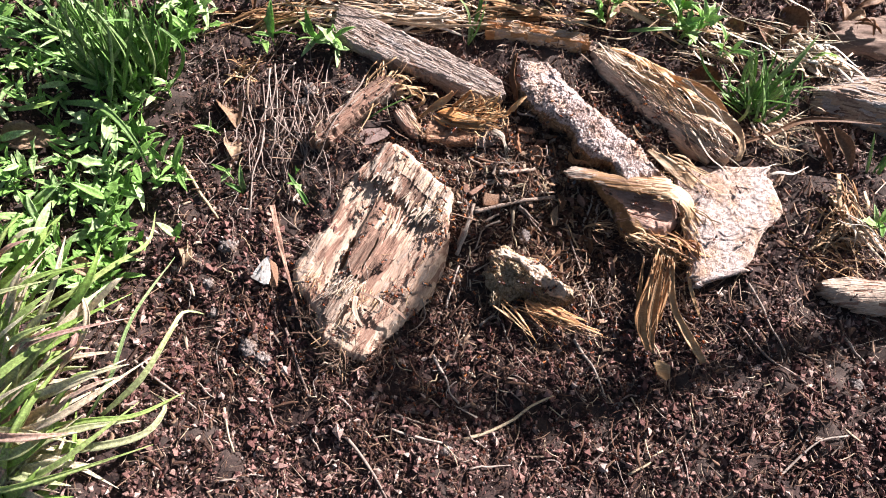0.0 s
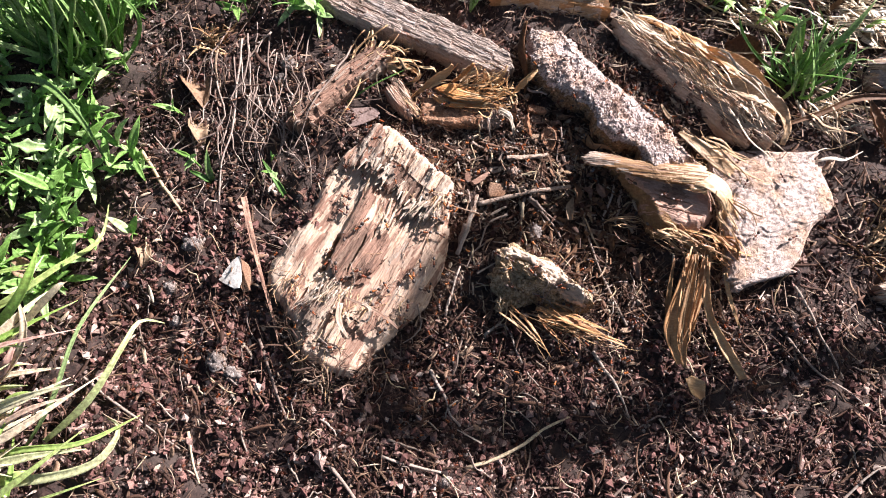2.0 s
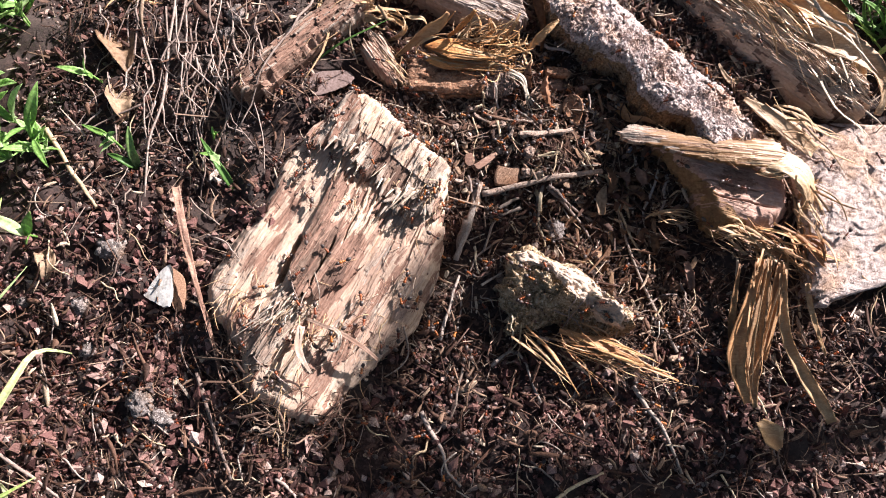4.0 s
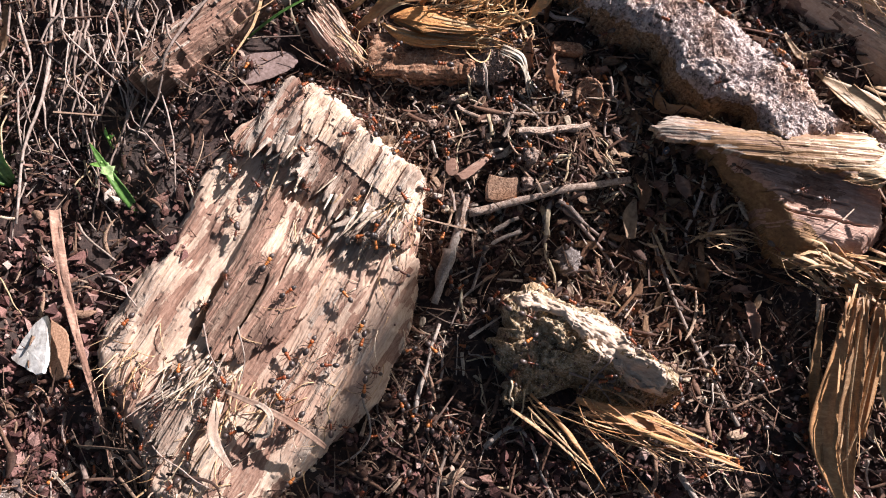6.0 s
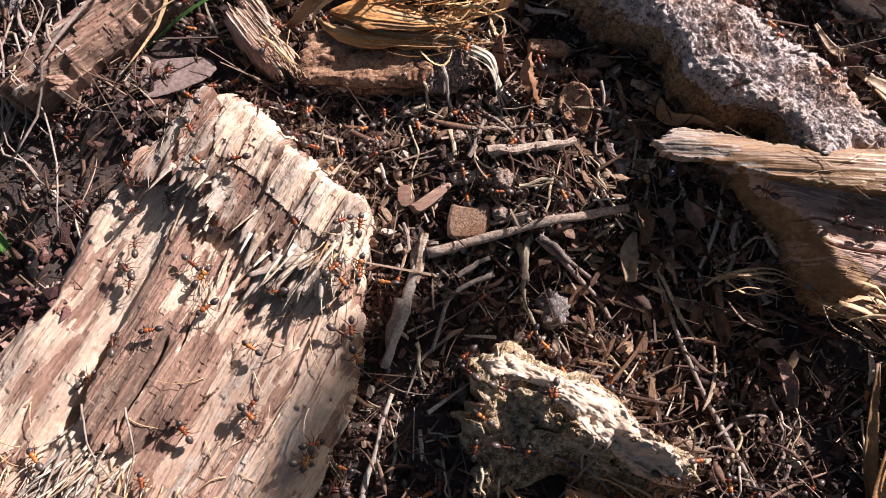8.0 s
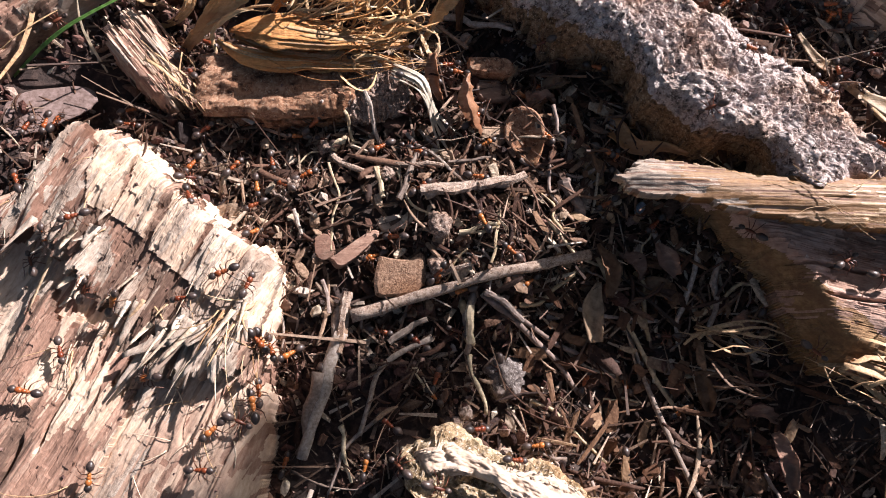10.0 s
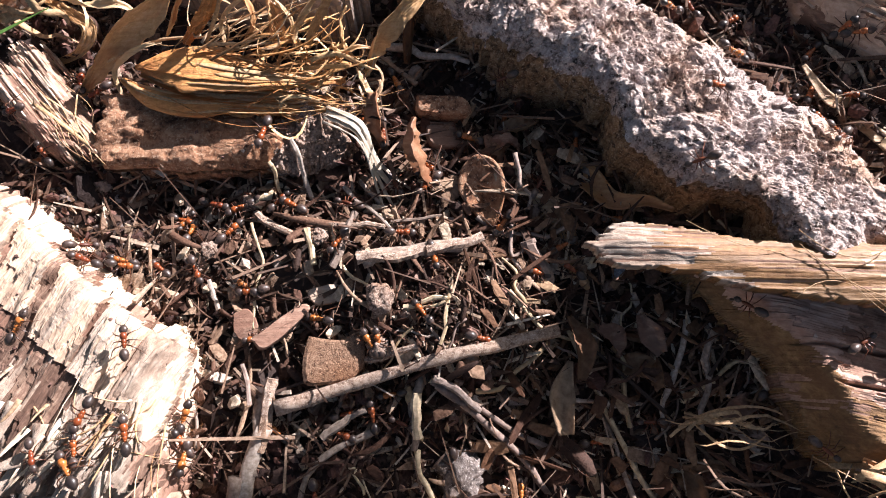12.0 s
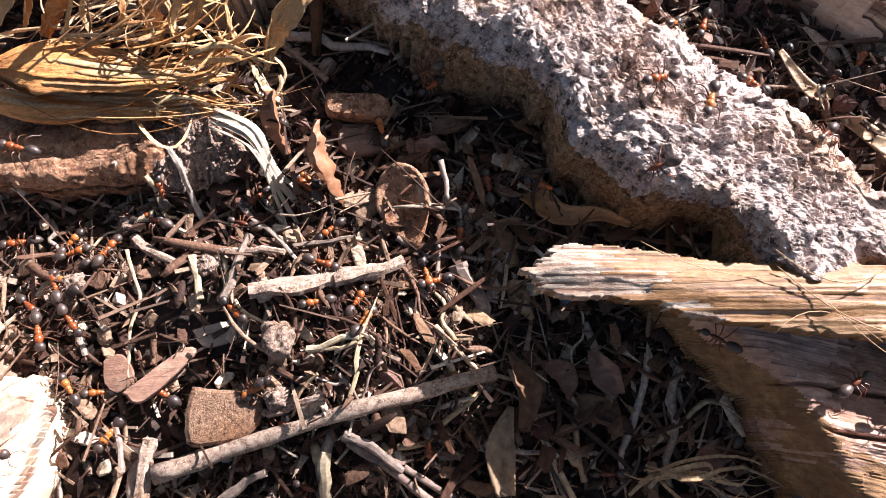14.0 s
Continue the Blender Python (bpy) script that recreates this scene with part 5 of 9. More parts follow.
# ---- single bits on the heap, laid by the ants ----
HEAP_BITS = [
    ([(0.0168, 0.0626, 0.008), (0.0253, 0.0562, 0.008)], 0.0009, STICK),
    ([(0.0320, 0.0494, 0.008), (0.0365, 0.0605, 0.008)], 0.0009, TWIG),
    ([(0.0261, 0.0735, 0.008), (0.0284, 0.0649, 0.008)], 0.0006, TWIG),
    ([(0.0373, 0.0501, 0.008), (0.0434, 0.0504, 0.008), (0.0495, 0.0511, 0.008)], 0.0014, STICK),
    ([(0.0495, 0.0511, 0.008), (0.0605, 0.0537, 0.008)], 0.0013, STICK),
    ([(0.0200, 0.0304, 0.008), (0.0185, 0.0225, 0.008), (0.0175, 0.0179, 0.008)], 0.0015, STICK),
    ([(0.0175, 0.0637, 0.008), (0.0206, 0.0668, 0.008)], 0.001, STRAWTWIG),
    ([(0.0314, 0.0585, 0.008), (0.0421, 0.0564, 0.008)], 0.0007, STICK),
    ([(0.0437, 0.0579, 0.008), (0.0539, 0.0583, 0.008)], 0.0005, TWIG),
    ([(0.0541, 0.0445, 0.008), (0.0514, 0.0336, 0.008)], 0.0005, STRAWTWIG),
    ([(0.0465, 0.0376, 0.008), (0.0435, 0.0350, 0.008), (0.0407, 0.0299, 0.008)], 0.0003, STRAWTWIG),
    ([(0.0375, 0.0323, 0.008), (0.0485, 0.0338, 0.008)], 0.0007, STICK),
    ([(0.0496, 0.0281, 0.008), (0.0538, 0.0253, 0.008), (0.0578, 0.0218, 0.008)], 0.0008, GREYTWIG),
    ([(0.0462, 0.0256, 0.008), (0.0462, 0.0181, 0.008)], 0.0011, STRAWTWIG),
    ([(0.0347, 0.0664, 0.008), (0.0400, 0.0606, 0.008), (0.0444, 0.0550, 0.008)], 0.0005, TWIG),
    ([(0.0444, 0.0550, 0.008), (0.0503, 0.0502, 0.008)], 0.0004, TWIG),
    ([(0.0168, 0.0601, 0.008), (0.0176, 0.0553, 0.008), (0.0188, 0.0513, 0.008), (0.0167, 0.0461, 0.008), (0.0168, 0.0394, 0.008)], 0.00035, STRAWTWIG),
    ([(0.0213, 0.0713, 0.008), (0.0225, 0.0654, 0.008)], 0.0005, STRAWTWIG),
    ([(0.0276, 0.0576, 0.008), (0.0286, 0.0508, 0.008)], 0.0008, STRAWTWIG),
    ([(0.0452, 0.0411, 0.008), (0.0528, 0.0422, 0.008)], 0.0006, STRAWTWIG),
    ([(0.0452, 0.0403, 0.008), (0.0527, 0.0412, 0.008)], 0.0004, STRAWTWIG),
    ([(0.0266, 0.0252, 0.008), (0.0295, 0.0277, 0.008)], 0.0008, TWIG),
    ([(0.0280, 0.0196, 0.008), (0.0365, 0.0236, 0.008)], 0.001, TWIG),
    ([(0.0147, 0.0331, 0.008), (0.0158, 0.0261, 0.008)], 0.0006, GREYTWIG),
    ([(0.0088, 0.0490, 0.008), (0.0101, 0.0437, 0.008)], 0.0006, TWIG),
    ([(0.0076, 0.0507, 0.008), (0.0041, 0.0540, 0.008)], 0.0005, TWIG),
]
for k, (points, radius, mat) in enumerate(HEAP_BITS):
    twig(drop_z(points), radius * 0.85, mat, smooth=False, seed=300 + k, label="short broken stick lying on the ant heap" if radius > 0.0006 else "fine pale rootlet lying on the ant heap", group="sticks on the ant heap", taper=0.85, sides=7, lift=0.0022, bend=0.0005)

# a thicket of thin grey roots between the weeds and the slab
rng_r = np.random.default_rng(57)
ROOT_A, ROOT_B = np.array((-0.1471, 0.1252, 0.006)), np.array((-0.0934, 0.1247, 0.006))
ROOT_C, ROOT_D = np.array((-0.1257, 0.0339, 0.006)), np.array((-0.0858, 0.0497, 0.006))
for k in range(24):
    s, e = rng_r.random(), rng_r.uniform(0.25, 0.75)
    a = ROOT_A + (ROOT_B - ROOT_A) * s
    a = a + ((ROOT_C + (ROOT_D - ROOT_C) * s) - a) * rng_r.uniform(0, 0.5) + rng_r.normal(0, 0.003, 3)
    b = a + (ROOT_C - ROOT_A) * e + np.array((rng_r.normal(0, 0.017), 0, 0))
    mid = 0.5 * (a + b) + rng_r.normal(0, 0.006, 3)
    twig([(a[0], a[1], 0.004 * rng_r.random()), (mid[0], mid[1], 0.006 * rng_r.random()), (b[0] + rng_r.normal(0, 0.003), b[1], 0)], rng_r.uniform(0.00022, 0.00050), GREYTWIG, label=GREY, group="thin grey roots", seed=600 + k, taper=0.6, bend=0.0055)

# short straws strewn over the open soil
rng_s = np.random.default_rng(63)
for k in range(110):
    x, y = (rng_s.normal(0.06, 0.07), rng_s.uniform(-0.14, -0.02)) if k < 70 else (rng_s.uniform(-0.17, -0.08), rng_s.uniform(-0.13, 0.08))
    a, ln = rng_s.uniform(-2.2, -0.6), rng_s.uniform(0.004, 0.012)
    dx, dy, bow = ln * math.cos(a), ln * math.sin(a), rng_s.normal(0, 0.25)
    twig([(x - dx, y - dy, 0), (x - dy * bow, y + dx * bow, 0.001), (x + dx, y + dy, 0)], rng_s.uniform(0.00022, 0.0005), (STRAWTWIG, GREYTWIG, TWIG)[k % 3], label="short dry straw strewn on the soil", group="short straws", seed=700 + k, sides=5, bend=0.001, taper=0.6)


# ---- shredded bark, curls, splinters and dead leaves ----
def strands(shell, n, start, end, spread_a, spread_b, radius, sag=0.0, curl=0.004, rng=None, flat=0.5, sides=4, short=0.4):
    """n loose fibres from near start to near end (x, y, z), with bends."""
    rng = rng or RNG
    a, b = np.array(start), np.array(end)
    for _ in range(n):
        p = a + rng.normal(0, 1, 3) * spread_a
        q = b + rng.normal(0, 1, 3) * spread_b
        q = p + (q - p) * rng.uniform(short, 1.05)
        mid = 0.5 * (p + q) + rng.normal(0, 1, 3) * 1.6 * curl * np.array((1, 1, 0.5)) - np.array((0, 0, sag))
        t = np.linspace(0, 1, 9)[:, None]
        pts = p * (1 - t) ** 2 + 2 * mid * t * (1 - t) + q * t * t
        wave = np.linalg.norm(q - p) * 0.035
        pts = pts + wave * np.sin(t * rng.uniform(4, 11) + rng.uniform(0, 6)) * rng.normal(0, 1, 3)
        r = radius * rng.uniform(0.25, 0.95)
        if rng.random() < 0.7:
            shell.ribbon(pts, r * 6 * np.interp(t[:, 0], [0, 0.3, 0.8, 1], [0.8, 1, 0.6, 0.1]), rng.normal(0, 0.6, 3) + (0, 0, 1), r * 0.7, 0.3, 2)
        else:
            shell.tube(pts, r * np.linspace(1, 0.35, 9), sides, flat)


def settle(ob_pts):
    return np.array(ob_pts, float)


def ribbon_thing(name, label, category, mat, points, widths, up=(0, 0, 1), thick=0.0004, cup=0.15, n=24, ruffle=0.0, seed=0, part_name="blade", group="", cross=6):
    p = along(settle(points), n)
    origin = p.mean(0)
    w = np.interp(np.linspace(0, 1, n), np.linspace(0, 1, len(widths)), widths)
    shell = Shell()
    shell.ribbon(p - origin, w, up, thick, cup, cross, ruffle, seed)
    ob = new(name, shell.mesh(name, mat))
    ob.matrix_world = pose(*origin)
    return tagged(ob, label, category, group)


STRAWBIT = island_mat("straw_bit", [(0.0, (0.42, 0.30, 0.18)), (1.0, (0.74, 0.64, 0.48))], 0.6, 1200, 0.0002)
PALESTRAP = grain_mat("pale_strap", (0.28, 0.155, 0.075), (0.56, 0.385, 0.215), (0.74, 0.585, 0.40), (0.50, 0.33, 0.19), 2200, 0.05, 50, rough=0.5, bump=0.0008)
STRAPEND = grain_mat("strap_fibre", (0.10, 0.044, 0.017), (0.26, 0.142, 0.062), (0.44, 0.285, 0.150), (0.28, 0.13, 0.045), 2200, 0.05, 50, rough=0.55, bump=0.0012)


FRAY = island_mat("frayed_bark", [(0.0, (0.30, 0.125, 0.042)), (0.5, (0.54, 0.29, 0.115)), (1.0, (0.78, 0.54, 0.29))], 0.6, 1500, 0.0002)


# the long bark strap over the log
def strap():
    edge_a = [(0.0766, 0.0487, 0.0245), (0.0799, 0.0502, 0.0245), (0.0835, 0.0517, 0.0245), (0.0899, 0.0507, 0.0245), (0.0967, 0.0491, 0.0245), (0.1054, 0.0473, 0.0245), (0.1189, 0.0454, 0.0245), (0.1316, 0.0446, 0.0245), (0.1413, 0.0437, 0.0245), (0.1477, 0.0412, 0.0245)]
    edge_b = [(0.1472, 0.0261, 0.021), (0.1409, 0.0291, 0.021), (0.1286, 0.0320, 0.021), (0.1190, 0.0339, 0.021), (0.1095, 0.0362, 0.021), (0.0999, 0.0393, 0.021), (0.0942, 0.0415, 0.021), (0.0883, 0.0430, 0.021), (0.0824, 0.0444, 0.021), (0.0781, 0.0464, 0.021)]
    left, right = [p[:2] for p in edge_b[::-1]], [p[:2] for p in edge_a]
    sp = Split(edge_a + edge_b, -6, 0.0004, 0.0002)
    d = np.where(inside(sp.u, sp.v, sp.poly), edge_gap(sp.u, sp.v, sp.poly), 0)
    relief, a, b = fibre_relief(sp.u, sp.v, 77, 0.00016, 0.00008, 0.0011, 0.03)
    z = 0.0248 - 0.0010 * (1 - step01(d, 0, 0.004)) + relief + 0.0006 * fbm(sp.u * 40, sp.v * 120, 0, 78, 3)
    head = sp.poly[:, 0].min()
    far = (sp.uc - head) / 0.078 + 0.10 * b[:-1, :-1] + 0.12 * a[:-1, :-1]
    pick = np.where(far < 0.25, np.where(b[:-1, :-1] < -0.5, 3, 0), np.where(b[:-1, :-1] < -0.7, 3, np.where(far < 0.56, np.where(a[:-1, :-1] > 0.55, 2, 1), np.where(far < 0.76, np.where(a[:-1, :-1] < -0.1, 1, 2), np.where(b[:-1, :-1] < -0.3, 2, 4)))))
    m = sp.seat()
    ob = thing("bark_strap", "frayed pale strap of fibrous bark bent over the log", "bark", m)
    mask = ragged(sp.uc, sp.vc, sp.poly, 0.0016, 0.0007, 79)
    part("strap", solid_mesh("strap", solid(mask, sp.u, sp.v, z, z - 0.0030, pick, True), [WHITEWOOD, HONEY, STRAPEND, BROWNWOOD, PALESTRAP], True), ob)
    inv = m.inverted()
    sh = Shell()
    bend = along([(0.1384, 0.0375, 0.0228), (0.1483, 0.0339, 0.0240), (0.1553, 0.0286, 0.023), (0.1594, 0.0235, 0.019), (0.1611, 0.0166, 0.013), (0.1578, 0.0109, 0.01)], 24)
    sh.ribbon(np.array([inv @ Vector(p) for p in bend]), np.interp(np.linspace(0, 1, 24), [0, 0.3, 0.6, 1], [0.011, 0.013, 0.011, 0.005]), (0.3, 0.2, 1), 0.0008, -0.06, 24, 0.0003, 3, 10.0)
    part("bent_end", sh.mesh("bent_end", PALESTRAP), ob)
    for k in range(10):
        a = RNG.uniform(0.30, 0.95)
        x, y = np.array(left[0]) * (1 - a) + np.array(left[-1]) * a + np.array((0.002, 0.008)) * RNG.uniform(-0.2, 1.1)
        ang, ln = RNG.normal(-0.1, 0.35), RNG.uniform(0.006, 0.022)
        t = np.linspace(-0.5, 0.5, 9)
        pts = np.stack([x + ln * t * math.cos(ang), y + ln * t * math.sin(ang) + RNG.normal(0, 0.003) * t * t * 4, 0.0256 + 0.0014 * RNG.random() + RNG.normal(0, 0.001) * t], 1)
        sh = Shell()
        sh.tube(np.array([inv @ Vector(p) for p in pts]), RNG.uniform(0.00006, 0.00011), 4)
        part("fibre", sh.mesh("fibre", FIBRE), ob)


strap()


def fringe(name, label, mat_list, bundles, category="bark", joined_up=False):
    """A frayed hank: several bundles of strands, each a part."""
    first = np.array(bundles[0][1])
    ob = thing(name, label, category, pose(*first))
    for k, (n, start, end, sa, sb, r, sag) in enumerate(bundles):
        if joined_up:
            sh = Shell()
            strands(sh, n, np.array(start) - first, np.array(end) - first, sa, sb, r, sag, 0.0025)
            tagged(part("loose_straw", sh.mesh("loose_straw", mat_list[k % len(mat_list)]), ob), kind="stuff")
            continue
        for _ in range(n):
            sh = Shell()
            strands(sh, 1, np.array(start) - first, np.array(end) - first, sa, sb, r, sag, 0.0025)
            part("fibre", sh.mesh("fibre", mat_list[k % len(mat_list)]), ob)
    return ob


def add_ribbons(ob, lines, mats, up=(0.1, 0.2, 1)):
    """Broad flat strips of bark fibre as parts of a frayed hank."""
    o = np.array(ob.matrix_world.translation)
    for k, (pts, ws) in enumerate(lines):
        sh, n = Shell(), 24
        w = np.interp(np.linspace(0, 1, n), np.linspace(0, 1, len(ws)), ws)
        sh.ribbon(along(pts, n) - o, w, up, 0.0003, 0.25 * (-1) ** k, 6, 0.0003, 70 + k, 4.0)
        part("ribbon", sh.mesh("ribbon", mats[k % len(mats)]), ob)


bark_fringe = fringe("bark_fringe", "golden frayed fibres hanging from the wood block", [FIBRE, GOLDFIBRE], [
    (20, (0.1217, 0.0071, 0.014), (0.1570, -0.0097, 0.006), 0.0028, 0.0035, 0.00028, -0.004), (20, (0.1341, 0.0069, 0.014), (0.1678, -0.0133, 0.008), 0.003, 0.004, 0.00028, -0.004),
    (16, (0.1579, 0.0212, 0.016), (0.1638, -0.0035, 0.012), 0.003, 0.006, 0.0003, 0), (26, (0.1516, 0.0051, 0.012), (0.1722, -0.0168, 0.01), 0.004, 0.006, 0.0003, -0.003),
    (14, (0.1597, 0.0270, 0.018), (0.1738, 0.0087, 0.014), 0.003, 0.008, 0.00025, 0)])
add_ribbons(bark_fringe, [([(0.1215, 0.0085, 0.015), (0.1330, 0.0010, 0.0155), (0.1470, -0.0050, 0.013), (0.1620, -0.0100, 0.010)], [0.0011, 0.0019, 0.0017, 0.0004]), ([(0.1260, 0.0070, 0.0155), (0.1390, 0.0015, 0.017), (0.1540, -0.0060, 0.015), (0.1700, -0.0120, 0.011)], [0.0011, 0.0022, 0.0017, 0.0003]),
                          ([(0.1340, 0.0075, 0.016), (0.1470, 0.0040, 0.018), (0.1620, -0.0040, 0.016), (0.1760, -0.0080, 0.013)], [0.0011, 0.0019, 0.0015, 0.0003]), ([(0.1430, 0.0090, 0.017), (0.1540, 0.0020, 0.018), (0.1640, -0.0090, 0.014), (0.1700, -0.0200, 0.010)], [0.0011, 0.0017, 0.0014, 0.0003]),
                          ([(0.1520, 0.0150, 0.018), (0.1600, 0.0060, 0.018), (0.1650, -0.0060, 0.014), (0.1660, -0.0150, 0.010)], [0.0006, 0.0017, 0.0014, 0.0003])], [GOLDFIBRE, STRAPEND, FRAY])


FRAYBAND = grain_mat("fibre_band", (0.24, 0.115, 0.045), (0.54, 0.335, 0.165), (0.76, 0.565, 0.345), (0.40, 0.20, 0.08), 2200, 0.05, 50, rough=0.55, bump=0.0012, through=0.15)


def hanging_ribbons():
    ob = thing("bark_hank", "long brown ribbons of stripped bark hanging down to soil", "bark", pose(0.137, -0.03, 0.006))
    o = np.array((0.137, -0.03, 0.006))
    lines = [([(0.1376, -0.0057, 0.014), (0.1306, -0.0276, 0.01), (0.1254, -0.0473, 0.007), (0.1297, -0.0650, 0.004)], [0.003, 0.0045, 0.0080, 0.003], GOLDFIBRE), ([(0.1406, -0.0058, 0.014), (0.1361, -0.0278, 0.011), (0.1320, -0.0474, 0.008), (0.1325, -0.0669, 0.004)], [0.003, 0.005, 0.0060, 0.002], STRAPEND),
             ([(0.1454, -0.0079, 0.014), (0.1418, -0.0277, 0.01), (0.1366, -0.0474, 0.007)], [0.003, 0.0045, 0.003], GOLDFIBRE), ([(0.1459, -0.0120, 0.014), (0.1463, -0.0357, 0.009), (0.1527, -0.0516, 0.006), (0.1616, -0.0673, 0.004), (0.1643, -0.0731, 0.003)], [0.003, 0.004, 0.0045, 0.006, 0.004], FRAYBAND),
             ([(0.1567, -0.0159, 0.012), (0.1587, -0.0278, 0.009), (0.1644, -0.0457, 0.005)], [0.002, 0.0025, 0.001], FRAYBAND), ([(0.1291, -0.0073, 0.012), (0.1254, -0.0313, 0.007), (0.1248, -0.0552, 0.005)], [0.001, 0.0035, 0.002], HONEY)]
    for k, (pts, ws, mat) in enumerate(lines):
        sh = Shell()
        n = 22
        sh.ribbon(along(pts, n) - o, np.interp(np.linspace(0, 1, n), np.linspace(0, 1, len(ws)), ws), (-0.3, 0, 1), 0.0006, 0.35, 5, 0.0004, k)
        part("ribbon", sh.mesh("ribbon", mat), ob)
    sh = Shell()
    strands(sh, 12, np.array((0.1389, -0.0037, 0.014)) - o, np.array((0.1307, -0.0611, 0.005)) - o, (0.004, 0.002, 0.001), 0.0025, 0.00028, 0.0, 0.002)
    tagged(part("loose_fibre", sh.mesh("loose_fibre", FIBRE), ob), kind="stuff")


hanging_ribbons()
ribbon_thing("seed_wing", "round papery dry leaf tip on soil", "leaf", FRAYBAND, [(0.1339, -0.0723, 0.004), (0.1365, -0.0767, 0.006), (0.1409, -0.0835, 0.004)], [0.004, 0.011, 0.003], (0.2, 0, 1), 0.0003, 0.3)

chunk_fibres = fringe("chunk_fibres", "golden shredded fibres under the rotten chunk", [FIBRE, GOLDFIBRE], [
    (20, (0.0526, -0.0365, 0.006), (0.1015, -0.0559, 0.004), (0.006, 0.003, 0.001), (0.006, 0.003, 0.001), 0.00018, -0.002), (9, (0.0546, -0.0365, 0.006), (0.0762, -0.0546, 0.004), 0.004, 0.006, 0.00018, -0.001),
    (5, (0.0363, -0.0343, 0.006), (0.0635, -0.0662, 0.003), 0.003, 0.005, 0.00020, -0.001), (14, (0.0586, -0.0386, 0.006), (0.0901, -0.0508, 0.006), 0.004, 0.003, 0.00018, -0.003)])
add_ribbons(chunk_fibres, [([(0.0520, -0.0350, 0.007), (0.0680, -0.0410, 0.009), (0.0850, -0.0490, 0.008), (0.1015, -0.0560, 0.005)], [0.0020, 0.0038, 0.0030, 0.0008]), ([(0.0580, -0.0370, 0.008), (0.0720, -0.0450, 0.010), (0.0880, -0.0500, 0.008), (0.1000, -0.0530, 0.005)], [0.0011, 0.0017, 0.0017, 0.0003]),
                           ([(0.0600, -0.0380, 0.007), (0.0700, -0.0470, 0.008), (0.0790, -0.0560, 0.005)], [0.0011, 0.0014, 0.0003]), ([(0.0380, -0.0330, 0.007), (0.0490, -0.0450, 0.008), (0.0600, -0.0620, 0.004)], [0.0008, 0.0017, 0.0003]),
                           ([(0.0660, -0.0380, 0.008), (0.0790, -0.0430, 0.011), (0.0930, -0.0490, 0.009)], [0.0011, 0.0014, 0.0003])], [GOLDFIBRE, FRAY, STRAPEND])
fringe("beam_fibres", "pale shredded bark fibres along the beam", [SPLINTER, FIBRE, SPLINTER], [
    (18, (0.1052, 0.1373, 0.024), (0.1658, 0.0924, 0.026), (0.003, 0.003, 0.001), (0.006, 0.006, 0.002), 0.00026, -0.003), (18, (0.1304, 0.1213, 0.026), (0.1753, 0.0742, 0.026), (0.006, 0.004, 0.001), (0.008, 0.006, 0.002), 0.00026, -0.003),
    (24, (0.1515, 0.1077, 0.028), (0.1903, 0.0692, 0.024), 0.006, 0.008, 0.00026, -0.003), (30, (0.1689, 0.0771, 0.024), (0.1888, 0.0586, 0.016), 0.005, 0.006, 0.00026, 0), (24, (0.1460, 0.0547, 0.02), (0.1676, 0.0399, 0.018), 0.005, 0.007, 0.0003, 0)])
ribbon_thing("bark_curl", "curled strip of pale inner bark beside the beam", "bark", STRAW, [(0.1602, 0.0924, 0.026), (0.1747, 0.0844, 0.03), (0.1877, 0.0774, 0.028), (0.1946, 0.0672, 0.024), (0.1935, 0.0578, 0.018)], [0.006, 0.012, 0.010, 0.006, 0.003], (0.3, -0.3, 1), 0.0006, 0.3, ruffle=0.0008)
for pts, ws, up in [([(0.1040, 0.1440, 0.013), (0.1210, 0.1370, 0.020), (0.1400, 0.1240, 0.022), (0.1560, 0.1100, 0.020)], [0.002, 0.006, 0.007, 0.003], (0.4, 0.3, 1)),
                    ([(0.1250, 0.1330, 0.015), (0.1430, 0.1210, 0.024), (0.1610, 0.1060, 0.025), (0.1760, 0.0930, 0.019)], [0.002, 0.007, 0.009, 0.003], (0.5, 0.1, 0.893)),
                    ([(0.1420, 0.1230, 0.017), (0.1600, 0.1090, 0.027), (0.1770, 0.0980, 0.026), (0.1900, 0.0820, 0.017), (0.1915, 0.0690, 0.009)], [0.001, 0.006, 0.009, 0.007, 0.002], (0.2, -0.4, 1)),
                    ([(0.1540, 0.1020, 0.018), (0.1650, 0.0960, 0.024), (0.1800, 0.0900, 0.023), (0.1890, 0.0770, 0.015)], [0.002, 0.005, 0.006, 0.002], (-0.2, -0.5, 1)),
                    ([(0.1130, 0.1290, 0.015), (0.1290, 0.1170, 0.020), (0.1440, 0.1010, 0.020), (0.1570, 0.0890, 0.016)], [0.001, 0.0035, 0.004, 0.001], (-0.3, -0.3, 1)),
                    ([(0.1650, 0.0900, 0.019), (0.1760, 0.0800, 0.020), (0.1830, 0.0680, 0.016), (0.1800, 0.0590, 0.009)], [0.001, 0.004, 0.005, 0.002], (0.4, -0.2, 1))]:
    ribbon_thing("bark_curl", "broad papery strip of tan inner bark curling off the beam", "bark", CURLTAN, pts, ws, up, 0.0005, 0.35, 34, 0.0008, int(pts[0][0] * 9999), group="bark strips on the beam", cross=10)
ribbon_thing("bark_curl", "long curled strip of pale bark fibre", "bark", STRAW, [(0.1265, 0.0827, 0.018), (0.1316, 0.0754, 0.016), (0.1392, 0.0775, 0.014), (0.1457, 0.0806, 0.016)], [0.001, 0.0025, 0.002, 0.0005], (0, -0.4, 1), 0.0004, 0.2)
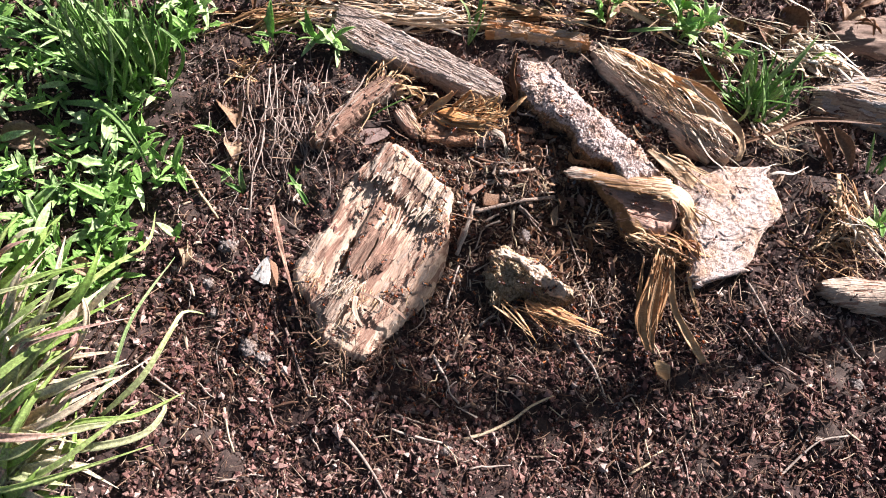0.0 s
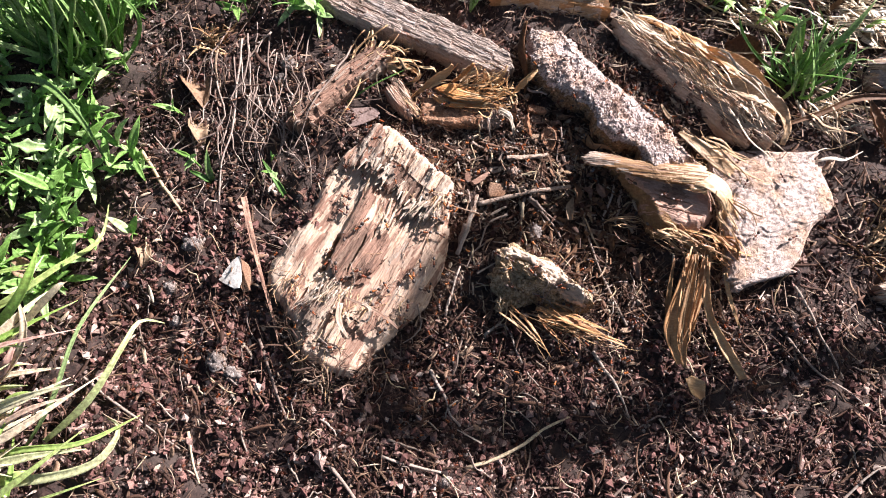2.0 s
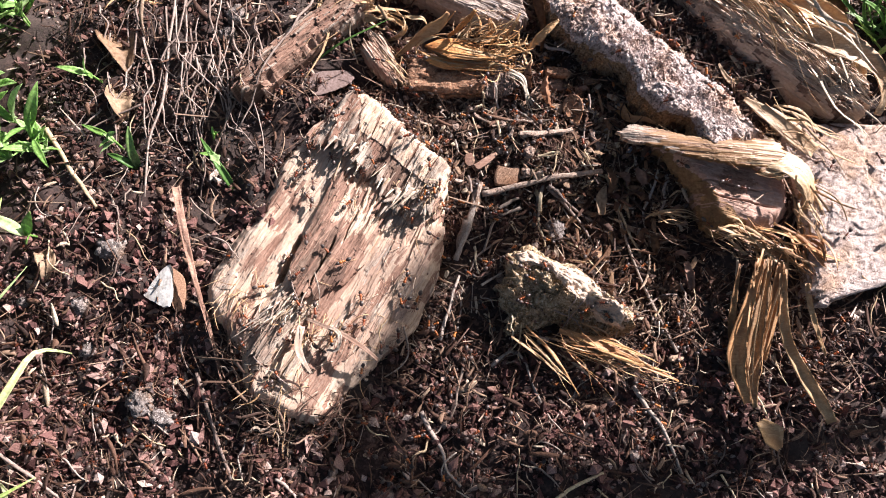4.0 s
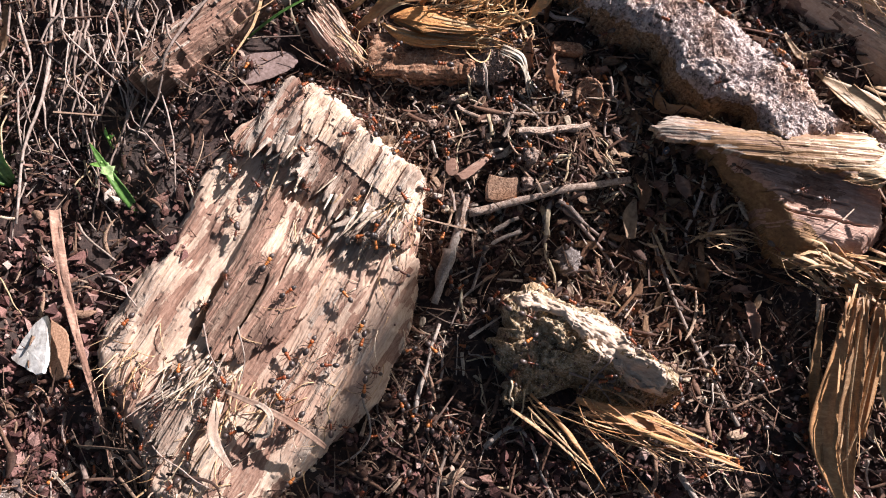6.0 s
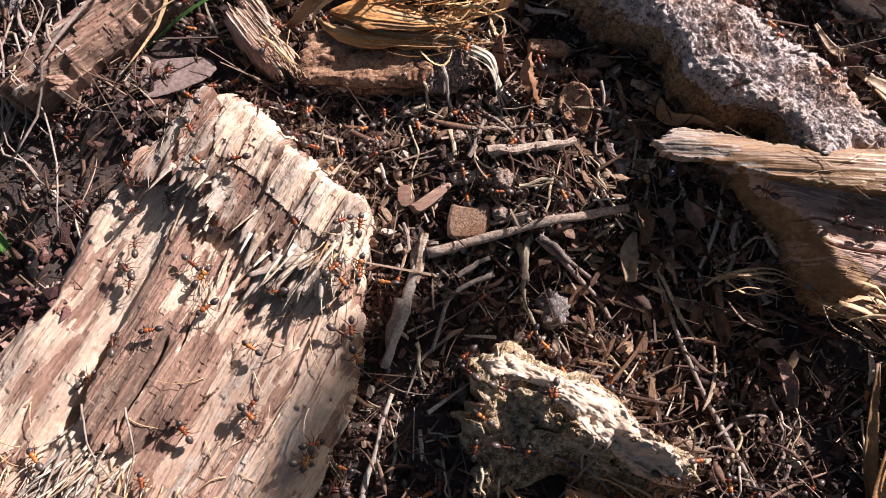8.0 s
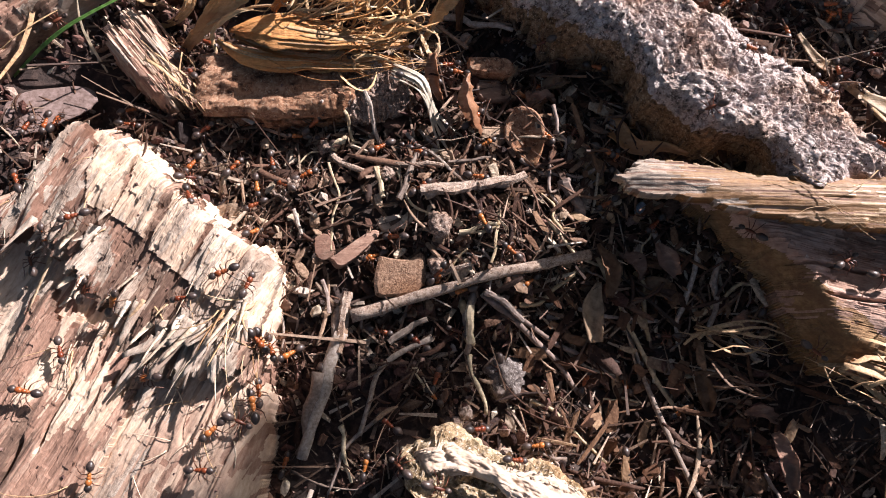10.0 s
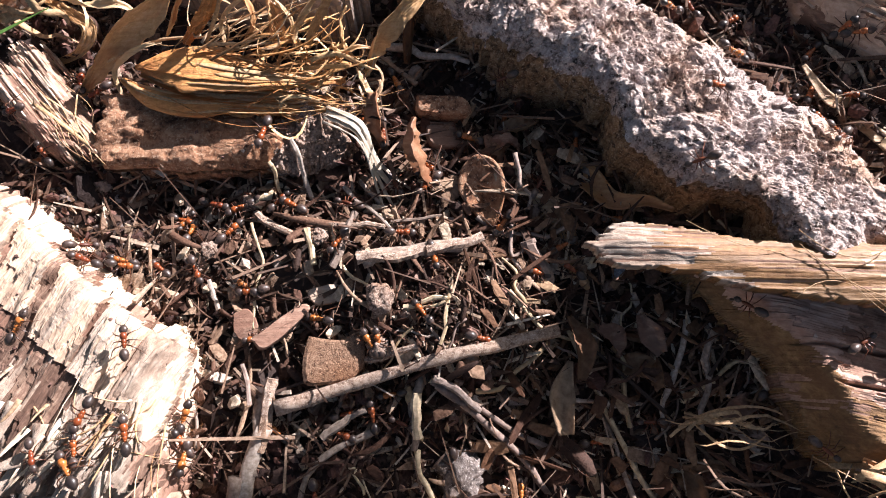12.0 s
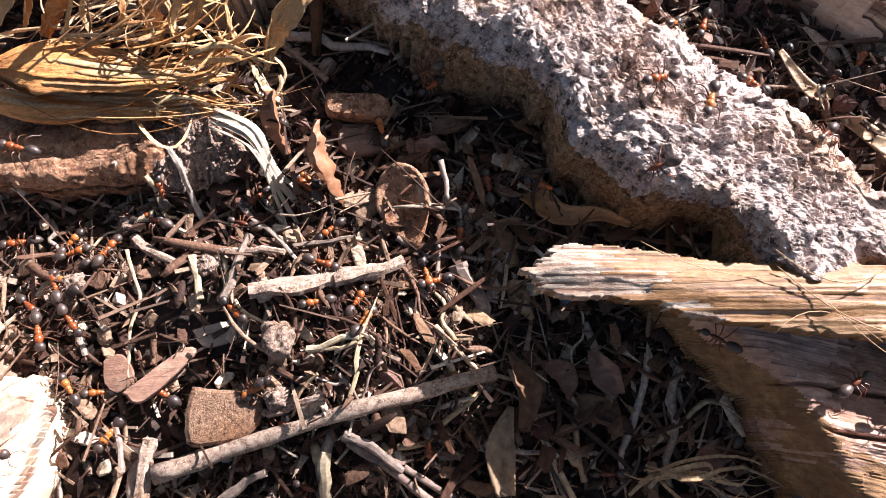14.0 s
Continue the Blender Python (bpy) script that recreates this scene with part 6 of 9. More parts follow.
ribbon_thing("bark_curl", "pale pointed strip of bark across the log", "bark", STRAW, [(0.1332, 0.0627, 0.024), (0.1431, 0.0542, 0.025), (0.1534, 0.0461, 0.023), (0.1625, 0.0395, 0.02)], [0.002, 0.007, 0.009, 0.006], (0.1, -0.2, 1), 0.0006, 0.2)
ribbon_thing("bark_curl", "thin pale sliver lying on the log's edge", "bark", STRAW, [(0.1332, 0.0737, 0.014), (0.1390, 0.0695, 0.014), (0.1455, 0.0626, 0.013)], [0.001, 0.003, 0.004], (0, -0.3, 1), 0.0004, 0.2)




# the golden curled bark over the offcut
def golden_curl():
    o = np.array((0.014, 0.085, 0.018))
    ob = thing("curled_bark", "orange-gold curled bark shreds with frayed edges", "bark", pose(*o))
    lines = [([(-0.0048, 0.0923, 0.017), (0.0026, 0.0914, 0.0195), (0.0098, 0.0892, 0.021), (0.0176, 0.0872, 0.021), (0.0251, 0.0862, 0.02), (0.0332, 0.0862, 0.018), (0.0364, 0.0863, 0.017)], [0.001, 0.0075, 0.0125, 0.0085, 0.0055, 0.003, 0.001], (0.45, 0.12, 1), -0.12),
             ([(-0.0076, 0.0901, 0.0165), (-0.0019, 0.0855, 0.0175), (0.0056, 0.0828, 0.018), (0.0141, 0.0821, 0.018), (0.0230, 0.0812, 0.017), (0.0341, 0.0805, 0.0165)], [0.001, 0.004, 0.0042, 0.003, 0.0022, 0.0008], (0.2, -0.25, 1), -0.2),
             ([(-0.0037, 0.0906, 0.017), (0.0051, 0.0859, 0.0185), (0.0130, 0.0838, 0.0185), (0.0232, 0.0832, 0.0175), (0.0336, 0.0826, 0.017)], [0.001, 0.003, 0.0035, 0.002, 0.0006], (0.3, -0.1, 1), 0.3),
             ([(-0.0201, 0.0892, 0.01), (-0.0118, 0.0928, 0.017), (-0.0050, 0.0961, 0.022), (0.0019, 0.0988, 0.026), (0.0055, 0.1016, 0.029)], [0.0008, 0.003, 0.005, 0.006, 0.002], (0.75, -0.25, 0.65), 0.4),
             ([(0.0059, 0.0956, 0.019), (0.0111, 0.0966, 0.025), (0.0150, 0.0986, 0.029), (0.0175, 0.1006, 0.032)], [0.002, 0.0035, 0.0035, 0.002], (0.8, -0.3, 0.6), -0.35),
             ([(0.0229, 0.0935, 0.019), (0.0240, 0.0954, 0.023), (0.0241, 0.0971, 0.026), (0.0237, 0.0994, 0.028)], [0.001, 0.0035, 0.003, 0.001], (0.8, -0.4, 0.6), 0.5),
             ([(0.0280, 0.0899, 0.018), (0.0313, 0.0935, 0.024), (0.0349, 0.0964, 0.029), (0.0366, 0.0999, 0.031)], [0.0012, 0.0018, 0.002, 0.001], (0.7, -0.2, 0.7), 0.3),
             ([(0.0405, 0.0884, 0.015), (0.0426, 0.0906, 0.02), (0.0447, 0.0923, 0.023), (0.0497, 0.0959, 0.026), (0.0545, 0.0997, 0.026)], [0.001, 0.0032, 0.0042, 0.0032, 0.001], (0.7, -0.2, 0.7), 0.5),
             ([(-0.0283, 0.1142, 0.012), (-0.0196, 0.1062, 0.016), (-0.0140, 0.1008, 0.018), (-0.0179, 0.0982, 0.014), (-0.0258, 0.0984, 0.01)], [0.001, 0.0025, 0.003, 0.002, 0.001], (0.5, -0.3, 0.8), 0.4)]
    for k, (pts, ws, up, cup) in enumerate(lines):
        sh, n = Shell(), 40
        w = np.interp(np.linspace(0, 1, n), np.linspace(0, 1, len(ws)), ws) * (1 + 0.08 * fbm(np.arange(n) * 0.45, k, 0, k, 3))
        sh.ribbon(along(pts, n) - o, w * (1.12 if k < 3 else 1.0), up, 0.0003, cup, 26, 0.00008 if k < 3 else 0.00035, k + 3, 16.0)
        part("curl", sh.mesh("curl", CURLGOLD if k in (0, 1, 2, 4) else CURLTAN), ob)
        if k > 2:
            continue
        mid = along(pts, n) - o
        across = np.cross(np.gradient(mid, axis=0), up)
        across /= np.linalg.norm(across, axis=1)[:, None]
        for j in range(9 if k == 0 else 6):
            s, a, b = RNG.uniform(-0.52, 0.52), RNG.uniform(0, 0.5), RNG.uniform(0.65, 1.1)
            at = np.linspace(a, b, 16)
            c = np.stack([np.interp(at, np.linspace(0, 1, n), mid[:, q]) for q in range(3)], 1)
            c += np.stack([np.interp(at, np.linspace(0, 1, n), across[:, q] * w) for q in range(3)], 1) * s
            c[:, 2] += 0.0002 + cup * np.interp(at, np.linspace(0, 1, n), w) * (4 * s * s - 0.4) + 0.0005 * RNG.random() * np.linspace(0, 1, 16) + np.maximum(0, at - 0.8) * RNG.normal(0, 0.006)
            c[:, 1] += np.maximum(0, at - 0.75) * RNG.normal(0, 0.01)
            sh = Shell()
            sh.ribbon(c, RNG.uniform(0.0003, 0.0012) * np.interp(np.linspace(0, 1, 16), [0, 0.1, 0.8, 1], [0.2, 1, 0.7, 0.15]), up, 0.00015, 0.2, 2)
            part("fibre_strip", sh.mesh("fibre_strip", FIBRE if j % 3 == 0 else CURLTAN if j % 3 == 1 else CURLGOLD), ob)
    for k, pts in enumerate([[(0.0166, 0.0939, 0.018), (0.0197, 0.0965, 0.023), (0.0193, 0.0990, 0.027), (0.0174, 0.1014, 0.029)],
                             [(0.0233, 0.0934, 0.018), (0.0270, 0.0959, 0.022), (0.0254, 0.0978, 0.026), (0.0209, 0.0996, 0.028)],
                             [(0.0293, 0.0898, 0.018), (0.0275, 0.0929, 0.023), (0.0307, 0.0959, 0.027), (0.0343, 0.0986, 0.029)],
                             [(0.0403, 0.0883, 0.016), (0.0372, 0.0905, 0.021), (0.0367, 0.0939, 0.025), (0.0383, 0.0961, 0.027)],
                             [(0.0326, 0.0881, 0.018), (0.0352, 0.0906, 0.021), (0.0382, 0.0921, 0.023)],
                             [(0.0143, 0.0927, 0.019), (0.0139, 0.0955, 0.024), (0.0168, 0.0977, 0.027), (0.0225, 0.0995, 0.029)],
                             [(0.0286, 0.0892, 0.018), (0.0337, 0.0895, 0.02), (0.0392, 0.0911, 0.021), (0.0435, 0.0912, 0.019)],
                             [(0.0426, 0.0827, 0.014), (0.0403, 0.0843, 0.017), (0.0389, 0.0872, 0.02)],
                             [(-0.0039, 0.1024, 0.018), (-0.0061, 0.1030, 0.022), (-0.0120, 0.1034, 0.022), (-0.0207, 0.1085, 0.018)],
                             [(0.0012, 0.0988, 0.017), (0.0054, 0.1007, 0.024), (0.0088, 0.1028, 0.028)],
                             [(-0.0083, 0.0874, 0.014), (-0.0086, 0.0913, 0.018), (-0.0033, 0.0936, 0.021), (0.0018, 0.0947, 0.021)],
                             [(-0.0182, 0.1107, 0.018), (-0.0137, 0.1026, 0.02), (-0.0156, 0.0985, 0.017)]]):
        sh = Shell()
        w = RNG.uniform(0.0008, 0.0020) * np.interp(np.linspace(0, 1, 26), [0, 0.3, 0.7, 1], [0.5, 1, 0.9, 0.15])
        sh.ribbon(along(pts, 26) - o, w, (0.8, -0.2, 0.5), 0.0002, 0.4, 4, 0.0002, k + 60, 3.0)
        part("ribbon", sh.mesh("ribbon", PALESTRAP if k % 3 else CURLTAN), ob)
    for n, p, q, sa, sb, r, mat in [(22, (0.0230, 0.0868, 0.0205), (0.0422, 0.0885, 0.020), (0.005, 0.003, 0.001), (0.002, 0.003, 0.002), 0.00022, FRAY), (24, (0.0235, 0.0894, 0.0205), (0.0385, 0.0950, 0.026), (0.007, 0.002, 0.001), (0.004, 0.004, 0.003), 0.00018, FRAY), (26, (0.0100, 0.0930, 0.0205), (0.0260, 0.0985, 0.026), (0.006, 0.002, 0.001), (0.006, 0.003, 0.003), 0.00015, FIBRE),
                                   (26, (0.0160, 0.0811, 0.017), (0.0440, 0.0812, 0.0165), (0.008, 0.002, 0.001), (0.004, 0.0015, 0.001), 0.00018, FRAY), (6, (0.0142, 0.0934, 0.019), (0.0297, 0.0960, 0.028), 0.004, 0.005, 0.00016, FIBRE), (7, (0.0406, 0.0875, 0.018), (0.0387, 0.0780, 0.012), 0.002, 0.003, 0.0002, SPLINTER)]:
        sh = Shell()
        strands(sh, n, np.array(p) - o, np.array(q) - o, sa, sb, r, 0, 0.003)
        part("frayed_edge", sh.mesh("frayed_edge", mat), ob)


golden_curl()


ribbon_thing("split_stalk", "flat frayed split stalk leaning along the slab", "stalk", BROWNWOOD, [(-0.1123, 0.0268, 0.014), (-0.1070, 0.0090, 0.016), (-0.1010, -0.0141, 0.013), (-0.0940, -0.0360, 0.009), (-0.0890, -0.0560, 0.006)], [0.0034, 0.0032, 0.0022, 0.0016, 0.0008], (0.5, -0.2, 1), 0.0007, 0.25, 30, 0.0009, 17)


def white_ribbon():
    o = np.array((0.0402, 0.0716, 0.012))
    ob = thing("fibre_ribbon", "bleached white ribbon of stripped fibres hanging into the nest", "bark", pose(*o))
    for k, (dx, ws) in enumerate([(0, [0.0012, 0.0019, 0.0013, 0.0004]), (0.0011, [0.0006, 0.0012, 0.0008, 0.0003]), (-0.0010, [0.0005, 0.0011, 0.0009, 0.0003]), (-0.002, [0.0003, 0.0006, 0.0006, 0.0002])]):
        sh, n = Shell(), 20
        pts = np.array([(0.0324, 0.0791, 0.018), (0.0390, 0.0750, 0.018), (0.0413, 0.0691, 0.013), (0.0479, 0.0614, 0.007)]) + np.array((dx * 0.3, dx, 0))
        pts[-1] += (dx * 2, dx * 1.5, 0)
        sh.ribbon(along(pts, n) - o, np.interp(np.linspace(0, 1, n), np.linspace(0, 1, 4), ws), (0.5, 0.1, 1), 0.0003, 0.3, 4, 0.0002, k)
        part("fibre", sh.mesh("fibre", WHITERIB), ob)


white_ribbon()
ribbon_thing("curled_leaf", "brown curled dry leaf standing in the nest", "leaf", REDLEAF, [(0.0492, 0.0759, 0.02), (0.0494, 0.0701, 0.016), (0.0512, 0.0661, 0.012), (0.0537, 0.0629, 0.007)], [0.001, 0.006, 0.003, 0.0015], (-0.9, 0.1, 0.5), 0.0003, 0.5, 26, 0.0006, 5)
ribbon_thing("curled_leaf", "brown curled dry leaf standing in the nest", "leaf", REDLEAF, [(0.0419, 0.0828, 0.018), (0.0418, 0.0778, 0.016), (0.0431, 0.0739, 0.012)], [0.002, 0.004, 0.001], (-0.6, 0, 0.8), 0.0003, 0.4, 20, 0.0005, 6)
ribbon_thing("dry_leaf", "thin golden dry leaf beside the bark log", "leaf", GOLDFIBRE, [(0.0776, 0.0688, 0.008), (0.0823, 0.0655, 0.01), (0.0869, 0.0602, 0.01), (0.0933, 0.0588, 0.012), (0.0978, 0.0561, 0.013)], [0.003, 0.0055, 0.004, 0.0025, 0.001], (0.1, -0.3, 1), 0.0004, 0.4, 26, 0.0005, 7)
ribbon_thing("seed_case", "striped tan seed case in the shaded litter", "seed", STRAW, [(0.0682, 0.0628, 0.007), (0.0733, 0.0611, 0.009), (0.0768, 0.0576, 0.008), (0.0791, 0.0530, 0.006)], [0.003, 0.0055, 0.006, 0.003], (0, 0, 1), 0.001, -0.35, 20, 0.0003, 8)
ribbon_thing("seed_case", "short tan husk in the shaded litter", "seed", STRAW, [(0.0782, 0.0503, 0.006), (0.0795, 0.0471, 0.006), (0.0813, 0.0438, 0.005)], [0.002, 0.0035, 0.001], (0, 0, 1), 0.0008, -0.3, 14, 0.0002, 9)
ribbon_thing("dry_leaf", "narrow brown dead leaf in the shaded litter", "leaf", DRYLEAF, [(0.0765, 0.0384, 0.006), (0.0789, 0.0323, 0.006), (0.0772, 0.0262, 0.006)], [0.001, 0.0045, 0.002], (0.2, 0, 1), 0.0003, 0.35, 18, 0.0004, 10)
ribbon_thing("dry_leaf", "narrow brown dead leaf in the shaded litter", "leaf", DRYLEAF, [(0.0760, 0.0299, 0.005), (0.0734, 0.0240, 0.006), (0.0734, 0.0164, 0.005)], [0.001, 0.005, 0.003], (-0.1, 0, 1), 0.0003, 0.35, 18, 0.0004, 11)
ribbon_thing("dry_leaf", "small reddish dead leaf in the shaded litter", "leaf", REDWOOD, [(0.0897, 0.0375, 0.007), (0.0908, 0.0341, 0.008), (0.0933, 0.0300, 0.006)], [0.001, 0.005, 0.002], (-0.2, 0, 1), 0.0003, 0.35, 18, 0.0004, 12)
ribbon_thing("dry_leaf", "crimson scrap of dead leaf in the shaded litter", "leaf", REDWOOD, [(0.1083, -0.0050, 0.006), (0.1088, -0.0098, 0.008), (0.1106, -0.0169, 0.004)], [0.002, 0.004, 0.002], (-0.2, 0, 1), 0.0003, 0.35, 14, 0.0006, 13)


def seed_disc():
    """A round brown winged seed: a rimmed disc narrowing to a stalk."""
    bm = bmesh.new()
    rings = 7
    grid = []
    for r in range(rings + 1):
        row = []
        for k in range(28):
            a = 2 * math.pi * k / 28
            s = r / rings
            x, y = 0.0044 * s * math.cos(a), 0.0056 * s * math.sin(a)
            if y < 0:
                x *= 1 - 0.55 * (-y / 0.0056) ** 1.5
                y *= 1.5
            z = 0.0009 * s**4 + 0.0004 * float(vnoise(x * 900, y * 900, 0, 3))
            row.append(bm.verts.new((x, y, z)))
        grid.append(row)
    for r in range(rings):
        for k in range(28):
            bm.faces.new((grid[r][k], grid[r + 1][k], grid[r + 1][(k + 1) % 28], grid[r][(k + 1) % 28]))
    bmesh.ops.remove_doubles(bm, verts=grid[0], dist=1e-7)
    bmesh.ops.solidify(bm, geom=bm.faces[:], thickness=0.0006)
    me = bpy.data.meshes.new("seed_disc")
    bm.to_mesh(me)
    bm.free()
    me.materials.append(REDCRUST)
    me.polygons.foreach_set("use_smooth", [True] * len(me.polygons))
    ob = new("seed_disc", me)
    ob.matrix_world = pose(*(0.0616, 0.0642, 0.0128), 8, -20, 8)
    tagged(ob, "round dark brown winged seed leaning in the litter", "seed")


seed_disc()


def chip(name, label, category, mat, corners, base, thick, seed, tilt=(0, 0, 0), inset=0.06):
    """A small flat chip with chamfered, uneven rim."""
    c = np.array(corners, float)[:, :2]
    o = c.mean(0)
    p = along(np.r_[c, c[:1]] - o, 40)[:-1]
    p *= 1 + 0.03 * vnoise(np.arange(39) * 0.9, seed, 0, seed)[:, None]
    bm = bmesh.new()
    levels = [(1 - inset, -thick / 2), (1, -thick / 4), (1, thick / 4), (1 - inset, thick / 2), (0.6, thick * 0.56), (0.25, thick * 0.58)]
    rows = [[bm.verts.new((x * s, y * s, z + 0.06 * thick * float(vnoise(x * 700, y * 700, s, seed)))) for x, y in p] for s, z in levels]
    for a, b in zip(rows, rows[1:]):
        for k in range(39):
            bm.faces.new((a[k], a[(k + 1) % 39], b[(k + 1) % 39], b[k]))
    bm.faces.new(rows[-1])
    bm.faces.new(rows[0][::-1])
    bmesh.ops.recalc_face_normals(bm, faces=bm.faces[:])
    me = bpy.data.meshes.new(name)
    bm.to_mesh(me)
    bm.free()
    me.materials.append(mat)
    ob = new(name, me)
    ob.matrix_world = pose(o[0], o[1], base, *tilt)
    return tagged(ob, label, category)


chip("bark_chip", "square brown grainy chip lying by the twig", "bark", CHIPPIT, [(0.0272, 0.0372), (0.0330, 0.0364), (0.0366, 0.0378), (0.0371, 0.0322), (0.0345, 0.0292), (0.0266, 0.0285), (0.0259, 0.0330)], 0.0100, 0.0018, 3, (12, 9, 0), 0.12)
chip("bark_chip", "small yellowish wood chip in the nest", "bark", PALEWOOD, [(0.0265, 0.0463, 0.007), (0.0322, 0.0474, 0.007), (0.0340, 0.0448, 0.007), (0.0286, 0.0434, 0.007)], 0.009, 0.0012, 4, (5, 10, 0))
chip("leaf_scrap", "flat reddish brown leaf scrap in the nest", "leaf", REDWOOD, [(0.0123, 0.0431, 0.007), (0.0162, 0.0445, 0.007), (0.0169, 0.0382, 0.007), (0.0133, 0.0381, 0.007)], 0.008, 0.0006, 5, (10, -12, 0))
chip("bark_chip", "tawny bark chip in the nest", "bark", DARKWOOD, [(0.0160, 0.0382, 0.007), (0.0239, 0.0424, 0.007), (0.0252, 0.0405, 0.007), (0.0182, 0.0358, 0.007)], 0.008, 0.0016, 6, (6, 10, 0))
chip("white_flake", "bright white flake of wood standing on soil", "wood", WHITEFLAKE, [(-0.1251, -0.0195, 0.008), (-0.1131, -0.0066, 0.008), (-0.1123, -0.0247, 0.008)], 0.008, 0.0016, 7, (4, -14, 0), 0.03)
chip("leaf_scrap", "pinkish brown scrap beside the white flake", "leaf", BROWNCHIP, [(-0.1135, -0.0072, 0.008), (-0.1078, -0.0125, 0.008), (-0.1073, -0.0248, 0.008), (-0.1119, -0.0247, 0.008)], 0.006, 0.001, 8, (0, 10, 0))
chip("leaf_scrap", "flat pinkish dead leaf under the slab's tip", "leaf", DULLPINK, [(-0.0572, 0.0774, 0.01), (-0.0536, 0.0818, 0.01), (-0.0399, 0.0835, 0.01), (-0.0381, 0.0772, 0.01), (-0.0537, 0.0696, 0.01)], 0.012, 0.0006, 9, (-8, 6, 0))
chip("bark_chip", "flat pale bark flake on dark soil", "bark", PALEWOOD, [(0.2012, -0.0320, 0.003), (0.2112, -0.0312, 0.003), (0.2115, -0.0412, 0.003), (0.2018, -0.0430, 0.003)], 0.003, 0.002, 14, (6, 0, 0))


chip("bark_chip", "reddish brown block of rotten bark between log and curled bark", "bark", REDCRUST, [(0.0501, 0.0838), (0.0596, 0.0829), (0.0598, 0.0790), (0.0504, 0.0804)], 0.012, 0.004, 31, (3, 4, 0), 0.10)
chip("bark_chip", "flat brown bark chip leaning in the shaded litter", "bark", DARKWOOD, [(0.0515, 0.0790), (0.0577, 0.0790), (0.0597, 0.0740), (0.0522, 0.0736)], 0.0105, 0.0016, 32, (-10, 12, 0))
for pts, r, mat in [([(0.1044, 0.0251), (0.0981, 0.0207)], 0.0008, STRAWTWIG), ([(0.0692, 0.0532), (0.0716, 0.0480), (0.0736, 0.0438)], 0.0014, GREYTWIG), ([(0.0900, 0.0420), (0.0925, 0.0330)], 0.0007, TWIG), ([(0.0860, 0.0330), (0.0880, 0.0180)], 0.0006, STRAWTWIG), ([(0.1040, 0.0330), (0.1010, 0.0140)], 0.0008, TWIG)]:
    twig(drop_z([(*p, 0) for p in pts]), r, mat, label="short broken stick in the shaded litter", seed=int(pts[0][0] * 9000), taper=0.8, sides=7, smooth=False)
for k, (pts, w) in enumerate([([(0.0822, 0.0367), (0.0850, 0.0340), (0.0860, 0.0300)], 0.0045), ([(0.0857, 0.0290), (0.0900, 0.0280), (0.0937, 0.0264)], 0.0050), ([(0.1050, 0.0174), (0.1085, 0.0195), (0.1123, 0.0211)], 0.0045), ([(0.0672, 0.0781), (0.0710, 0.0770), (0.0747, 0.0790)], 0.0040), ([(0.0640, 0.0720), (0.0672, 0.0735), (0.0700, 0.0725)], 0.0032), ([(0.0950, 0.0090), (0.0975, 0.0050), (0.0985, 0.0000)], 0.0045), ([(0.1120, -0.0030), (0.1085, -0.0010), (0.1050, -0.0005)], 0.0036)]):
    z = float(ground_z(*pts[1]))
    ribbon_thing("dry_leaf", "crumpled brown dead leaf in the shaded litter", "leaf", DRYLEAF if k % 2 else REDWOOD, [(*p, z + h) for p, h in zip(pts, (0.003, 0.0055, 0.003))], [0.001, w, w * 0.8, 0.001], (0.3 * (-1) ** k, 0.2, 1), 0.0003, 0.4, 18, 0.0006, 40 + k)
fringe("straw_wisp", "wisp of golden dry grass lying in the shaded litter", [FIBRE, LITTER], [(14, (0.0950, 0.0165, 0.005), (0.1180, 0.0131, 0.006), (0.002, 0.0012, 0.0006), (0.003, 0.0012, 0.0006), 0.00020, -0.001), (8, (0.0985, 0.0085, 0.003), (0.1120, 0.0040, 0.004), 0.002, 0.002, 0.00016, -0.001)], "grass")


def woodlouse():
    """A small grey woodlouse: overlapping back plates and two feelers."""
    ob = thing("woodlouse", "small blue-grey woodlouse with banded back in the litter", "woodlouse", pose(0.0875, 0.0466, float(ground_z(0.0875, 0.0466)) + 0.0022, 0, 0, 50))
    for k in range(7):
        bm = bmesh.new()
        bmesh.ops.create_uvsphere(bm, u_segments=14, v_segments=8, radius=1)
        w = 0.0011 * math.sin(math.pi * (k + 1.2) / 9.2) ** 0.6
        for v in bm.verts:
            v.co = (v.co.x * 0.00034 + (k - 3) * 0.00047, v.co.y * w, v.co.z * w * 0.75)
        me = bpy.data.meshes.new("plate")
        bm.to_mesh(me)
        bm.free()
        me.materials.append(LOUSEGREY)
        me.polygons.foreach_set("use_smooth", [True] * len(me.polygons))
        part("plate", me, ob)


LOUSEGREY = island_mat("louse_grey", [(0.0, (0.16, 0.18, 0.22)), (1.0, (0.34, 0.37, 0.43))], 0.4, 2500, 0.0001, True, gloss=0.5)
woodlouse()


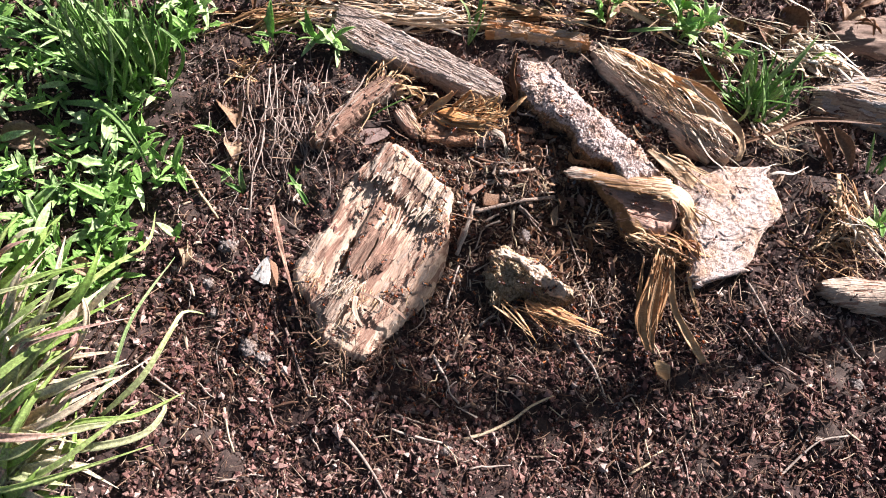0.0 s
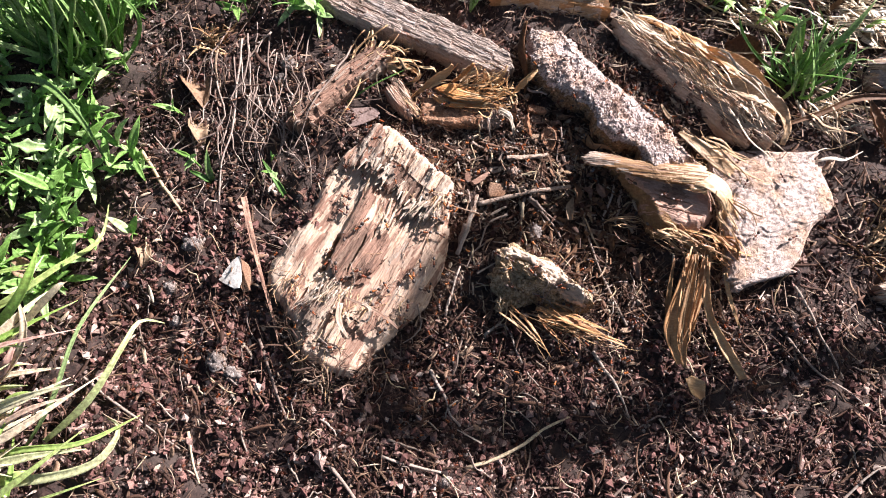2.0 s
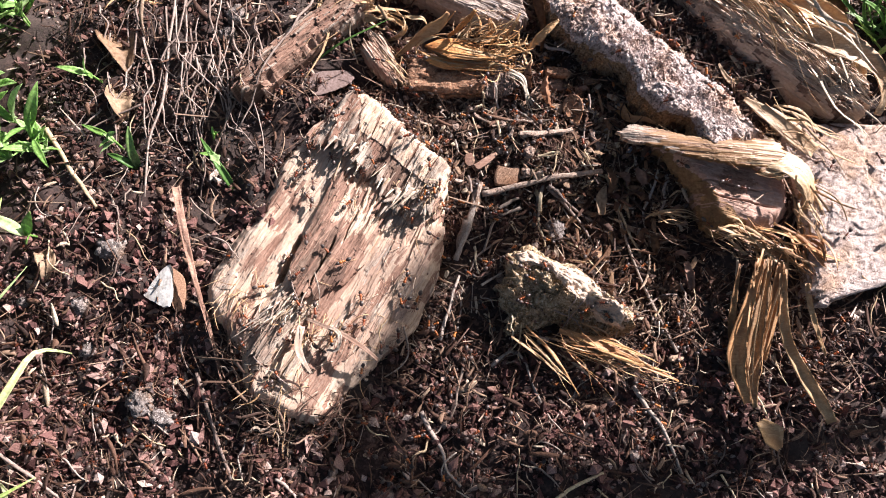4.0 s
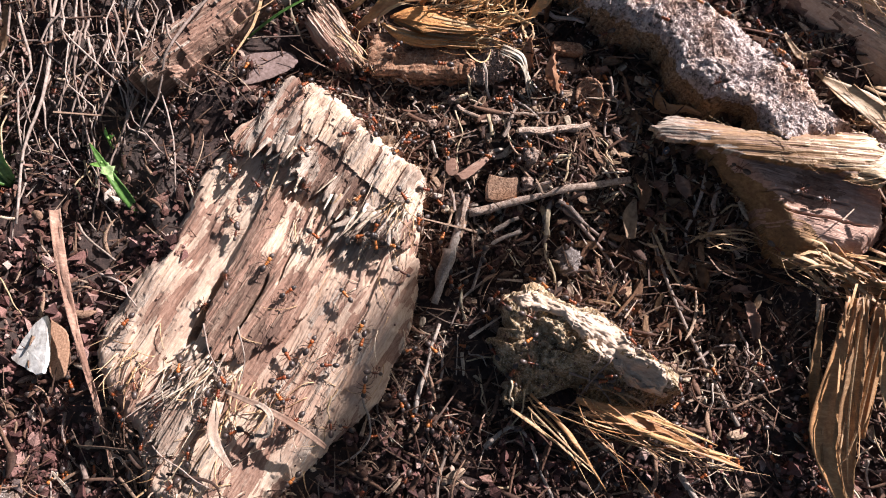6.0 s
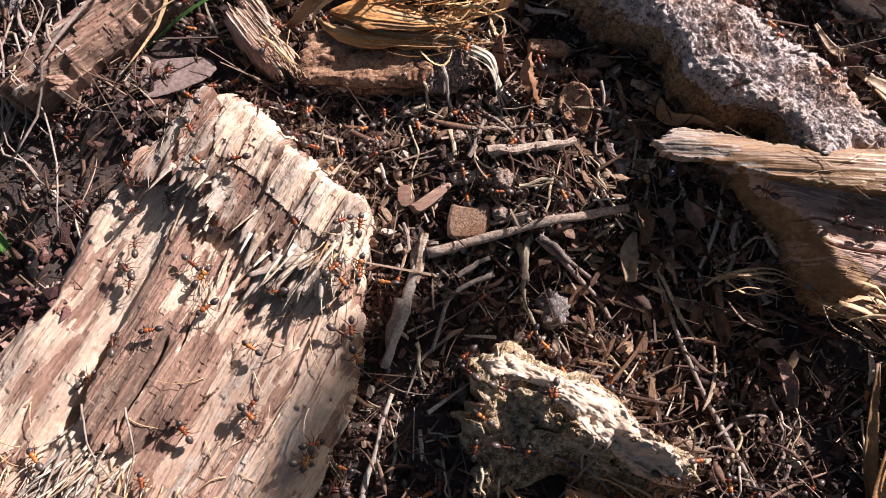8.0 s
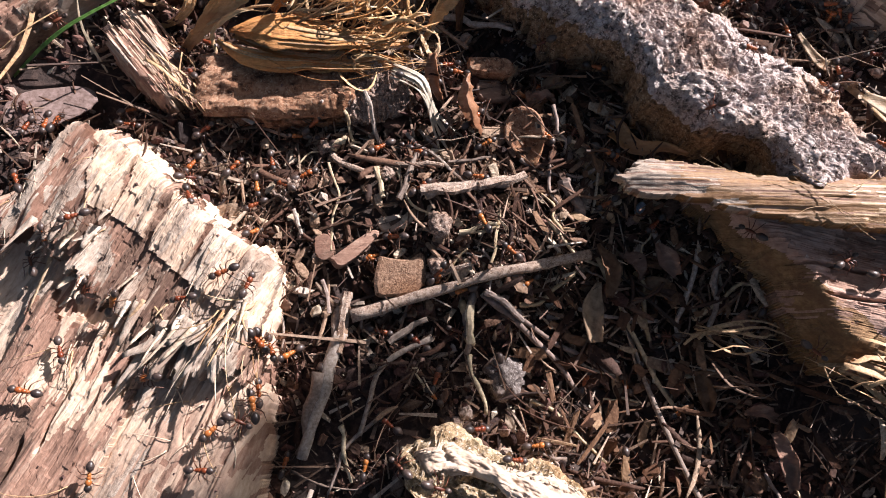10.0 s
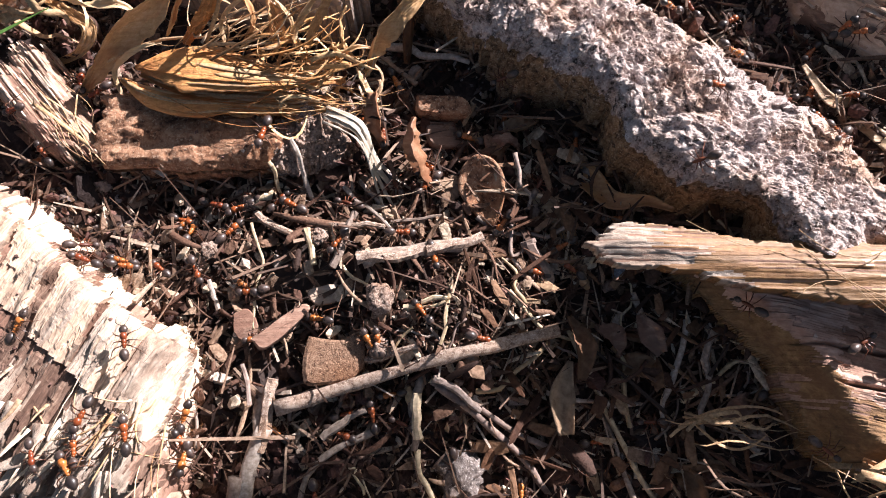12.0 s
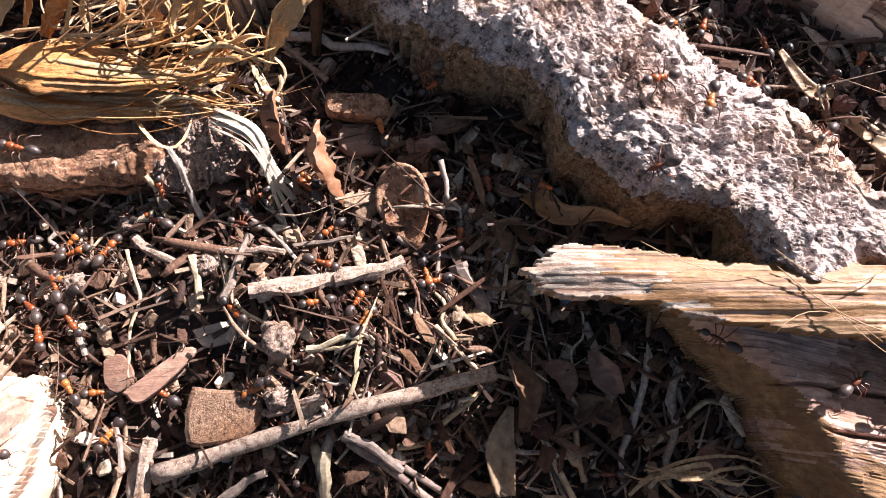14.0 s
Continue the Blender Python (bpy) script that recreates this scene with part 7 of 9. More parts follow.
def pebble(x, y, r, seed, mat=None, up=0.0, label="small rough grey clod of dried earth on soil", group="clods on the soil"):
    bm = bmesh.new()
    bmesh.ops.create_icosphere(bm, subdivisions=4, radius=r)
    for v in bm.verts:
        c = v.co / r
        v.co *= 1 + 0.30 * float(fbm(c.x * 1.7, c.y * 1.7, c.z * 1.7, seed, 5, 0.6)) + 0.08 * float(vnoise(c.x * 9, c.y * 9, c.z * 9, seed))
        v.co.z *= 0.7
    me = bpy.data.meshes.new("pebble")
    bm.to_mesh(me)
    bm.free()
    me.materials.append(mat or STONE)
    me.polygons.foreach_set("use_smooth", [True] * len(me.polygons))
    ob = new("pebble", me)
    ob.matrix_world = pose(x, y, float(ground_z(x, y)) + 0.3 * r + up, 0, 0, seed * 40)
    tagged(ob, label, "clod", group)


for k, (p, r) in enumerate([((-0.1422, 0.0011, 0), 0.0045), ((-0.1517, -0.0235, 0), 0.004), ((-0.1241, -0.0641, 0), 0.0055), ((-0.1144, -0.0710, 0), 0.0045), ((-0.1482, -0.0420, 0), 0.0035), ((-0.1166, -0.0696, 0), 0.004), ((0.0533, 0.0111, 0), 0.0045), ((0.2632, -0.0854, 0), 0.004), ((0.0024, -0.1277, 0), 0.0035), ((-0.1387, 0.0011, 0), 0.005), ((-0.0921, 0.1115, 0), 0.005), ((-0.0962, 0.1023, 0), 0.004), ((-0.1795, -0.0202, 0), 0.003)]):
    pebble(p[0], p[1], r, k + 1)


def dead_leaf(points, width, up, seed, label="curled tan dead leaf on the soil"):
    ribbon_thing("dead_leaf", label, "leaf", DRYLEAF, points, [0.002, width * 0.8, width, width * 0.6, 0.001], up, 0.0004, 0.35, 20, width * 0.06, seed, group="dead leaves", cross=8)


dead_leaf([(-0.1554, 0.1082, 0.008), (-0.1437, 0.0943, 0.014), (-0.1411, 0.0829, 0.008)], 0.016, (0.5, 0.1, 1), 1)
dead_leaf([(-0.1559, 0.1121, 0.008), (-0.1545, 0.1006, 0.012), (-0.1540, 0.0966, 0.006)], 0.012, (-0.3, 0, 1), 2)
dead_leaf([(-0.1473, 0.0791, 0.006), (-0.1414, 0.0664, 0.012), (-0.1407, 0.0608, 0.006)], 0.012, (0.6, 0, 1), 3)
dead_leaf([(-0.2993, 0.0739, 0.012), (-0.2804, 0.0734, 0.018), (-0.2599, 0.0709, 0.01)], 0.020, (0, -0.3, 1), 4, "broad tan dead leaf among the weeds")
dead_leaf([(-0.2377, -0.0101, 0.012), (-0.2285, -0.0162, 0.014), (-0.2255, -0.0203, 0.008)], 0.011, (0.3, -0.2, 1), 5)
dead_leaf([(-0.1738, 0.0037, 0.004), (-0.1670, -0.0050, 0.008), (-0.1695, -0.0135, 0.004)], 0.008, (0.4, 0, 1), 6)
dead_leaf([(0.2363, 0.1720, 0.016), (0.2436, 0.1591, 0.022), (0.2525, 0.1509, 0.014)], 0.018, (-0.3, -0.4, 1), 7, "pale dead leaf behind the bark")
dead_leaf([(0.1683, 0.1229, 0.016), (0.1769, 0.1154, 0.022), (0.1890, 0.1091, 0.014)], 0.018, (0.2, -0.3, 1), 8, "pale dead leaf behind the bark")
dead_leaf([(0.2194, 0.1629, 0.016), (0.2221, 0.1514, 0.02), (0.2280, 0.1441, 0.014)], 0.012, (0.3, -0.3, 1), 9, "pale dead leaf behind the bark")
dead_leaf([(0.0490, 0.1315, 0.026), (0.0464, 0.1167, 0.022), (0.0498, 0.1031, 0.016), (0.0485, 0.0924, 0.012)], 0.006, (-0.8, 0, 0.6), 10, "brown curled dead leaf beside the log")
dead_leaf([(0.2465, 0.0855, 0.02), (0.2523, 0.0710, 0.016), (0.2621, 0.0561, 0.008)], 0.010, (0.3, 0, 1), 11, "long dry brown blade hanging from bark")
dead_leaf([(0.2591, 0.0815, 0.02), (0.2699, 0.0679, 0.014), (0.2736, 0.0562, 0.008)], 0.010, (-0.3, 0, 1), 12, "long dry brown blade hanging from bark")
dead_leaf([(0.1967, 0.0699, 0.018), (0.2191, 0.0772, 0.02), (0.2436, 0.0858, 0.022), (0.2914, 0.0837, 0.02)], 0.004, (0, -0.2, 1), 13, "long dry bark strip across the gap")
fringe("root_mat", "reddish shredded fibre mass beside the bark", [FIBRE, SPLINTER], [
    (50, (0.2569, 0.0346, 0.012), (0.2765, 0.0055, 0.006), 0.006, 0.008, 0.0006, -0.003), (30, (0.2633, 0.0152, 0.012), (0.2860, -0.0069, 0.01), 0.006, 0.008, 0.0005, -0.003), (24, (0.2546, 0.0164, 0.008), (0.2357, -0.0019, 0.004), 0.006, 0.005, 0.0005, 0), (30, (0.2134, 0.0769, 0.016), (0.2352, 0.0609, 0.006), 0.008, 0.008, 0.0004, 0)], joined_up=True)
fringe("fibre_mat", "reddish mat of rotten wood fibres at the slab's lower end", [LITTER, FLAKE], [
    (70, (-0.0800, -0.0540, 0.006), (-0.0720, -0.0640, 0.006), 0.006, 0.006, 0.00020, -0.001), (80, (-0.0680, -0.0680, 0.006), (-0.0580, -0.0740, 0.005), 0.007, 0.006, 0.00020, -0.001), (50, (-0.0880, -0.0380, 0.006), (-0.0830, -0.0480, 0.006), 0.004, 0.005, 0.00020, -0.001), (50, (-0.0480, -0.0720, 0.005), (-0.0360, -0.0640, 0.005), 0.006, 0.006, 0.00020, -0.001)], joined_up=True)
fringe("moss_tuft", "orange-brown tuft of dry rootlets on soil", [FIBRE], [(60, (-0.1388, 0.1257, 0.008), (-0.1348, 0.1277, 0.016), 0.004, 0.009, 0.0003, 0)], joined_up=True)
fringe("straw_heap", "heap of dry reddish straw behind the bark", [FIBRE, SPLINTER, FIBRE], [
    (90, (-0.1345, 0.1612, 0.012), (-0.0826, 0.1747, 0.016), (0.02, 0.006, 0.003), (0.02, 0.006, 0.004), 0.0006, -0.002), (90, (-0.0347, 0.1727, 0.016), (0.0210, 0.1604, 0.018), (0.02, 0.008, 0.003), (0.02, 0.008, 0.004), 0.0006, -0.002),
    (90, (0.0371, 0.1709, 0.016), (0.1078, 0.1609, 0.018), (0.02, 0.008, 0.003), (0.02, 0.006, 0.004), 0.0006, -0.002), (60, (0.1170, 0.1759, 0.016), (0.1630, 0.1612, 0.018), (0.02, 0.008, 0.003), (0.02, 0.008, 0.004), 0.0006, -0.002), (50, (0.2479, 0.1386, 0.016), (0.2764, 0.1192, 0.016), (0.01, 0.006, 0.003), (0.012, 0.008, 0.004), 0.0006, -0.002)], joined_up=True)
rng_l = np.random.default_rng(91)
for k in range(46):
    x, y = (rng_l.uniform(0.10, 0.34), rng_l.uniform(0.145, 0.26)) if k < 34 else (rng_l.uniform(-0.16, 0.10), rng_l.uniform(0.17, 0.27))
    z, a, ln = float(top_z(x, y)), rng_l.uniform(0, 6.283), rng_l.uniform(0.006, 0.016)
    d = np.array((math.cos(a), math.sin(a), 0)) * ln
    c = np.array((x, y, z + 0.002))
    dead_leaf([tuple(c - d), tuple(c + (0, 0, rng_l.uniform(0.003, 0.008))), tuple(c + d * 0.9)], rng_l.uniform(0.004, 0.013), (rng_l.normal(0, 0.5), rng_l.normal(0, 0.5), 1), 30 + k, "crumpled pale dead leaf in the litter behind the bark")
fringe("dry_grass", "loose dry grass strewn behind the bark", [SPLINTER, STRAWBIT, FIBRE], [
    (70, (0.1749, 0.1536, 0.016), (0.2109, 0.1307, 0.018), (0.02, 0.014, 0.003), (0.02, 0.014, 0.004), 0.00035, -0.002), (70, (0.2341, 0.1540, 0.016), (0.2698, 0.1353, 0.018), (0.02, 0.014, 0.003), (0.02, 0.014, 0.004), 0.00035, -0.002),
    (60, (0.1247, 0.1714, 0.016), (0.1832, 0.1658, 0.018), (0.02, 0.010, 0.003), (0.02, 0.010, 0.004), 0.00035, -0.002), (60, (-0.0746, 0.1748, 0.016), (0.0052, 0.1693, 0.018), (0.03, 0.010, 0.003), (0.03, 0.010, 0.004), 0.00035, -0.002),
    (60, (0.2179, 0.0922, 0.01), (0.2548, 0.0799, 0.01), (0.015, 0.012, 0.002), (0.015, 0.012, 0.003), 0.0003, -0.002), (60, (0.2447, 0.0097, 0.004), (0.2785, -0.0131, 0.004), (0.015, 0.012, 0.002), (0.015, 0.012, 0.003), 0.0003, -0.002)], joined_up=True)
fringe("shard_splinters", "pale splinters along the brown shard", [FIBRE], [
    (16, (-0.0369, 0.1131, 0.02), (-0.0798, 0.0738, 0.015), (0.006, 0.005, 0.001), (0.004, 0.005, 0.001), 0.0003, 0), (22, (-0.0330, 0.1111, 0.02), (-0.0177, 0.1080, 0.018), 0.004, 0.005, 0.0004, 0), (24, (-0.0410, 0.1238, 0.02), (-0.0559, 0.0962, 0.016), 0.006, 0.006, 0.00025, 0)])
fringe("wedge_fibres", "frayed fibres at the wedge's tip", [FIBRE], [(12, (-0.0202, 0.0854, 0.019), (-0.0124, 0.0737, 0.014), (0.003, 0.003, 0.0006), (0.003, 0.002, 0.001), 0.00014, 0)])


# Weathered crust on the ridge; its pale tone also paints the sunlit band.
def chunk_crust():
    verts, faces, m = rough_piece([(0.0329, -0.0040, 0.019)[:2], (0.0400, -0.0028, 0.019)[:2], (0.0517, -0.0084, 0.019)[:2], (0.0633, -0.0140, 0.019)[:2], (0.0730, -0.0228, 0.017)[:2], (0.0810, -0.0300, 0.015)[:2]],
                                  [(0.0348, -0.0082), (0.0425, -0.0095), (0.0525, -0.0148), (0.0598, -0.0228), (0.0684, -0.0305), (0.0766, -0.0345)],
                                  0.0, 0.0022, -28, 150, 70, 0.5, 0.002, 0.0016, 0.0004, (160, 420), 0.0008, (60, 110), 0.0005, 220, (0, 0), 141, 0.003, 3.0, crust=0.0005, crust_freq=600)
    w = np.array([m @ Vector(v) for v in verts])
    w[:, 2] = verts[:, 2] + 0.75 * top_z(w[:, 0], w[:, 1]) + 0.25 * 0.015 - 0.0004
    chunk = [o for o in scene.objects if o.name.startswith("wood_chunk")][0]
    inv = chunk.matrix_world.inverted()
    part("pale_crust", mesh_of("pale_crust", [inv @ Vector(v) for v in w], faces, PALEWOOD), chunk, "pale weathered crust on top, its outline drawn to the sunlit ridge")


chunk_crust()


for k, (p, r) in enumerate([((0.0408, 0.0428, 0.008), 0.0026), ((0.0398, 0.0346, 0.008), 0.0020), ((0.0159, 0.0651, 0.008), 0.0018), ((0.0298, 0.0562, 0.008), 0.0017), ((0.0086, 0.0552, 0.008), 0.0016)]):
    pebble(p[0], p[1], r, 40 + k, CLOD, 0.003, "crumbly pale clump of wood dust on the ant heap", "crumbs on the ant heap")
chip("bark_strip", "flat tan strip of wood on the ant heap", "bark", BROWNWOOD, [(0.0165, 0.0374, 0.008), (0.0252, 0.0433, 0.008), (0.0271, 0.0422, 0.008), (0.0194, 0.0357, 0.008)], 0.0105, 0.0012, 22, (4, 6, 0))
chip("leaf_scrap", "red-brown round leaf scrap on the ant heap", "leaf", REDWOOD, [(0.0130, 0.0427, 0.008), (0.0156, 0.0436, 0.008), (0.0175, 0.0401, 0.008), (0.0150, 0.0377, 0.008), (0.0131, 0.0393, 0.008)], 0.0095, 0.0005, 23, (12, 8, 0))


# ---- larger fragments on the ants' heap ----
NESTPIECE = island_mat("nest_piece", [(0.0, (0.05, 0.024, 0.018)), (0.35, (0.13, 0.068, 0.046)), (0.7, (0.28, 0.185, 0.125)), (1.0, (0.58, 0.48, 0.36))], 0.85, 1400, 0.0008, True, gloss=0.2)


def fragment_mesh(seed, long, wide, thick):
    """A broken, slightly cupped crumb of wood or leaf."""
    rng = np.random.default_rng(seed)
    bm = bmesh.new()
    bmesh.ops.create_icosphere(bm, subdivisions=2, radius=1)
    for v in bm.verts:
        c = np.array(v.co)
        c *= 1 + 0.48 * float(fbm(c[0] * 2.1, c[1] * 2.1, c[2] * 1.2, seed, 3, 0.6))
        c[:2] = np.sign(c[:2]) * np.abs(c[:2]) ** 0.55
        c[2] += 0.5 * c[0] * c[0] * rng.uniform(-0.6, 0.6) / max(thick / long, 0.2) * 0.4
        v.co = c * (long, wide, thick)
    me = bpy.data.meshes.new("fragment")
    bm.to_mesh(me)
    bm.free()
    me.materials.append(NESTPIECE)
    return me


def nest_fragments():
    rng = np.random.default_rng(77)
    ob = thing("nest_heap", "heap of broken wood and leaf fragments over the ant nest", "nest", pose(0.04, 0.045, 0.0))
    shapes = [fragment_mesh(k, *s) for k, s in enumerate([(0.0017, 0.0009, 0.00030), (0.0023, 0.0010, 0.00025), (0.0013, 0.0010, 0.00045), (0.0034, 0.0005, 0.0003), (0.0012, 0.0008, 0.0004), (0.0024, 0.0014, 0.0002), (0.0042, 0.0004, 0.0003), (0.0020, 0.0006, 0.0004)])]
    for k in range(290):
        if k < 170:
            x, y = 0.034 + 0.024 * rng.normal(), 0.052 + 0.014 * rng.normal()
        else:
            x, y = rng.uniform(0.0, 0.10), rng.uniform(-0.03, 0.09)
        z = float(ground_z(x, y)) + rng.uniform(0.0014, 0.0038)
        part("fragment", shapes[k % 8], ob, "", pose(x - 0.04, y - 0.045, z, rng.normal(0, 22), rng.normal(0, 22), rng.uniform(0, 360)) @ Matrix.Scale(rng.uniform(0.6, 1.25), 4))


nest_fragments()


def shade_litter():
    """Scraps of leaf, bark and wood that lie between the log, the block and the heap."""
    rng = np.random.default_rng(83)
    ob = thing("leaf_litter", "loose tan and brown scraps of leaf and bark beside the log", "litter", pose(0.09, 0.035, 0.0))
    shapes = [fragment_mesh(20 + k, *s) for k, s in enumerate([(0.0030, 0.0009, 0.00018), (0.0046, 0.0006, 0.00022), (0.0020, 0.0013, 0.00016), (0.0056, 0.0004, 0.0003), (0.0036, 0.0013, 0.00016)])]
    for me in shapes:
        me.materials[0] = LEAFSCRAP
    for k in range(230):
        x, y = rng.uniform(0.058, 0.122), rng.uniform(-0.015, 0.085)
        z = float(ground_z(x, y)) + rng.uniform(0.0022, 0.0052)
        part("scrap", shapes[k % 5], ob, "", pose(x - 0.09, y - 0.035, z, rng.normal(0, 18), rng.normal(0, 18), rng.uniform(0, 360)) @ Matrix.Scale(rng.uniform(0.5, 1.15), 4))


LEAFSCRAP = island_mat("leaf_scrap", [(0.0, (0.05, 0.021, 0.012)), (0.45, (0.12, 0.056, 0.030)), (0.8, (0.22, 0.125, 0.072)), (1.0, (0.40, 0.27, 0.165))], 0.75, 1100, 0.0006, True, gloss=0.25)
shade_litter()


# ---- layers, splinters and cracks of the big slab ----
def slab_parts():
    inv = slab.matrix_world.inverted()
    turn = slab.matrix_world.to_3x3().inverted()

    def local(p):
        x, y, *_ = p
        return np.array(inv @ Vector((x, y, float(top_z(x, y)))))

    rng = np.random.default_rng(5)
    down = np.array((-0.56, -0.83, 0.0))

    def splinters(name, mat, a, b, n, length, lift, wide, curl=0.0):
        rest = Shell()
        a, b = np.array(a[:2]), np.array(b[:2])
        for k in range(n):
            sh = Shell() if k % 2 else rest
            s = a + (b - a) * rng.random() + rng.normal(0, 0.0034, 2)
            p = np.array((s[0], s[1], float(top_z(*s)) + 0.001))
            d = down + rng.normal(0, 0.26, 3) * (1, 1, 0)
            ln = length * rng.uniform(0.35, 1.35)
            t = np.linspace(0, 1, 7)[:, None]
            rise = lift * rng.uniform(0.2, 1.2)
            bend = rng.normal(0, 1) * curl
            pts = p + d * ln * t + np.array((0, 0, 1)) * (rise * t) + np.array((0.83, -0.56, 0.3)) * bend * t * t
            q = np.array([inv @ Vector(v) for v in pts])
            sh.ribbon(q, wide * rng.uniform(0.5, 1.5) * np.linspace(1, 0.35, 7), np.array(turn @ Vector((0.2 * rng.normal(), 0.2, 1))), 0.00035, 0.15, 2)
            if k % 2:
                part("splinter", sh.mesh("splinter", mat), slab)
        tagged(part(name, rest.mesh(name, mat), slab), kind="stuff")

    splinters("splinter_fringe", WHITEWOOD, (-0.0215, 0.0234, 0.018), (-0.0030, 0.0211, 0.018), 16, 0.008, 0.001, 0.0024)
    splinters("splinter_fringe", SPLINTER, (-0.0205, 0.0245, 0.018), (0.0021, 0.0210, 0.018), 10, 0.009, 0.002, 0.0011, 0.001)
    splinters("splinter_fringe", WHITEWOOD, (-0.0398, 0.0511, 0.018), (-0.0312, 0.0443, 0.018), 10, 0.006, 0.002, 0.0022)
    splinters("splinter_fringe", SPLINTER, (-0.0438, 0.0444, 0.018), (-0.0226, 0.0310, 0.018), 12, 0.007, 0.001, 0.0012)
    splinters("splinter_fringe", WHITEWOOD, (-0.0674, -0.0231, 0.016), (-0.0586, -0.0222, 0.016), 22, 0.016, 0.003, 0.0009, 0.002)
    splinters("splinter_fringe", SPLINTER, (-0.0704, -0.0221, 0.016), (-0.0495, -0.0263, 0.016), 24, 0.012, 0.003, 0.0006, 0.003)
    splinters("splinter_fringe", FIBRE, (-0.0575, -0.0338, 0.014), (-0.0378, -0.0341, 0.014), 20, 0.008, 0.003, 0.0005, 0.004)
    splinters("splinter_fringe", FIBRE, (-0.0021, 0.0234, 0.014), (0.0052, 0.0255, 0.014), 16, 0.008, 0.003, 0.0004, 0.004)
    splinters("splinter_fringe", FIBRE, (-0.0923, -0.0176, 0.014), (-0.0779, -0.0238, 0.014), 20, 0.006, 0.002, 0.0004, 0.004)
    splinters("splinter_fringe", FIBRE, (-0.0772, -0.0623, 0.008), (-0.0569, -0.0756, 0.008), 40, 0.009, 0.001, 0.0006, 0.003)
    for pts, ws, mat in [([(-0.0545, -0.0342, 0.018), (-0.0551, -0.0437, 0.02), (-0.0500, -0.0531, 0.017)], [0.003, 0.0032, 0.001], WHITEWOOD), ([(-0.0448, -0.0343, 0.018), (-0.0386, -0.0375, 0.022), (-0.0397, -0.0438, 0.018), (-0.0437, -0.0438, 0.017)], [0.001, 0.0018, 0.0016, 0.001], WHITEWOOD),
                         ([(-0.0527, -0.0313, 0.018), (-0.0405, -0.0364, 0.02), (-0.0291, -0.0430, 0.018), (-0.0237, -0.0477, 0.014)], [0.0012, 0.0018, 0.002, 0.0015], DARKWOOD)]:
        sh = Shell()
        q = np.array([inv @ Vector(v) for v in along(pts, 18)])
        sh.ribbon(q, np.interp(np.linspace(0, 1, 18), np.linspace(0, 1, len(ws)), ws), np.array(turn @ Vector((0.5, 0.2, 1))), 0.0004, 0.3, 4, 0.0003, 2)
        part("peeling_curl", sh.mesh("peeling_curl", mat), slab)
    # fine bent hairs of wood that stand off the surface
    for cx, cy, n, spread_xy, ln0 in [(-0.006, 0.012, 16, 0.006, 0.009), (-0.030, -0.030, 22, 0.012, 0.010), (-0.012, -0.012, 14, 0.008, 0.008), (-0.052, -0.048, 16, 0.010, 0.012), (-0.030, 0.030, 12, 0.010, 0.008), (-0.084, -0.022, 10, 0.006, 0.008), (-0.050, 0.050, 10, 0.008, 0.006)]:
        for _ in range(n):
            x, y = cx + rng.normal(0, spread_xy), cy + rng.normal(0, spread_xy)
            a, ln = math.atan2(down[1], down[0]) + rng.normal(0, 0.8), ln0 * rng.uniform(0.4, 1.2)
            t = np.linspace(0, 1, 9)
            bow = rng.normal(0, 0.30)
            hx, hy = x + ln * (t * math.cos(a) - bow * t * t * math.sin(a)), y + ln * (t * math.sin(a) + bow * t * t * math.cos(a))
            hz = float(top_z(x, y)) + 0.0002 + np.maximum(top_z(hx, hy) - float(top_z(x, y)), 0) + ln * rng.uniform(0.05, 0.35) * t * (1.25 - t)
            sh = Shell()
            sh.tube([inv @ Vector(p) for p in np.stack([hx, hy, hz], 1)], rng.uniform(0.00008, 0.00022) * np.linspace(1, 0.4, 9), 4)
            part("hair", sh.mesh("hair", SPLINTER if rng.random() < 0.5 else FIBRE), slab)


slab_parts()


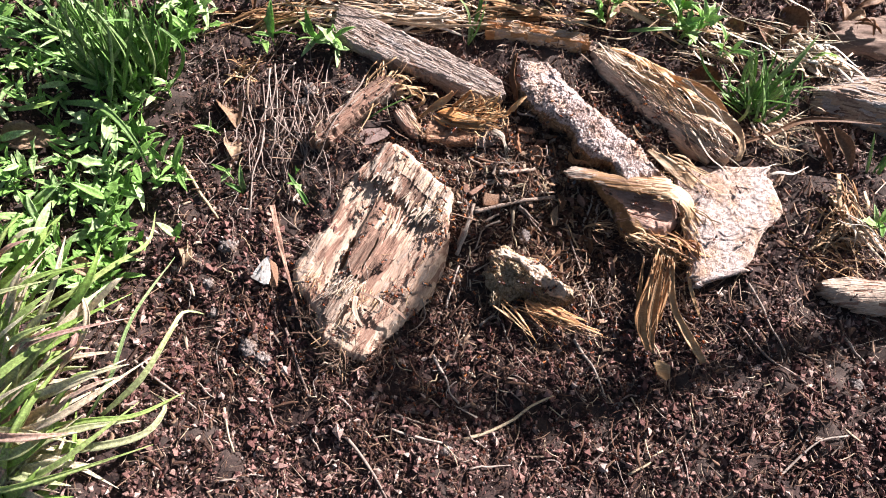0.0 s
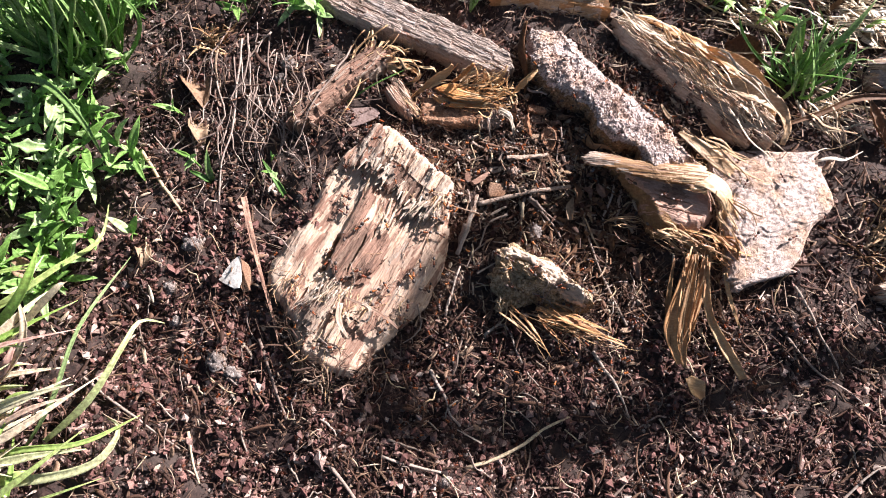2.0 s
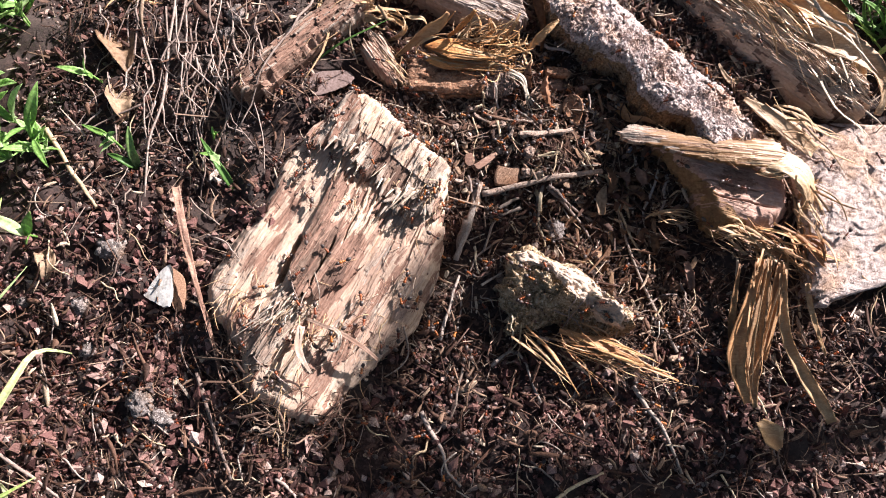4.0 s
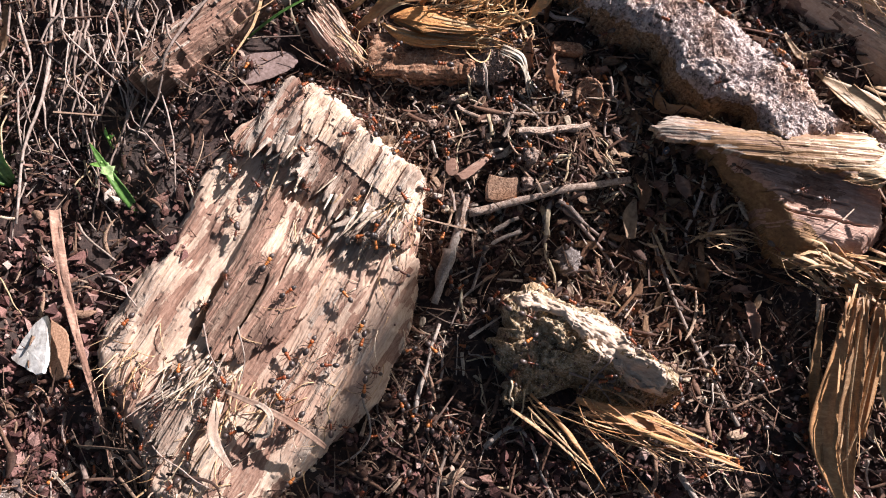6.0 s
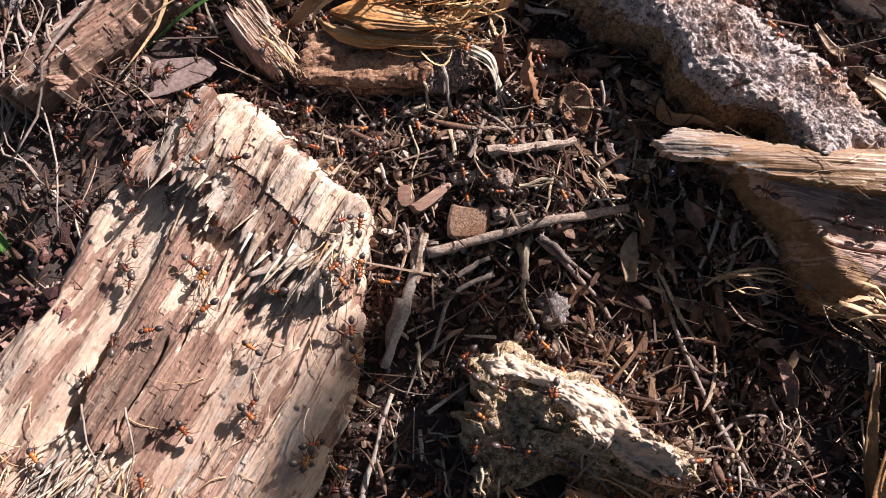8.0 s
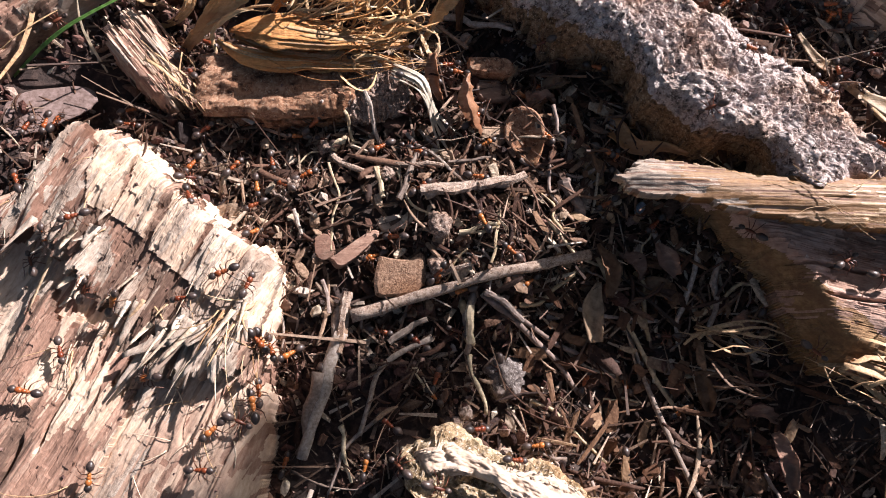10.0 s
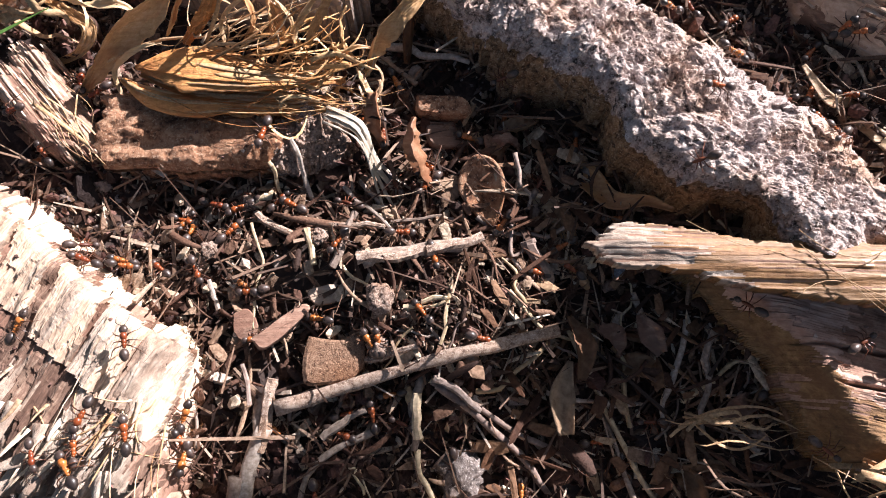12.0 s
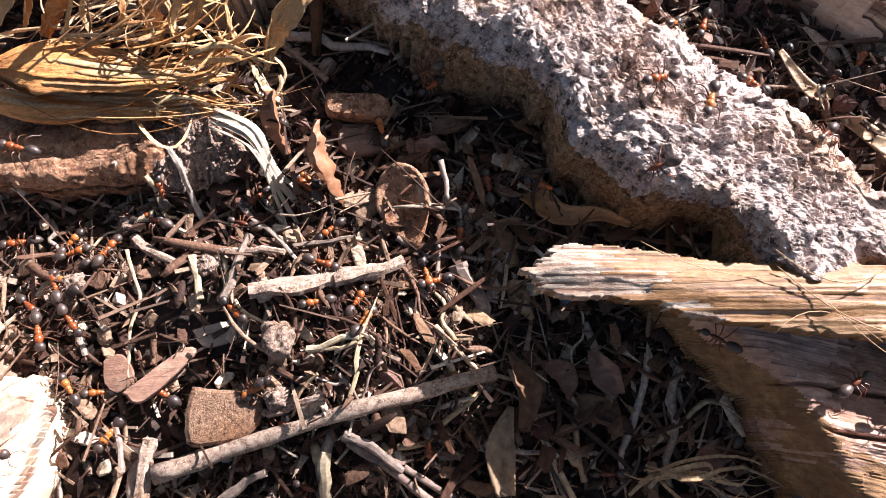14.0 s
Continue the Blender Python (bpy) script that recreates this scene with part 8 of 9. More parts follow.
# ---- unseen branch shape, added out of view to cast shade across the soil ----
def leaning_branch():
    foot, tip = np.array((1.13, 0.165, -0.02)), np.array((0.762, 0.449, 0.50))
    s = np.linspace(0, 1, 40)
    p = foot * (1 - s)[:, None] + tip * s[:, None]
    p += 0.006 * np.stack([vnoise(s * 5, 0, 0, 1), vnoise(s * 5, 3, 0, 2), vnoise(s * 5, 6, 0, 3)], 1)
    sh = Shell()
    sh.tube(p - foot, 0.0070 * (1 - 0.12 * s), 20, 1.0, 0.10, 5)
    ob = thing("leaning_branch", "unseen forked shade caster in branch shape, added out of view", "branch", pose(*foot))
    part("limb", sh.mesh("limb", GREYBARK), ob)
    fork = np.array((0.674, 0.478, 0.50))
    shade = Vector((0.692, 0.550, 0.50))
    # thin arms added to break up the cast shade, placed by where it lands
    CASTER_TWIGS = [([shade + Vector((x0, y0, 0)), shade + Vector((0.5 * (x0 + x1) + 0.004, 0.5 * (y0 + y1), 0.004)), shade + Vector((x1, y1, 0.002))], r, r * 0.5) for x0, y0, x1, y1, r in
             [(0.050, -0.090, 0.072, -0.058, 0.0042), (0.020, -0.082, 0.036, -0.046, 0.0045), (0.085, -0.094, 0.100, -0.066, 0.0036), (0.000, -0.078, 0.020, -0.030, 0.0040), (0.030, -0.084, 0.058, -0.068, 0.0036)]]
    for k, (line, r0, r1) in enumerate([([p[36], (0.712, 0.468, 0.500), fork], 0.0075, 0.0085), ([fork, (0.688, 0.524, 0.5), (0.700, 0.554, 0.5)], 0.0108, 0.0085), ([(0.698, 0.552, 0.5), (0.716, 0.563, 0.5), (0.734, 0.569, 0.501), (0.750, 0.568, 0.5)], 0.0085, 0.0070)] + CASTER_TWIGS):
        sh = Shell()
        sh.tube(along(np.array(line) - foot, 18), np.linspace(r0, r1, 18), 12, 1.0, 0.2, 6 + k)
        part("side_branch", sh.mesh("side_branch", GREYBARK), ob)


leaning_branch()


# ---- weeds and grass ----
def leaf_mesh(name, length, width, droop, mat, seed, wavy=0.0, fold=0.25):
    """One leaf from its base along +x, drooping; a lance or spoon shape with a fold along the midrib."""
    n = 12
    t = np.linspace(0, 1, n)
    pts = np.stack([length * t, 0 * t, length * (0.30 * t - droop * t * t)], 1)
    w = width * np.sin(np.pi * np.clip(t, 0.0, 1) ** 0.8) ** 0.8 + width * 0.10 * (1 - t)
    w *= 1 + wavy * vnoise(t * 7, seed, 0, seed)
    w[-1] = width * 0.02
    sh = Shell()
    sh.ribbon(pts, w, (0, 0, 1), 0.0003, fold, 4, width * 0.05, seed)
    return sh.mesh(name, mat)


LEAVES = [leaf_mesh("leaf", *args) for args in [(0.020, 0.0050, 0.30, GREENLEAF, 1), (0.028, 0.0058, 0.42, GREENLEAF, 2), (0.016, 0.0046, 0.2, GREENLEAF, 3), (0.022, 0.0078, 0.35, GREENLEAF, 4, 0.5), (0.012, 0.0042, 0.15, GREENLEAF, 5)]]


def weed(x, y, n, seed, size=1.0, spread_out=0.012, z=None, tall=0.012):
    rng = np.random.default_rng(seed)
    z = float(ground_z(x, y)) if z is None else z
    ob = thing("weed", "small green leafy weed growing in the soil", "plant", pose(x, y, z), "leafy weeds")
    sh = Shell()
    spots = []
    for _ in range(max(1, n // 3)):
        a, r = rng.uniform(0, 6.283), spread_out * rng.uniform(0.1, 1.0)
        h = tall * rng.uniform(0.4, 1.2)
        tip = np.array((r * math.cos(a), r * math.sin(a), h))
        base = tip * (0.3, 0.3, 0) - (0, 0, 0.002)
        t = np.linspace(0, 1, 6)[:, None]
        pts = base * (1 - t) + tip * t + np.array((0, 0, 0.1 * h)) * np.sin(t * 3.14)
        sh.tube(pts, 0.0005, 4)
        spots += [(pts[3], a), (pts[4], a + 2.0), (pts[5], a + 4.1), (pts[5], a)]
    part("stem", sh.mesh("stem", GREENLEAF), ob)
    for k in range(n):
        p, a = spots[k % len(spots)]
        a += rng.normal(0, 0.7)
        leaf = part("leaf", LEAVES[int(rng.integers(0, 5))], ob)
        leaf.matrix_basis = pose(*p, rng.normal(0, 22), -rng.uniform(-5, 62), math.degrees(a)) @ Matrix.Scale(size * rng.uniform(0.7, 1.2), 4)
    return ob


rng_w = np.random.default_rng(11)
made = 0
while made < 135:
    x, y = rng_w.uniform(-0.34, -0.165), rng_w.uniform(-0.035, 0.20)
    edge = -0.178 - 0.025 * float(vnoise(y * 40, 3)) - max(0.0, 0.035 - y) * 0.9
    if x > edge or (y < 0.0 and x < -0.29 and made % 2):
        continue
    weed(x, y, int(rng_w.integers(8, 15)), 500 + made, rng_w.uniform(0.5, 0.95), 0.014, None, rng_w.uniform(0.008, 0.016))
    made += 1
for k, (p, n, s) in enumerate([((-0.1194, 0.1459, 0.004), 6, 0.8), ((-0.0954, 0.1483, 0.004), 8, 0.9), ((-0.0770, 0.1439, 0.004), 8, 0.9), ((-0.1498, 0.0783, 0.004), 3, 0.5), ((-0.1392, 0.0461, 0.002), 5, 0.5), ((-0.0976, 0.0423, 0.002), 2, 0.45), ((-0.1011, 0.0504, 0.002), 2, 0.3), ((-0.1755, 0.1645, 0.01), 10, 0.9),
                               ((0.1617, 0.1697, 0.012), 12, 0.8), ((0.1766, 0.1562, 0.012), 12, 0.8), ((0.1640, 0.1494, 0.012), 12, 0.7), ((0.1193, 0.1727, 0.014), 8, 0.8), ((0.1088, 0.1635, 0.014), 6, 0.7), ((0.0755, 0.1793, 0.014), 9, 0.8), ((0.0615, 0.1806, 0.014), 7, 0.8), ((0.2827, 0.0138, 0.004), 6, 0.7), ((0.1907, 0.1384, 0.012), 9, 0.7), ((0.1495, 0.1751, 0.014), 8, 0.8), ((-0.1735, 0.0076, 0.004), 3, 0.9)]):
    weed(p[0], p[1], n, 700 + k, s, 0.008, None, 0.010 if k < 8 else 0.016)


def blade(shell, base, tip, width, rise, rng, twist=0.3):
    base, tip = np.array(base, float), np.array(tip, float)
    n = 14
    t = np.linspace(0, 1, n)[:, None]
    side = rng.normal(0, 0.14, 3) * np.linalg.norm(tip - base) * (1, 1, 0)
    pts = base * (1 - t) + tip * t + np.array((0, 0, rise)) * (np.sin(t * math.pi * 0.8)) + side * np.sin(t * math.pi)
    w = width * np.interp(t[:, 0], [0, 0.25, 0.7, 1], [0.7, 1, 0.75, 0.06])
    shell.ribbon(pts, w, (rng.normal(0, twist), rng.normal(0, twist), 1), 0.00025, 0.3, 4)


def tuft(name, label, x, y, mat, blades, seed):
    """blades: base offset, tip offset, width, rise; each blade is a part."""
    rng = np.random.default_rng(seed)
    z = float(ground_z(x, y))
    ob = thing(name, label, "grass", pose(x, y, z), "grass tufts")
    for b, tip, width, rise in blades:
        sh = Shell()
        blade(sh, b, tip, width, rise, rng)
        part("blade", sh.mesh("blade", mat), ob)
    return ob


def fan(n, seed, reach, high, toward, wide, width, low=0.3):
    rng = np.random.default_rng(seed)
    out = []
    for _ in range(n):
        a = math.radians(toward) + rng.normal(0, wide)
        r, h = reach * rng.uniform(0.35, 1.1), high * rng.uniform(low, 1.1)
        b = rng.normal(0, 0.006, 3) * (1, 1, 0) - (0, 0, 0.002)
        out.append((b, (r * math.cos(a), r * math.sin(a), h), width * rng.uniform(0.6, 1.3), 0.25 * r))
    return out


GREEN = "tuft of bright green upright grass in soil"
FADED = "tuft of broad faded grass blades with reddish tips"
p = (-0.2183, 0.1100, 0.02)
tuft("grass_tuft", GREEN, p[0], p[1], GRASS, fan(60, 1, 0.042, 0.065, 110, 0.7, 0.0030), 1)
p = (-0.1983, 0.1186, 0.02)
tuft("grass_tuft", GREEN, p[0], p[1], GRASS, fan(40, 2, 0.034, 0.055, 85, 0.6, 0.0028), 2)
p = (-0.2564, 0.1487, 0.02)
tuft("grass_tuft", GREEN, p[0], p[1], GRASS, fan(20, 3, 0.05, 0.04, 150, 0.7, 0.0026), 3)
p = (0.2070, 0.0985, 0.01)
tuft("grass_tuft", GREEN, p[0], p[1], GRASS, fan(36, 4, 0.030, 0.030, 95, 0.9, 0.0022, 0.2) + [((0, 0, 0), (0.035, 0.035, 0.03), 0.005, 0.006), ((0, 0, 0), (0.03, 0.006, 0.012), 0.003, 0.006), ((-0.005, 0, 0), (-0.04, 0.03, 0.025), 0.002, 0.004)], 4)
p = (0.2232, 0.1050, 0.01)
tuft("grass_tuft", GREEN, p[0], p[1], GRASS, fan(18, 5, 0.026, 0.018, 60, 0.8, 0.0014, 0.2), 5)
p = (0.0162, 0.1461, 0.016)
tuft("grass_tuft", GREEN, p[0], p[1], GRASS, [((0, 0, 0), (0.006, 0.03, 0.03), 0.003, 0.002), ((0, 0, 0), (-0.018, 0.025, 0.03), 0.0018, 0.002), ((0, 0, 0), (0.012, 0.02, 0.02), 0.0016, 0.002)], 6)
p = (0.2838, 0.0530, 0.006)
tuft("grass_tuft", GREEN, p[0], p[1], GRASS, [((0, 0, 0), (-0.004, 0.02, 0.02), 0.0022, 0.002), ((0.008, 0, 0), (0.02, 0.014, 0.014), 0.003, 0.002), ((0.004, 0, 0), (0.014, 0.02, 0.016), 0.0018, 0.002)], 7)
p = (-0.2882, -0.1156, 0)
tuft("grass_tuft", FADED, p[0], p[1], PALEGRASS, fan(36, 8, 0.11, 0.026, 36, 0.4, 0.0060, 0.2), 8)
p = (-0.2754, -0.1487, 0)
tuft("grass_tuft", FADED, p[0], p[1], PALEGRASS, fan(30, 9, 0.10, 0.02, 22, 0.45, 0.0055, 0.2), 9)
p = (-0.2706, -0.0739, 0)
tuft("grass_tuft", FADED, p[0], p[1], PALEGRASS, fan(28, 10, 0.085, 0.03, 48, 0.4, 0.0055, 0.3), 10)
p = (-0.2950, -0.0377, 0)
tuft("grass_tuft", FADED, p[0], p[1], PALEGRASS, fan(14, 12, 0.06, 0.03, 45, 0.5, 0.006, 0.3), 12)


def long_blade(points, width, label, mat=None):
    pts = along(points, 22)
    o = pts[0].copy()
    sh = Shell()
    sh.ribbon(pts - o, width * np.interp(np.linspace(0, 1, 22), [0, 0.3, 0.8, 1], [0.6, 1, 0.6, 0.1]), (0.2, -0.2, 1), 0.0003, 0.3, 4)
    ob = thing("bent_grass", label, "grass", pose(*o), "single long grass leaves")
    part("blade", sh.mesh("blade", mat or PALEGRASS), ob)


long_blade([(-0.2642, -0.1189, 0.004), (-0.2133, -0.1104, 0.018), (-0.1843, -0.1070, 0.016), (-0.1598, -0.0931, 0.008)], 0.004, "long pinkish grass blade bent over the soil")
long_blade([(-0.2626, -0.1288, 0.004), (-0.2076, -0.1251, 0.012), (-0.1781, -0.1168, 0.012), (-0.1688, -0.1001, 0.01), (-0.1787, -0.0947, 0.004)], 0.006, "pale curled grass blade bent over the soil")
long_blade([(-0.2204, -0.1103, 0.004), (-0.2005, -0.0856, 0.02), (-0.1892, -0.0486, 0.025), (-0.1726, -0.0079, 0.012)], 0.0026, "long thin green grass blade bent over the soil", GRASS)
long_blade([(-0.2105, -0.1068, 0.004), (-0.1826, -0.0854, 0.018), (-0.1677, -0.0582, 0.02), (-0.1627, -0.0438, 0.014), (-0.1523, -0.0439, 0.006)], 0.0042, "withered tan grass blade bent over the soil")
long_blade([(-0.2806, -0.0568, 0.006), (-0.2366, -0.0374, 0.02), (-0.2078, -0.0156, 0.02), (-0.1902, 0.0008, 0.014), (-0.1905, 0.0238, 0.008)], 0.0042, "long faded grass blade bent over the soil")
long_blade([(-0.2856, -0.0277, 0.006), (-0.2623, -0.0086, 0.02), (-0.2447, 0.0177, 0.02)], 0.007, "broad faded grass blade bent over the soil")
long_blade([(-0.3093, 0.1617, 0.02), (-0.2776, 0.1465, 0.03), (-0.2554, 0.1421, 0.02)], 0.004, "long green grass blade arching over weeds", GRASS)
long_blade([(-0.2915, 0.0908, 0.02), (-0.2637, 0.0921, 0.026), (-0.2527, 0.1086, 0.016)], 0.0036, "long pale green grass blade arching over weeds")
long_blade([(-0.2589, 0.0984, 0.016), (-0.2218, 0.0862, 0.034), (-0.2010, 0.0664, 0.03), (-0.1954, 0.0509, 0.01)], 0.005, "long green grass blade arching over weeds", GRASS)
long_blade([(-0.2891, 0.0404, 0.01), (-0.2678, 0.0485, 0.02), (-0.2586, 0.0566, 0.012)], 0.003, "long pale green grass blade arching over weeds")
long_blade([(-0.0562, 0.0862, 0.012), (-0.0460, 0.0905, 0.018), (-0.0369, 0.0946, 0.021), (-0.0194, 0.1026, 0.023)], 0.0010, "thin green grass blade between the shard and the wedge", GRASS)
long_blade([(-0.0356, 0.0873, 0.010), (-0.0381, 0.0940, 0.018), (-0.0381, 0.1007, 0.022)], 0.0007, "thin pale grass blade beside the wedge")
long_blade([(-0.0890, 0.0270, 0.004), (-0.0930, 0.0340, 0.011), (-0.0973, 0.0405, 0.014), (-0.1030, 0.0490, 0.015)], 0.0036, "short green sprout with one narrow leaf", GRASS)
long_blade([(-0.1340, 0.0400, 0.003), (-0.1350, 0.0450, 0.010), (-0.1347, 0.0540, 0.016)], 0.0044, "short green sprout with one narrow leaf", GRASS)
long_blade([(-0.1345, 0.0395, 0.003), (-0.1400, 0.0415, 0.009), (-0.1460, 0.0440, 0.009)], 0.0036, "short green sprout with one narrow leaf", GRASS)
long_blade([(0.1265, 0.1530, 0.02), (0.1440, 0.1506, 0.026), (0.1638, 0.1555, 0.02)], 0.003, "flat green grass blade across dry straw", GRASS)
long_blade([(0.2486, 0.1297, 0.02), (0.2573, 0.1327, 0.026), (0.2734, 0.1332, 0.018)], 0.0026, "dry tan grass blade in an arch")


# ---- ants ----
def ball(bm, centre, radii, seg=12, rings=8):
    m = Matrix.Translation(centre) @ Matrix.Diagonal((*radii, 1))
    return bmesh.ops.create_uvsphere(bm, u_segments=seg, v_segments=rings, radius=1, matrix=m)["verts"]


def bm_mesh(name, bm, mat):
    me = bpy.data.meshes.new(name)
    bm.to_mesh(me)
    bm.free()
    me.materials.append(mat)
    me.polygons.foreach_set("use_smooth", [True] * len(me.polygons))
    return me


def ant_meshes():
    mm = 0.001
    out = {}
    bm = bmesh.new()
    for v in ball(bm, (0, 0, 0), (0.86 * mm, 0.80 * mm, 0.64 * mm)):
        v.co.y *= 1 - 0.25 * max(0, v.co.x / (0.78 * mm))
    for s in (1, -1):
        ball(bm, (0.80 * mm, 0.16 * s * mm, -0.12 * mm), (0.32 * mm, 0.10 * mm, 0.08 * mm), 6, 4)
        ball(bm, (0.10 * mm, 0.60 * s * mm, 0.15 * mm), (0.16 * mm, 0.10 * mm, 0.14 * mm), 6, 4)
    out["head"] = bm_mesh("head", bm, ANTDARK)
    bm = bmesh.new()
    ball(bm, (0.75 * mm, 0, 0.10 * mm), (0.80 * mm, 0.66 * mm, 0.62 * mm))
    ball(bm, (-0.20 * mm, 0, 0.0), (0.66 * mm, 0.50 * mm, 0.50 * mm))
    ball(bm, (-0.75 * mm, 0, -0.05 * mm), (0.56 * mm, 0.44 * mm, 0.46 * mm))
    ball(bm, (-1.25 * mm, 0, 0.02 * mm), (0.16 * mm, 0.30 * mm, 0.36 * mm), 8, 6)
    out["thorax"] = bm_mesh("thorax", bm, ANTRED)
    bm = bmesh.new()
    for v in ball(bm, (0, 0, 0), (1.18 * mm, 0.84 * mm, 0.80 * mm), 14, 12):
        u = v.co.x / (1.30 * mm)
        ring = 1 + 0.03 * math.cos(u * 14)
        v.co.y *= ring * (1 - 0.18 * max(0, -u))
        v.co.z *= ring * (1 - 0.18 * max(0, -u))
    out["gaster"] = bm_mesh("gaster", bm, ANTDARK)
    for k, (sx, reach, back) in enumerate([(1, 2.3, 1.5), (1, 2.6, -0.2), (1, 3.0, -2.2)]):
        for side in (1, -1):
            sh = Shell()
            pts = np.array([(0, 0, 0), (back * 0.25, side * reach * 0.42, 0.75), (back * 0.65, side * reach * 0.78, -0.55), (back, side * reach, -1.15)]) * mm
            sh.tube(along(pts, 8), np.array([0.14, 0.14, 0.12, 0.10, 0.09, 0.06, 0.05, 0.03]) * mm, 5)
            out[f"leg{k}{side}"] = sh.mesh("leg", ANTLEG)
    for side in (1, -1):
        sh = Shell()
        pts = np.array([(0, 0, 0), (0.55, side * 0.75, 0.45), (1.3, side * 0.95, 0.0), (1.9, side * 0.8, -0.4)]) * mm
        sh.tube(along(pts, 8), 0.06 * mm, 4)
        out[f"feeler{side}"] = sh.mesh("antenna", ANTLEG)
    return out


ANTLEG = island_mat("ant_leg", [(0.0, (0.05, 0.022, 0.014)), (1.0, (0.12, 0.045, 0.022))], 0.35, 2500, 0.00005, True, gloss=0.5)
ANT_LABEL = "red and black wood ant crawling over litter"


def ant_model(m):
    mm = 0.001
    me = ant_meshes()
    ob = thing("ant", ANT_LABEL, "ant", m, "wood ants")
    part("head", me["head"], ob, "dark glossy head with jaws", pose(2.55 * mm, 0, 1.45 * mm, 0, 12, 0))
    part("thorax", me["thorax"], ob, "rust-red thorax", pose(0.55 * mm, 0, 1.45 * mm))
    part("gaster", me["gaster"], ob, "dark glossy abdomen", pose(-2.05 * mm, 0, 1.50 * mm, 0, -8, 0))
    for k, x in enumerate((1.25, 0.45, -0.25)):
        for side in (1, -1):
            part("leg", me[f"leg{k}{side}"], ob, "", pose(x * mm, side * 0.32 * mm, 1.15 * mm))
    for side in (1, -1):
        part("antenna", me[f"feeler{side}"], ob, "", pose(3.15 * mm, side * 0.22 * mm, 1.65 * mm))
    return ob


def stand(x, y, yaw, bob=0.0):
    """Pose of an ant on the surface: belly down, tilted with the slope."""
    e = 0.0028
    z = float(top_z(x, y))
    zs = [float(top_z(x + a * e, y + b * e)) for a, b in ((1, 0), (-1, 0), (0, 1), (0, -1))]
    nx, ny = np.clip((zs[1] - zs[0]) / (2 * e), -0.7, 0.7), np.clip((zs[3] - zs[2]) / (2 * e), -0.7, 0.7)
    up = Vector((nx, ny, 1)).normalized()
    fwd = Vector((math.cos(yaw), math.sin(yaw), 0))
    fwd = (fwd - up * fwd.dot(up)).normalized()
    left = up.cross(fwd)
    rot = Matrix((fwd, left, up)).transposed().to_4x4()
    return Matrix.Translation((x, y, 0.5 * z + 0.5 * max(z, sum(zs) / 4) + 0.0016 + bob + 0.0016 * math.exp(-(((x - 0.035) / 0.04) ** 2 + ((y - 0.05) / 0.03) ** 2)))) @ rot


def wander(x, y, yaw, speed, home, rng):
    """Half-second poses over the whole clip for an ant that roams round its home."""
    rows, hx, hy = [], x, y
    turn = 0.0
    rest = 0
    for k in range(29):
        rows.append((k * 0.5, stand(x, y, yaw)))
        if rest > 0:
            rest -= 1
            yaw += rng.normal(0, 0.12)
            continue
        if rng.random() < 0.12:
            rest = int(rng.integers(1, 4))
        turn = 0.6 * turn + rng.normal(0, 0.28)
        dx, dy = hx - x, hy - y
        if math.hypot(dx, dy) > home:
            want = math.atan2(dy, dx)
            turn += 0.35 * math.sin(want - yaw)
        step = speed * 0.5 * rng.uniform(0.6, 1.2)
        for _ in range(8):
            nx, ny = x + step * math.cos(yaw + turn), y + step * math.sin(yaw + turn)
            if abs(float(top_z(nx, ny)) - float(top_z(x, y))) < 0.0035:
                break
            turn += 0.35 if turn >= 0 else -0.35
            step *= 0.75
        else:
            step, nx, ny = 0, x, y
        turn = max(-1.2, min(1.2, turn))
        yaw += turn
        x, y = nx, ny
    return rows


def ant_places():
    rng = np.random.default_rng(23)
    out = []
    spots = [(36, 0.032, 0.050, 0.030, 0.018), (26, -0.035, -0.005, 0.030, 0.040), (16, 0.060, -0.018, 0.016, 0.010), (34, 0.085, -0.052, 0.035, 0.016), (30, -0.105, -0.055, 0.025, 0.022),
             (20, 0.125, 0.085, 0.016, 0.012), (16, 0.000, -0.085, 0.05, 0.02), (24, 0.012, 0.010, 0.012, 0.030), (12, 0.165, -0.055, 0.03, 0.02), (10, 0.055, 0.085, 0.02, 0.02), (14, -0.02, 0.075, 0.03, 0.012)]
    for n, cx, cy, sx, sy in spots:
        for _ in range(n):
            out.append((cx + rng.normal(0, sx * 0.75), cy + rng.normal(0, sy * 0.75), rng.uniform(0, 6.283), rng.uniform(0.002, 0.012), rng.uniform(0.006, 0.02)))
    return out, rng


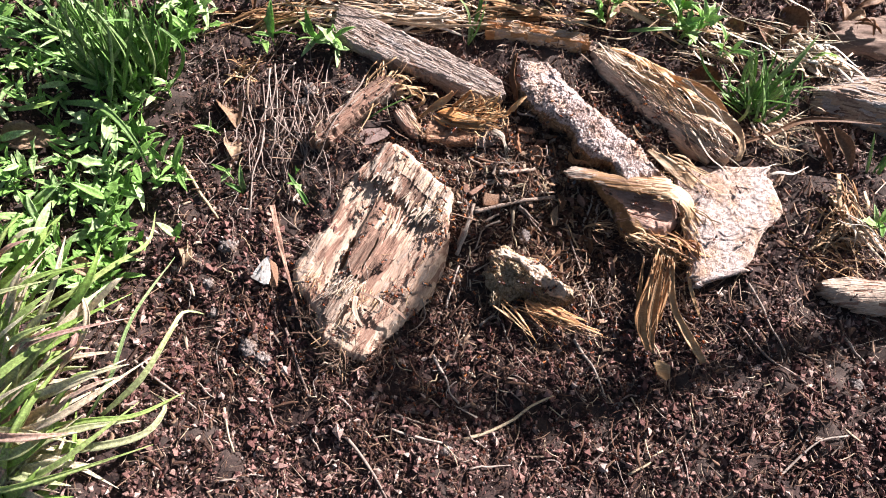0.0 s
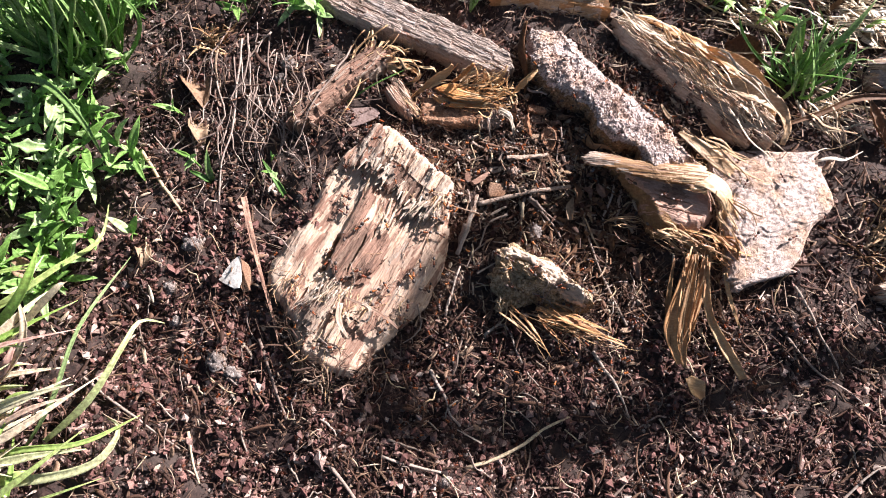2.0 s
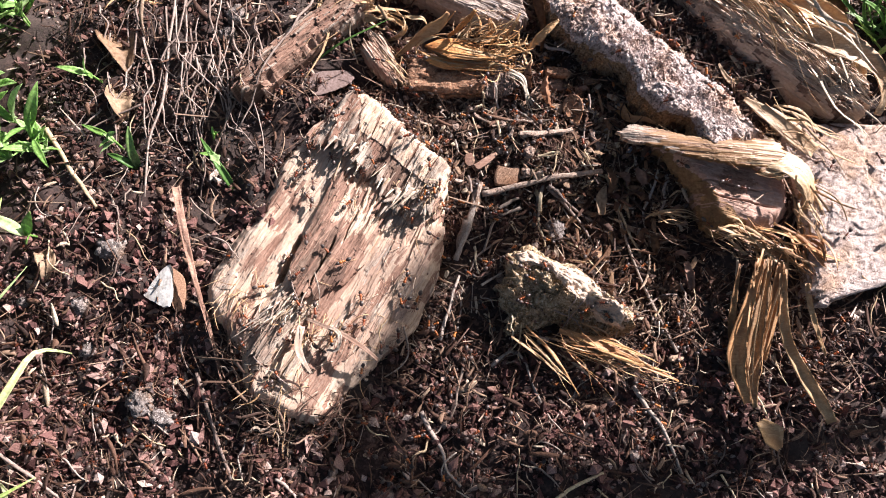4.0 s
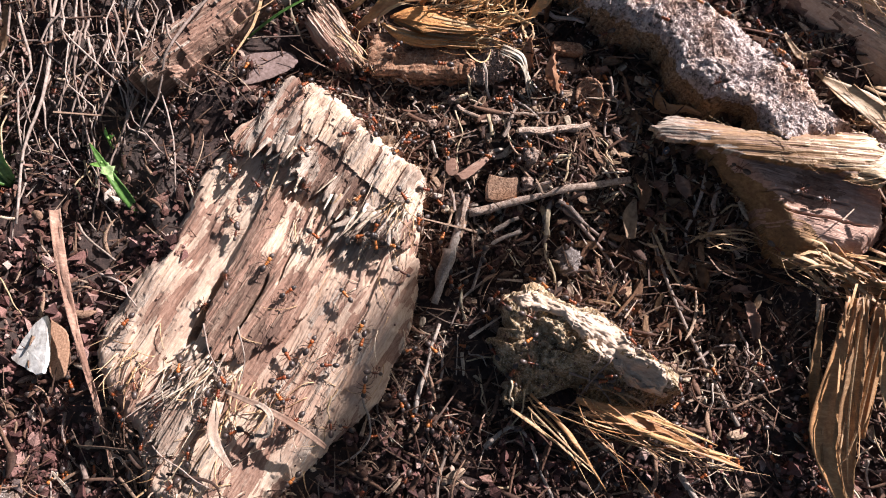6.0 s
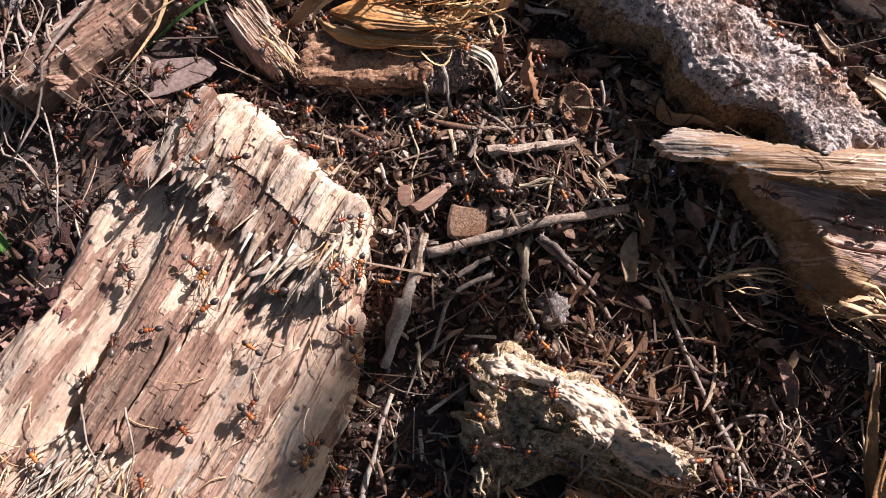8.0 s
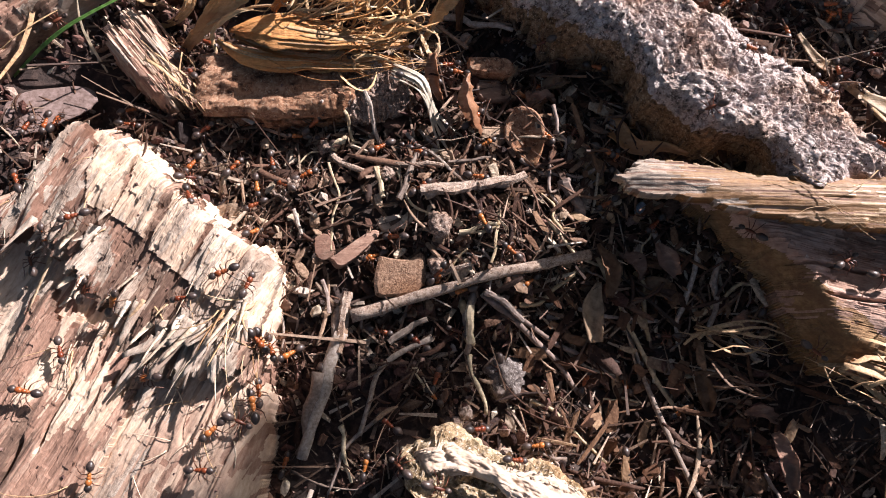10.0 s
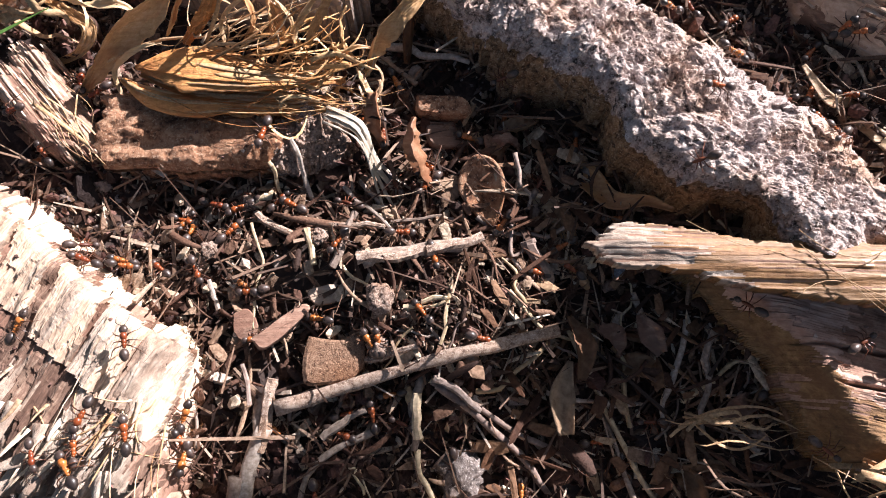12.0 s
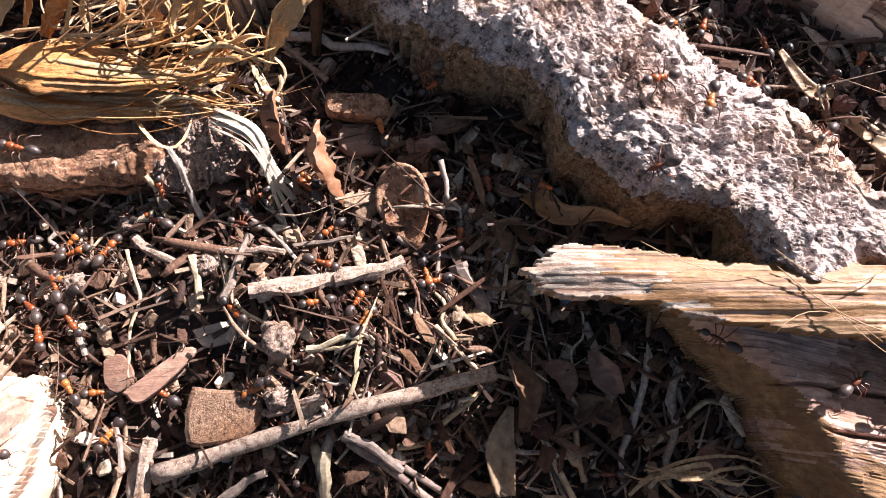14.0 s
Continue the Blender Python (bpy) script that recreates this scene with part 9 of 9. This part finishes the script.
def far_ants():
    """The crowd beyond counting: small low ants, joined."""
    rng = np.random.default_rng(29)
    sh, red, dark = Shell(), [], []
    for _ in range(340):
        x, y = (rng.uniform(-0.18, 0.29), rng.uniform(-0.16, -0.03)) if rng.random() < 0.75 else (rng.uniform(-0.2, 0.25), rng.uniform(-0.03, 0.12))
        a = rng.uniform(0, 6.283)
        m = np.array(stand(x, y, a))
        for c, r, l, tone in (((2.5, 0, 1.4), 0.6, 0.7, 0), ((0.6, 0, 1.4), 0.42, 1.3, 1), ((-2.0, 0, 1.5), 0.9, 1.3, 0)):
            f0 = len(sh.f)
            pts = np.array([(c[0] + l * s, c[1], c[2]) for s in (-1, -0.6, 0, 0.6, 1)]) * 0.001
            pts = pts @ m[:3, :3].T + m[:3, 3]
            sh.tube(pts, np.array([0.25, 0.85, 1, 0.8, 0.25]) * r * 0.001, 6)
            (red if tone else dark).extend(range(f0, len(sh.f)))
        for lx, ly in ((1.8, 2.2), (1.8, -2.2), (0.3, 2.6), (0.3, -2.6), (-1.8, 2.8), (-1.8, -2.8)):
            f0 = len(sh.f)
            pts = np.array([(0.5 + lx * 0.2, 0, 1.2), (0.5 + lx * 0.5, ly * 0.5, 1.8), (0.5 + lx, ly, 0.0)]) * 0.001
            sh.tube(pts @ m[:3, :3].T + m[:3, 3], np.array([0.12, 0.12, 0.05]) * 0.001, 3)
            red.extend(range(f0, len(sh.f)))
    me = sh.mesh("ant_crowd", ANTDARK)
    me.materials.append(ANTFAR)
    for k in red:
        me.polygons[k].material_index = 1
    tagged(new("ant_crowd", me), "crowd of red and black wood ants on the soil", "ant", kind="stuff")


far_ants()
PLACES, ANT_RNG = ant_places()
ANTS = []
for k, (x, y, yaw, speed, home) in enumerate(PLACES):
    size = 0.88 + 0.22 * ANT_RNG.random()
    ob = ant_model(stand(x, y, yaw)) if not ANTS else copy_thing(ANTS[0], stand(x, y, yaw))
    ob.scale = (size, size, size)
    ANTS.append(ob)


def motions():
    rng = np.random.default_rng(31)
    for ob, (x, y, yaw, speed, home) in zip(ANTS, PLACES):
        walk(ob, wander(x, y, yaw, speed, home, rng))
    near = sorted(range(len(ANTS)), key=lambda k: math.hypot(PLACES[k][0] - 0.02, PLACES[k][1] - 0.04))[:40]
    for k in near:
        legs = [c for c in ANTS[k].children if c.name.startswith("leg")]
        for j, leg in enumerate(legs):
            home_pose = leg.matrix_basis.copy()
            rows = []
            for i in range(57):
                swing = 16 * math.sin(i * 1.9 + math.pi * (j % 2) + math.pi * (j // 2 % 2) + k)
                rows.append((i * 0.25, home_pose @ pose(0, 0, 0, 0, 0, swing)))
            walk(leg, rows)


motions()
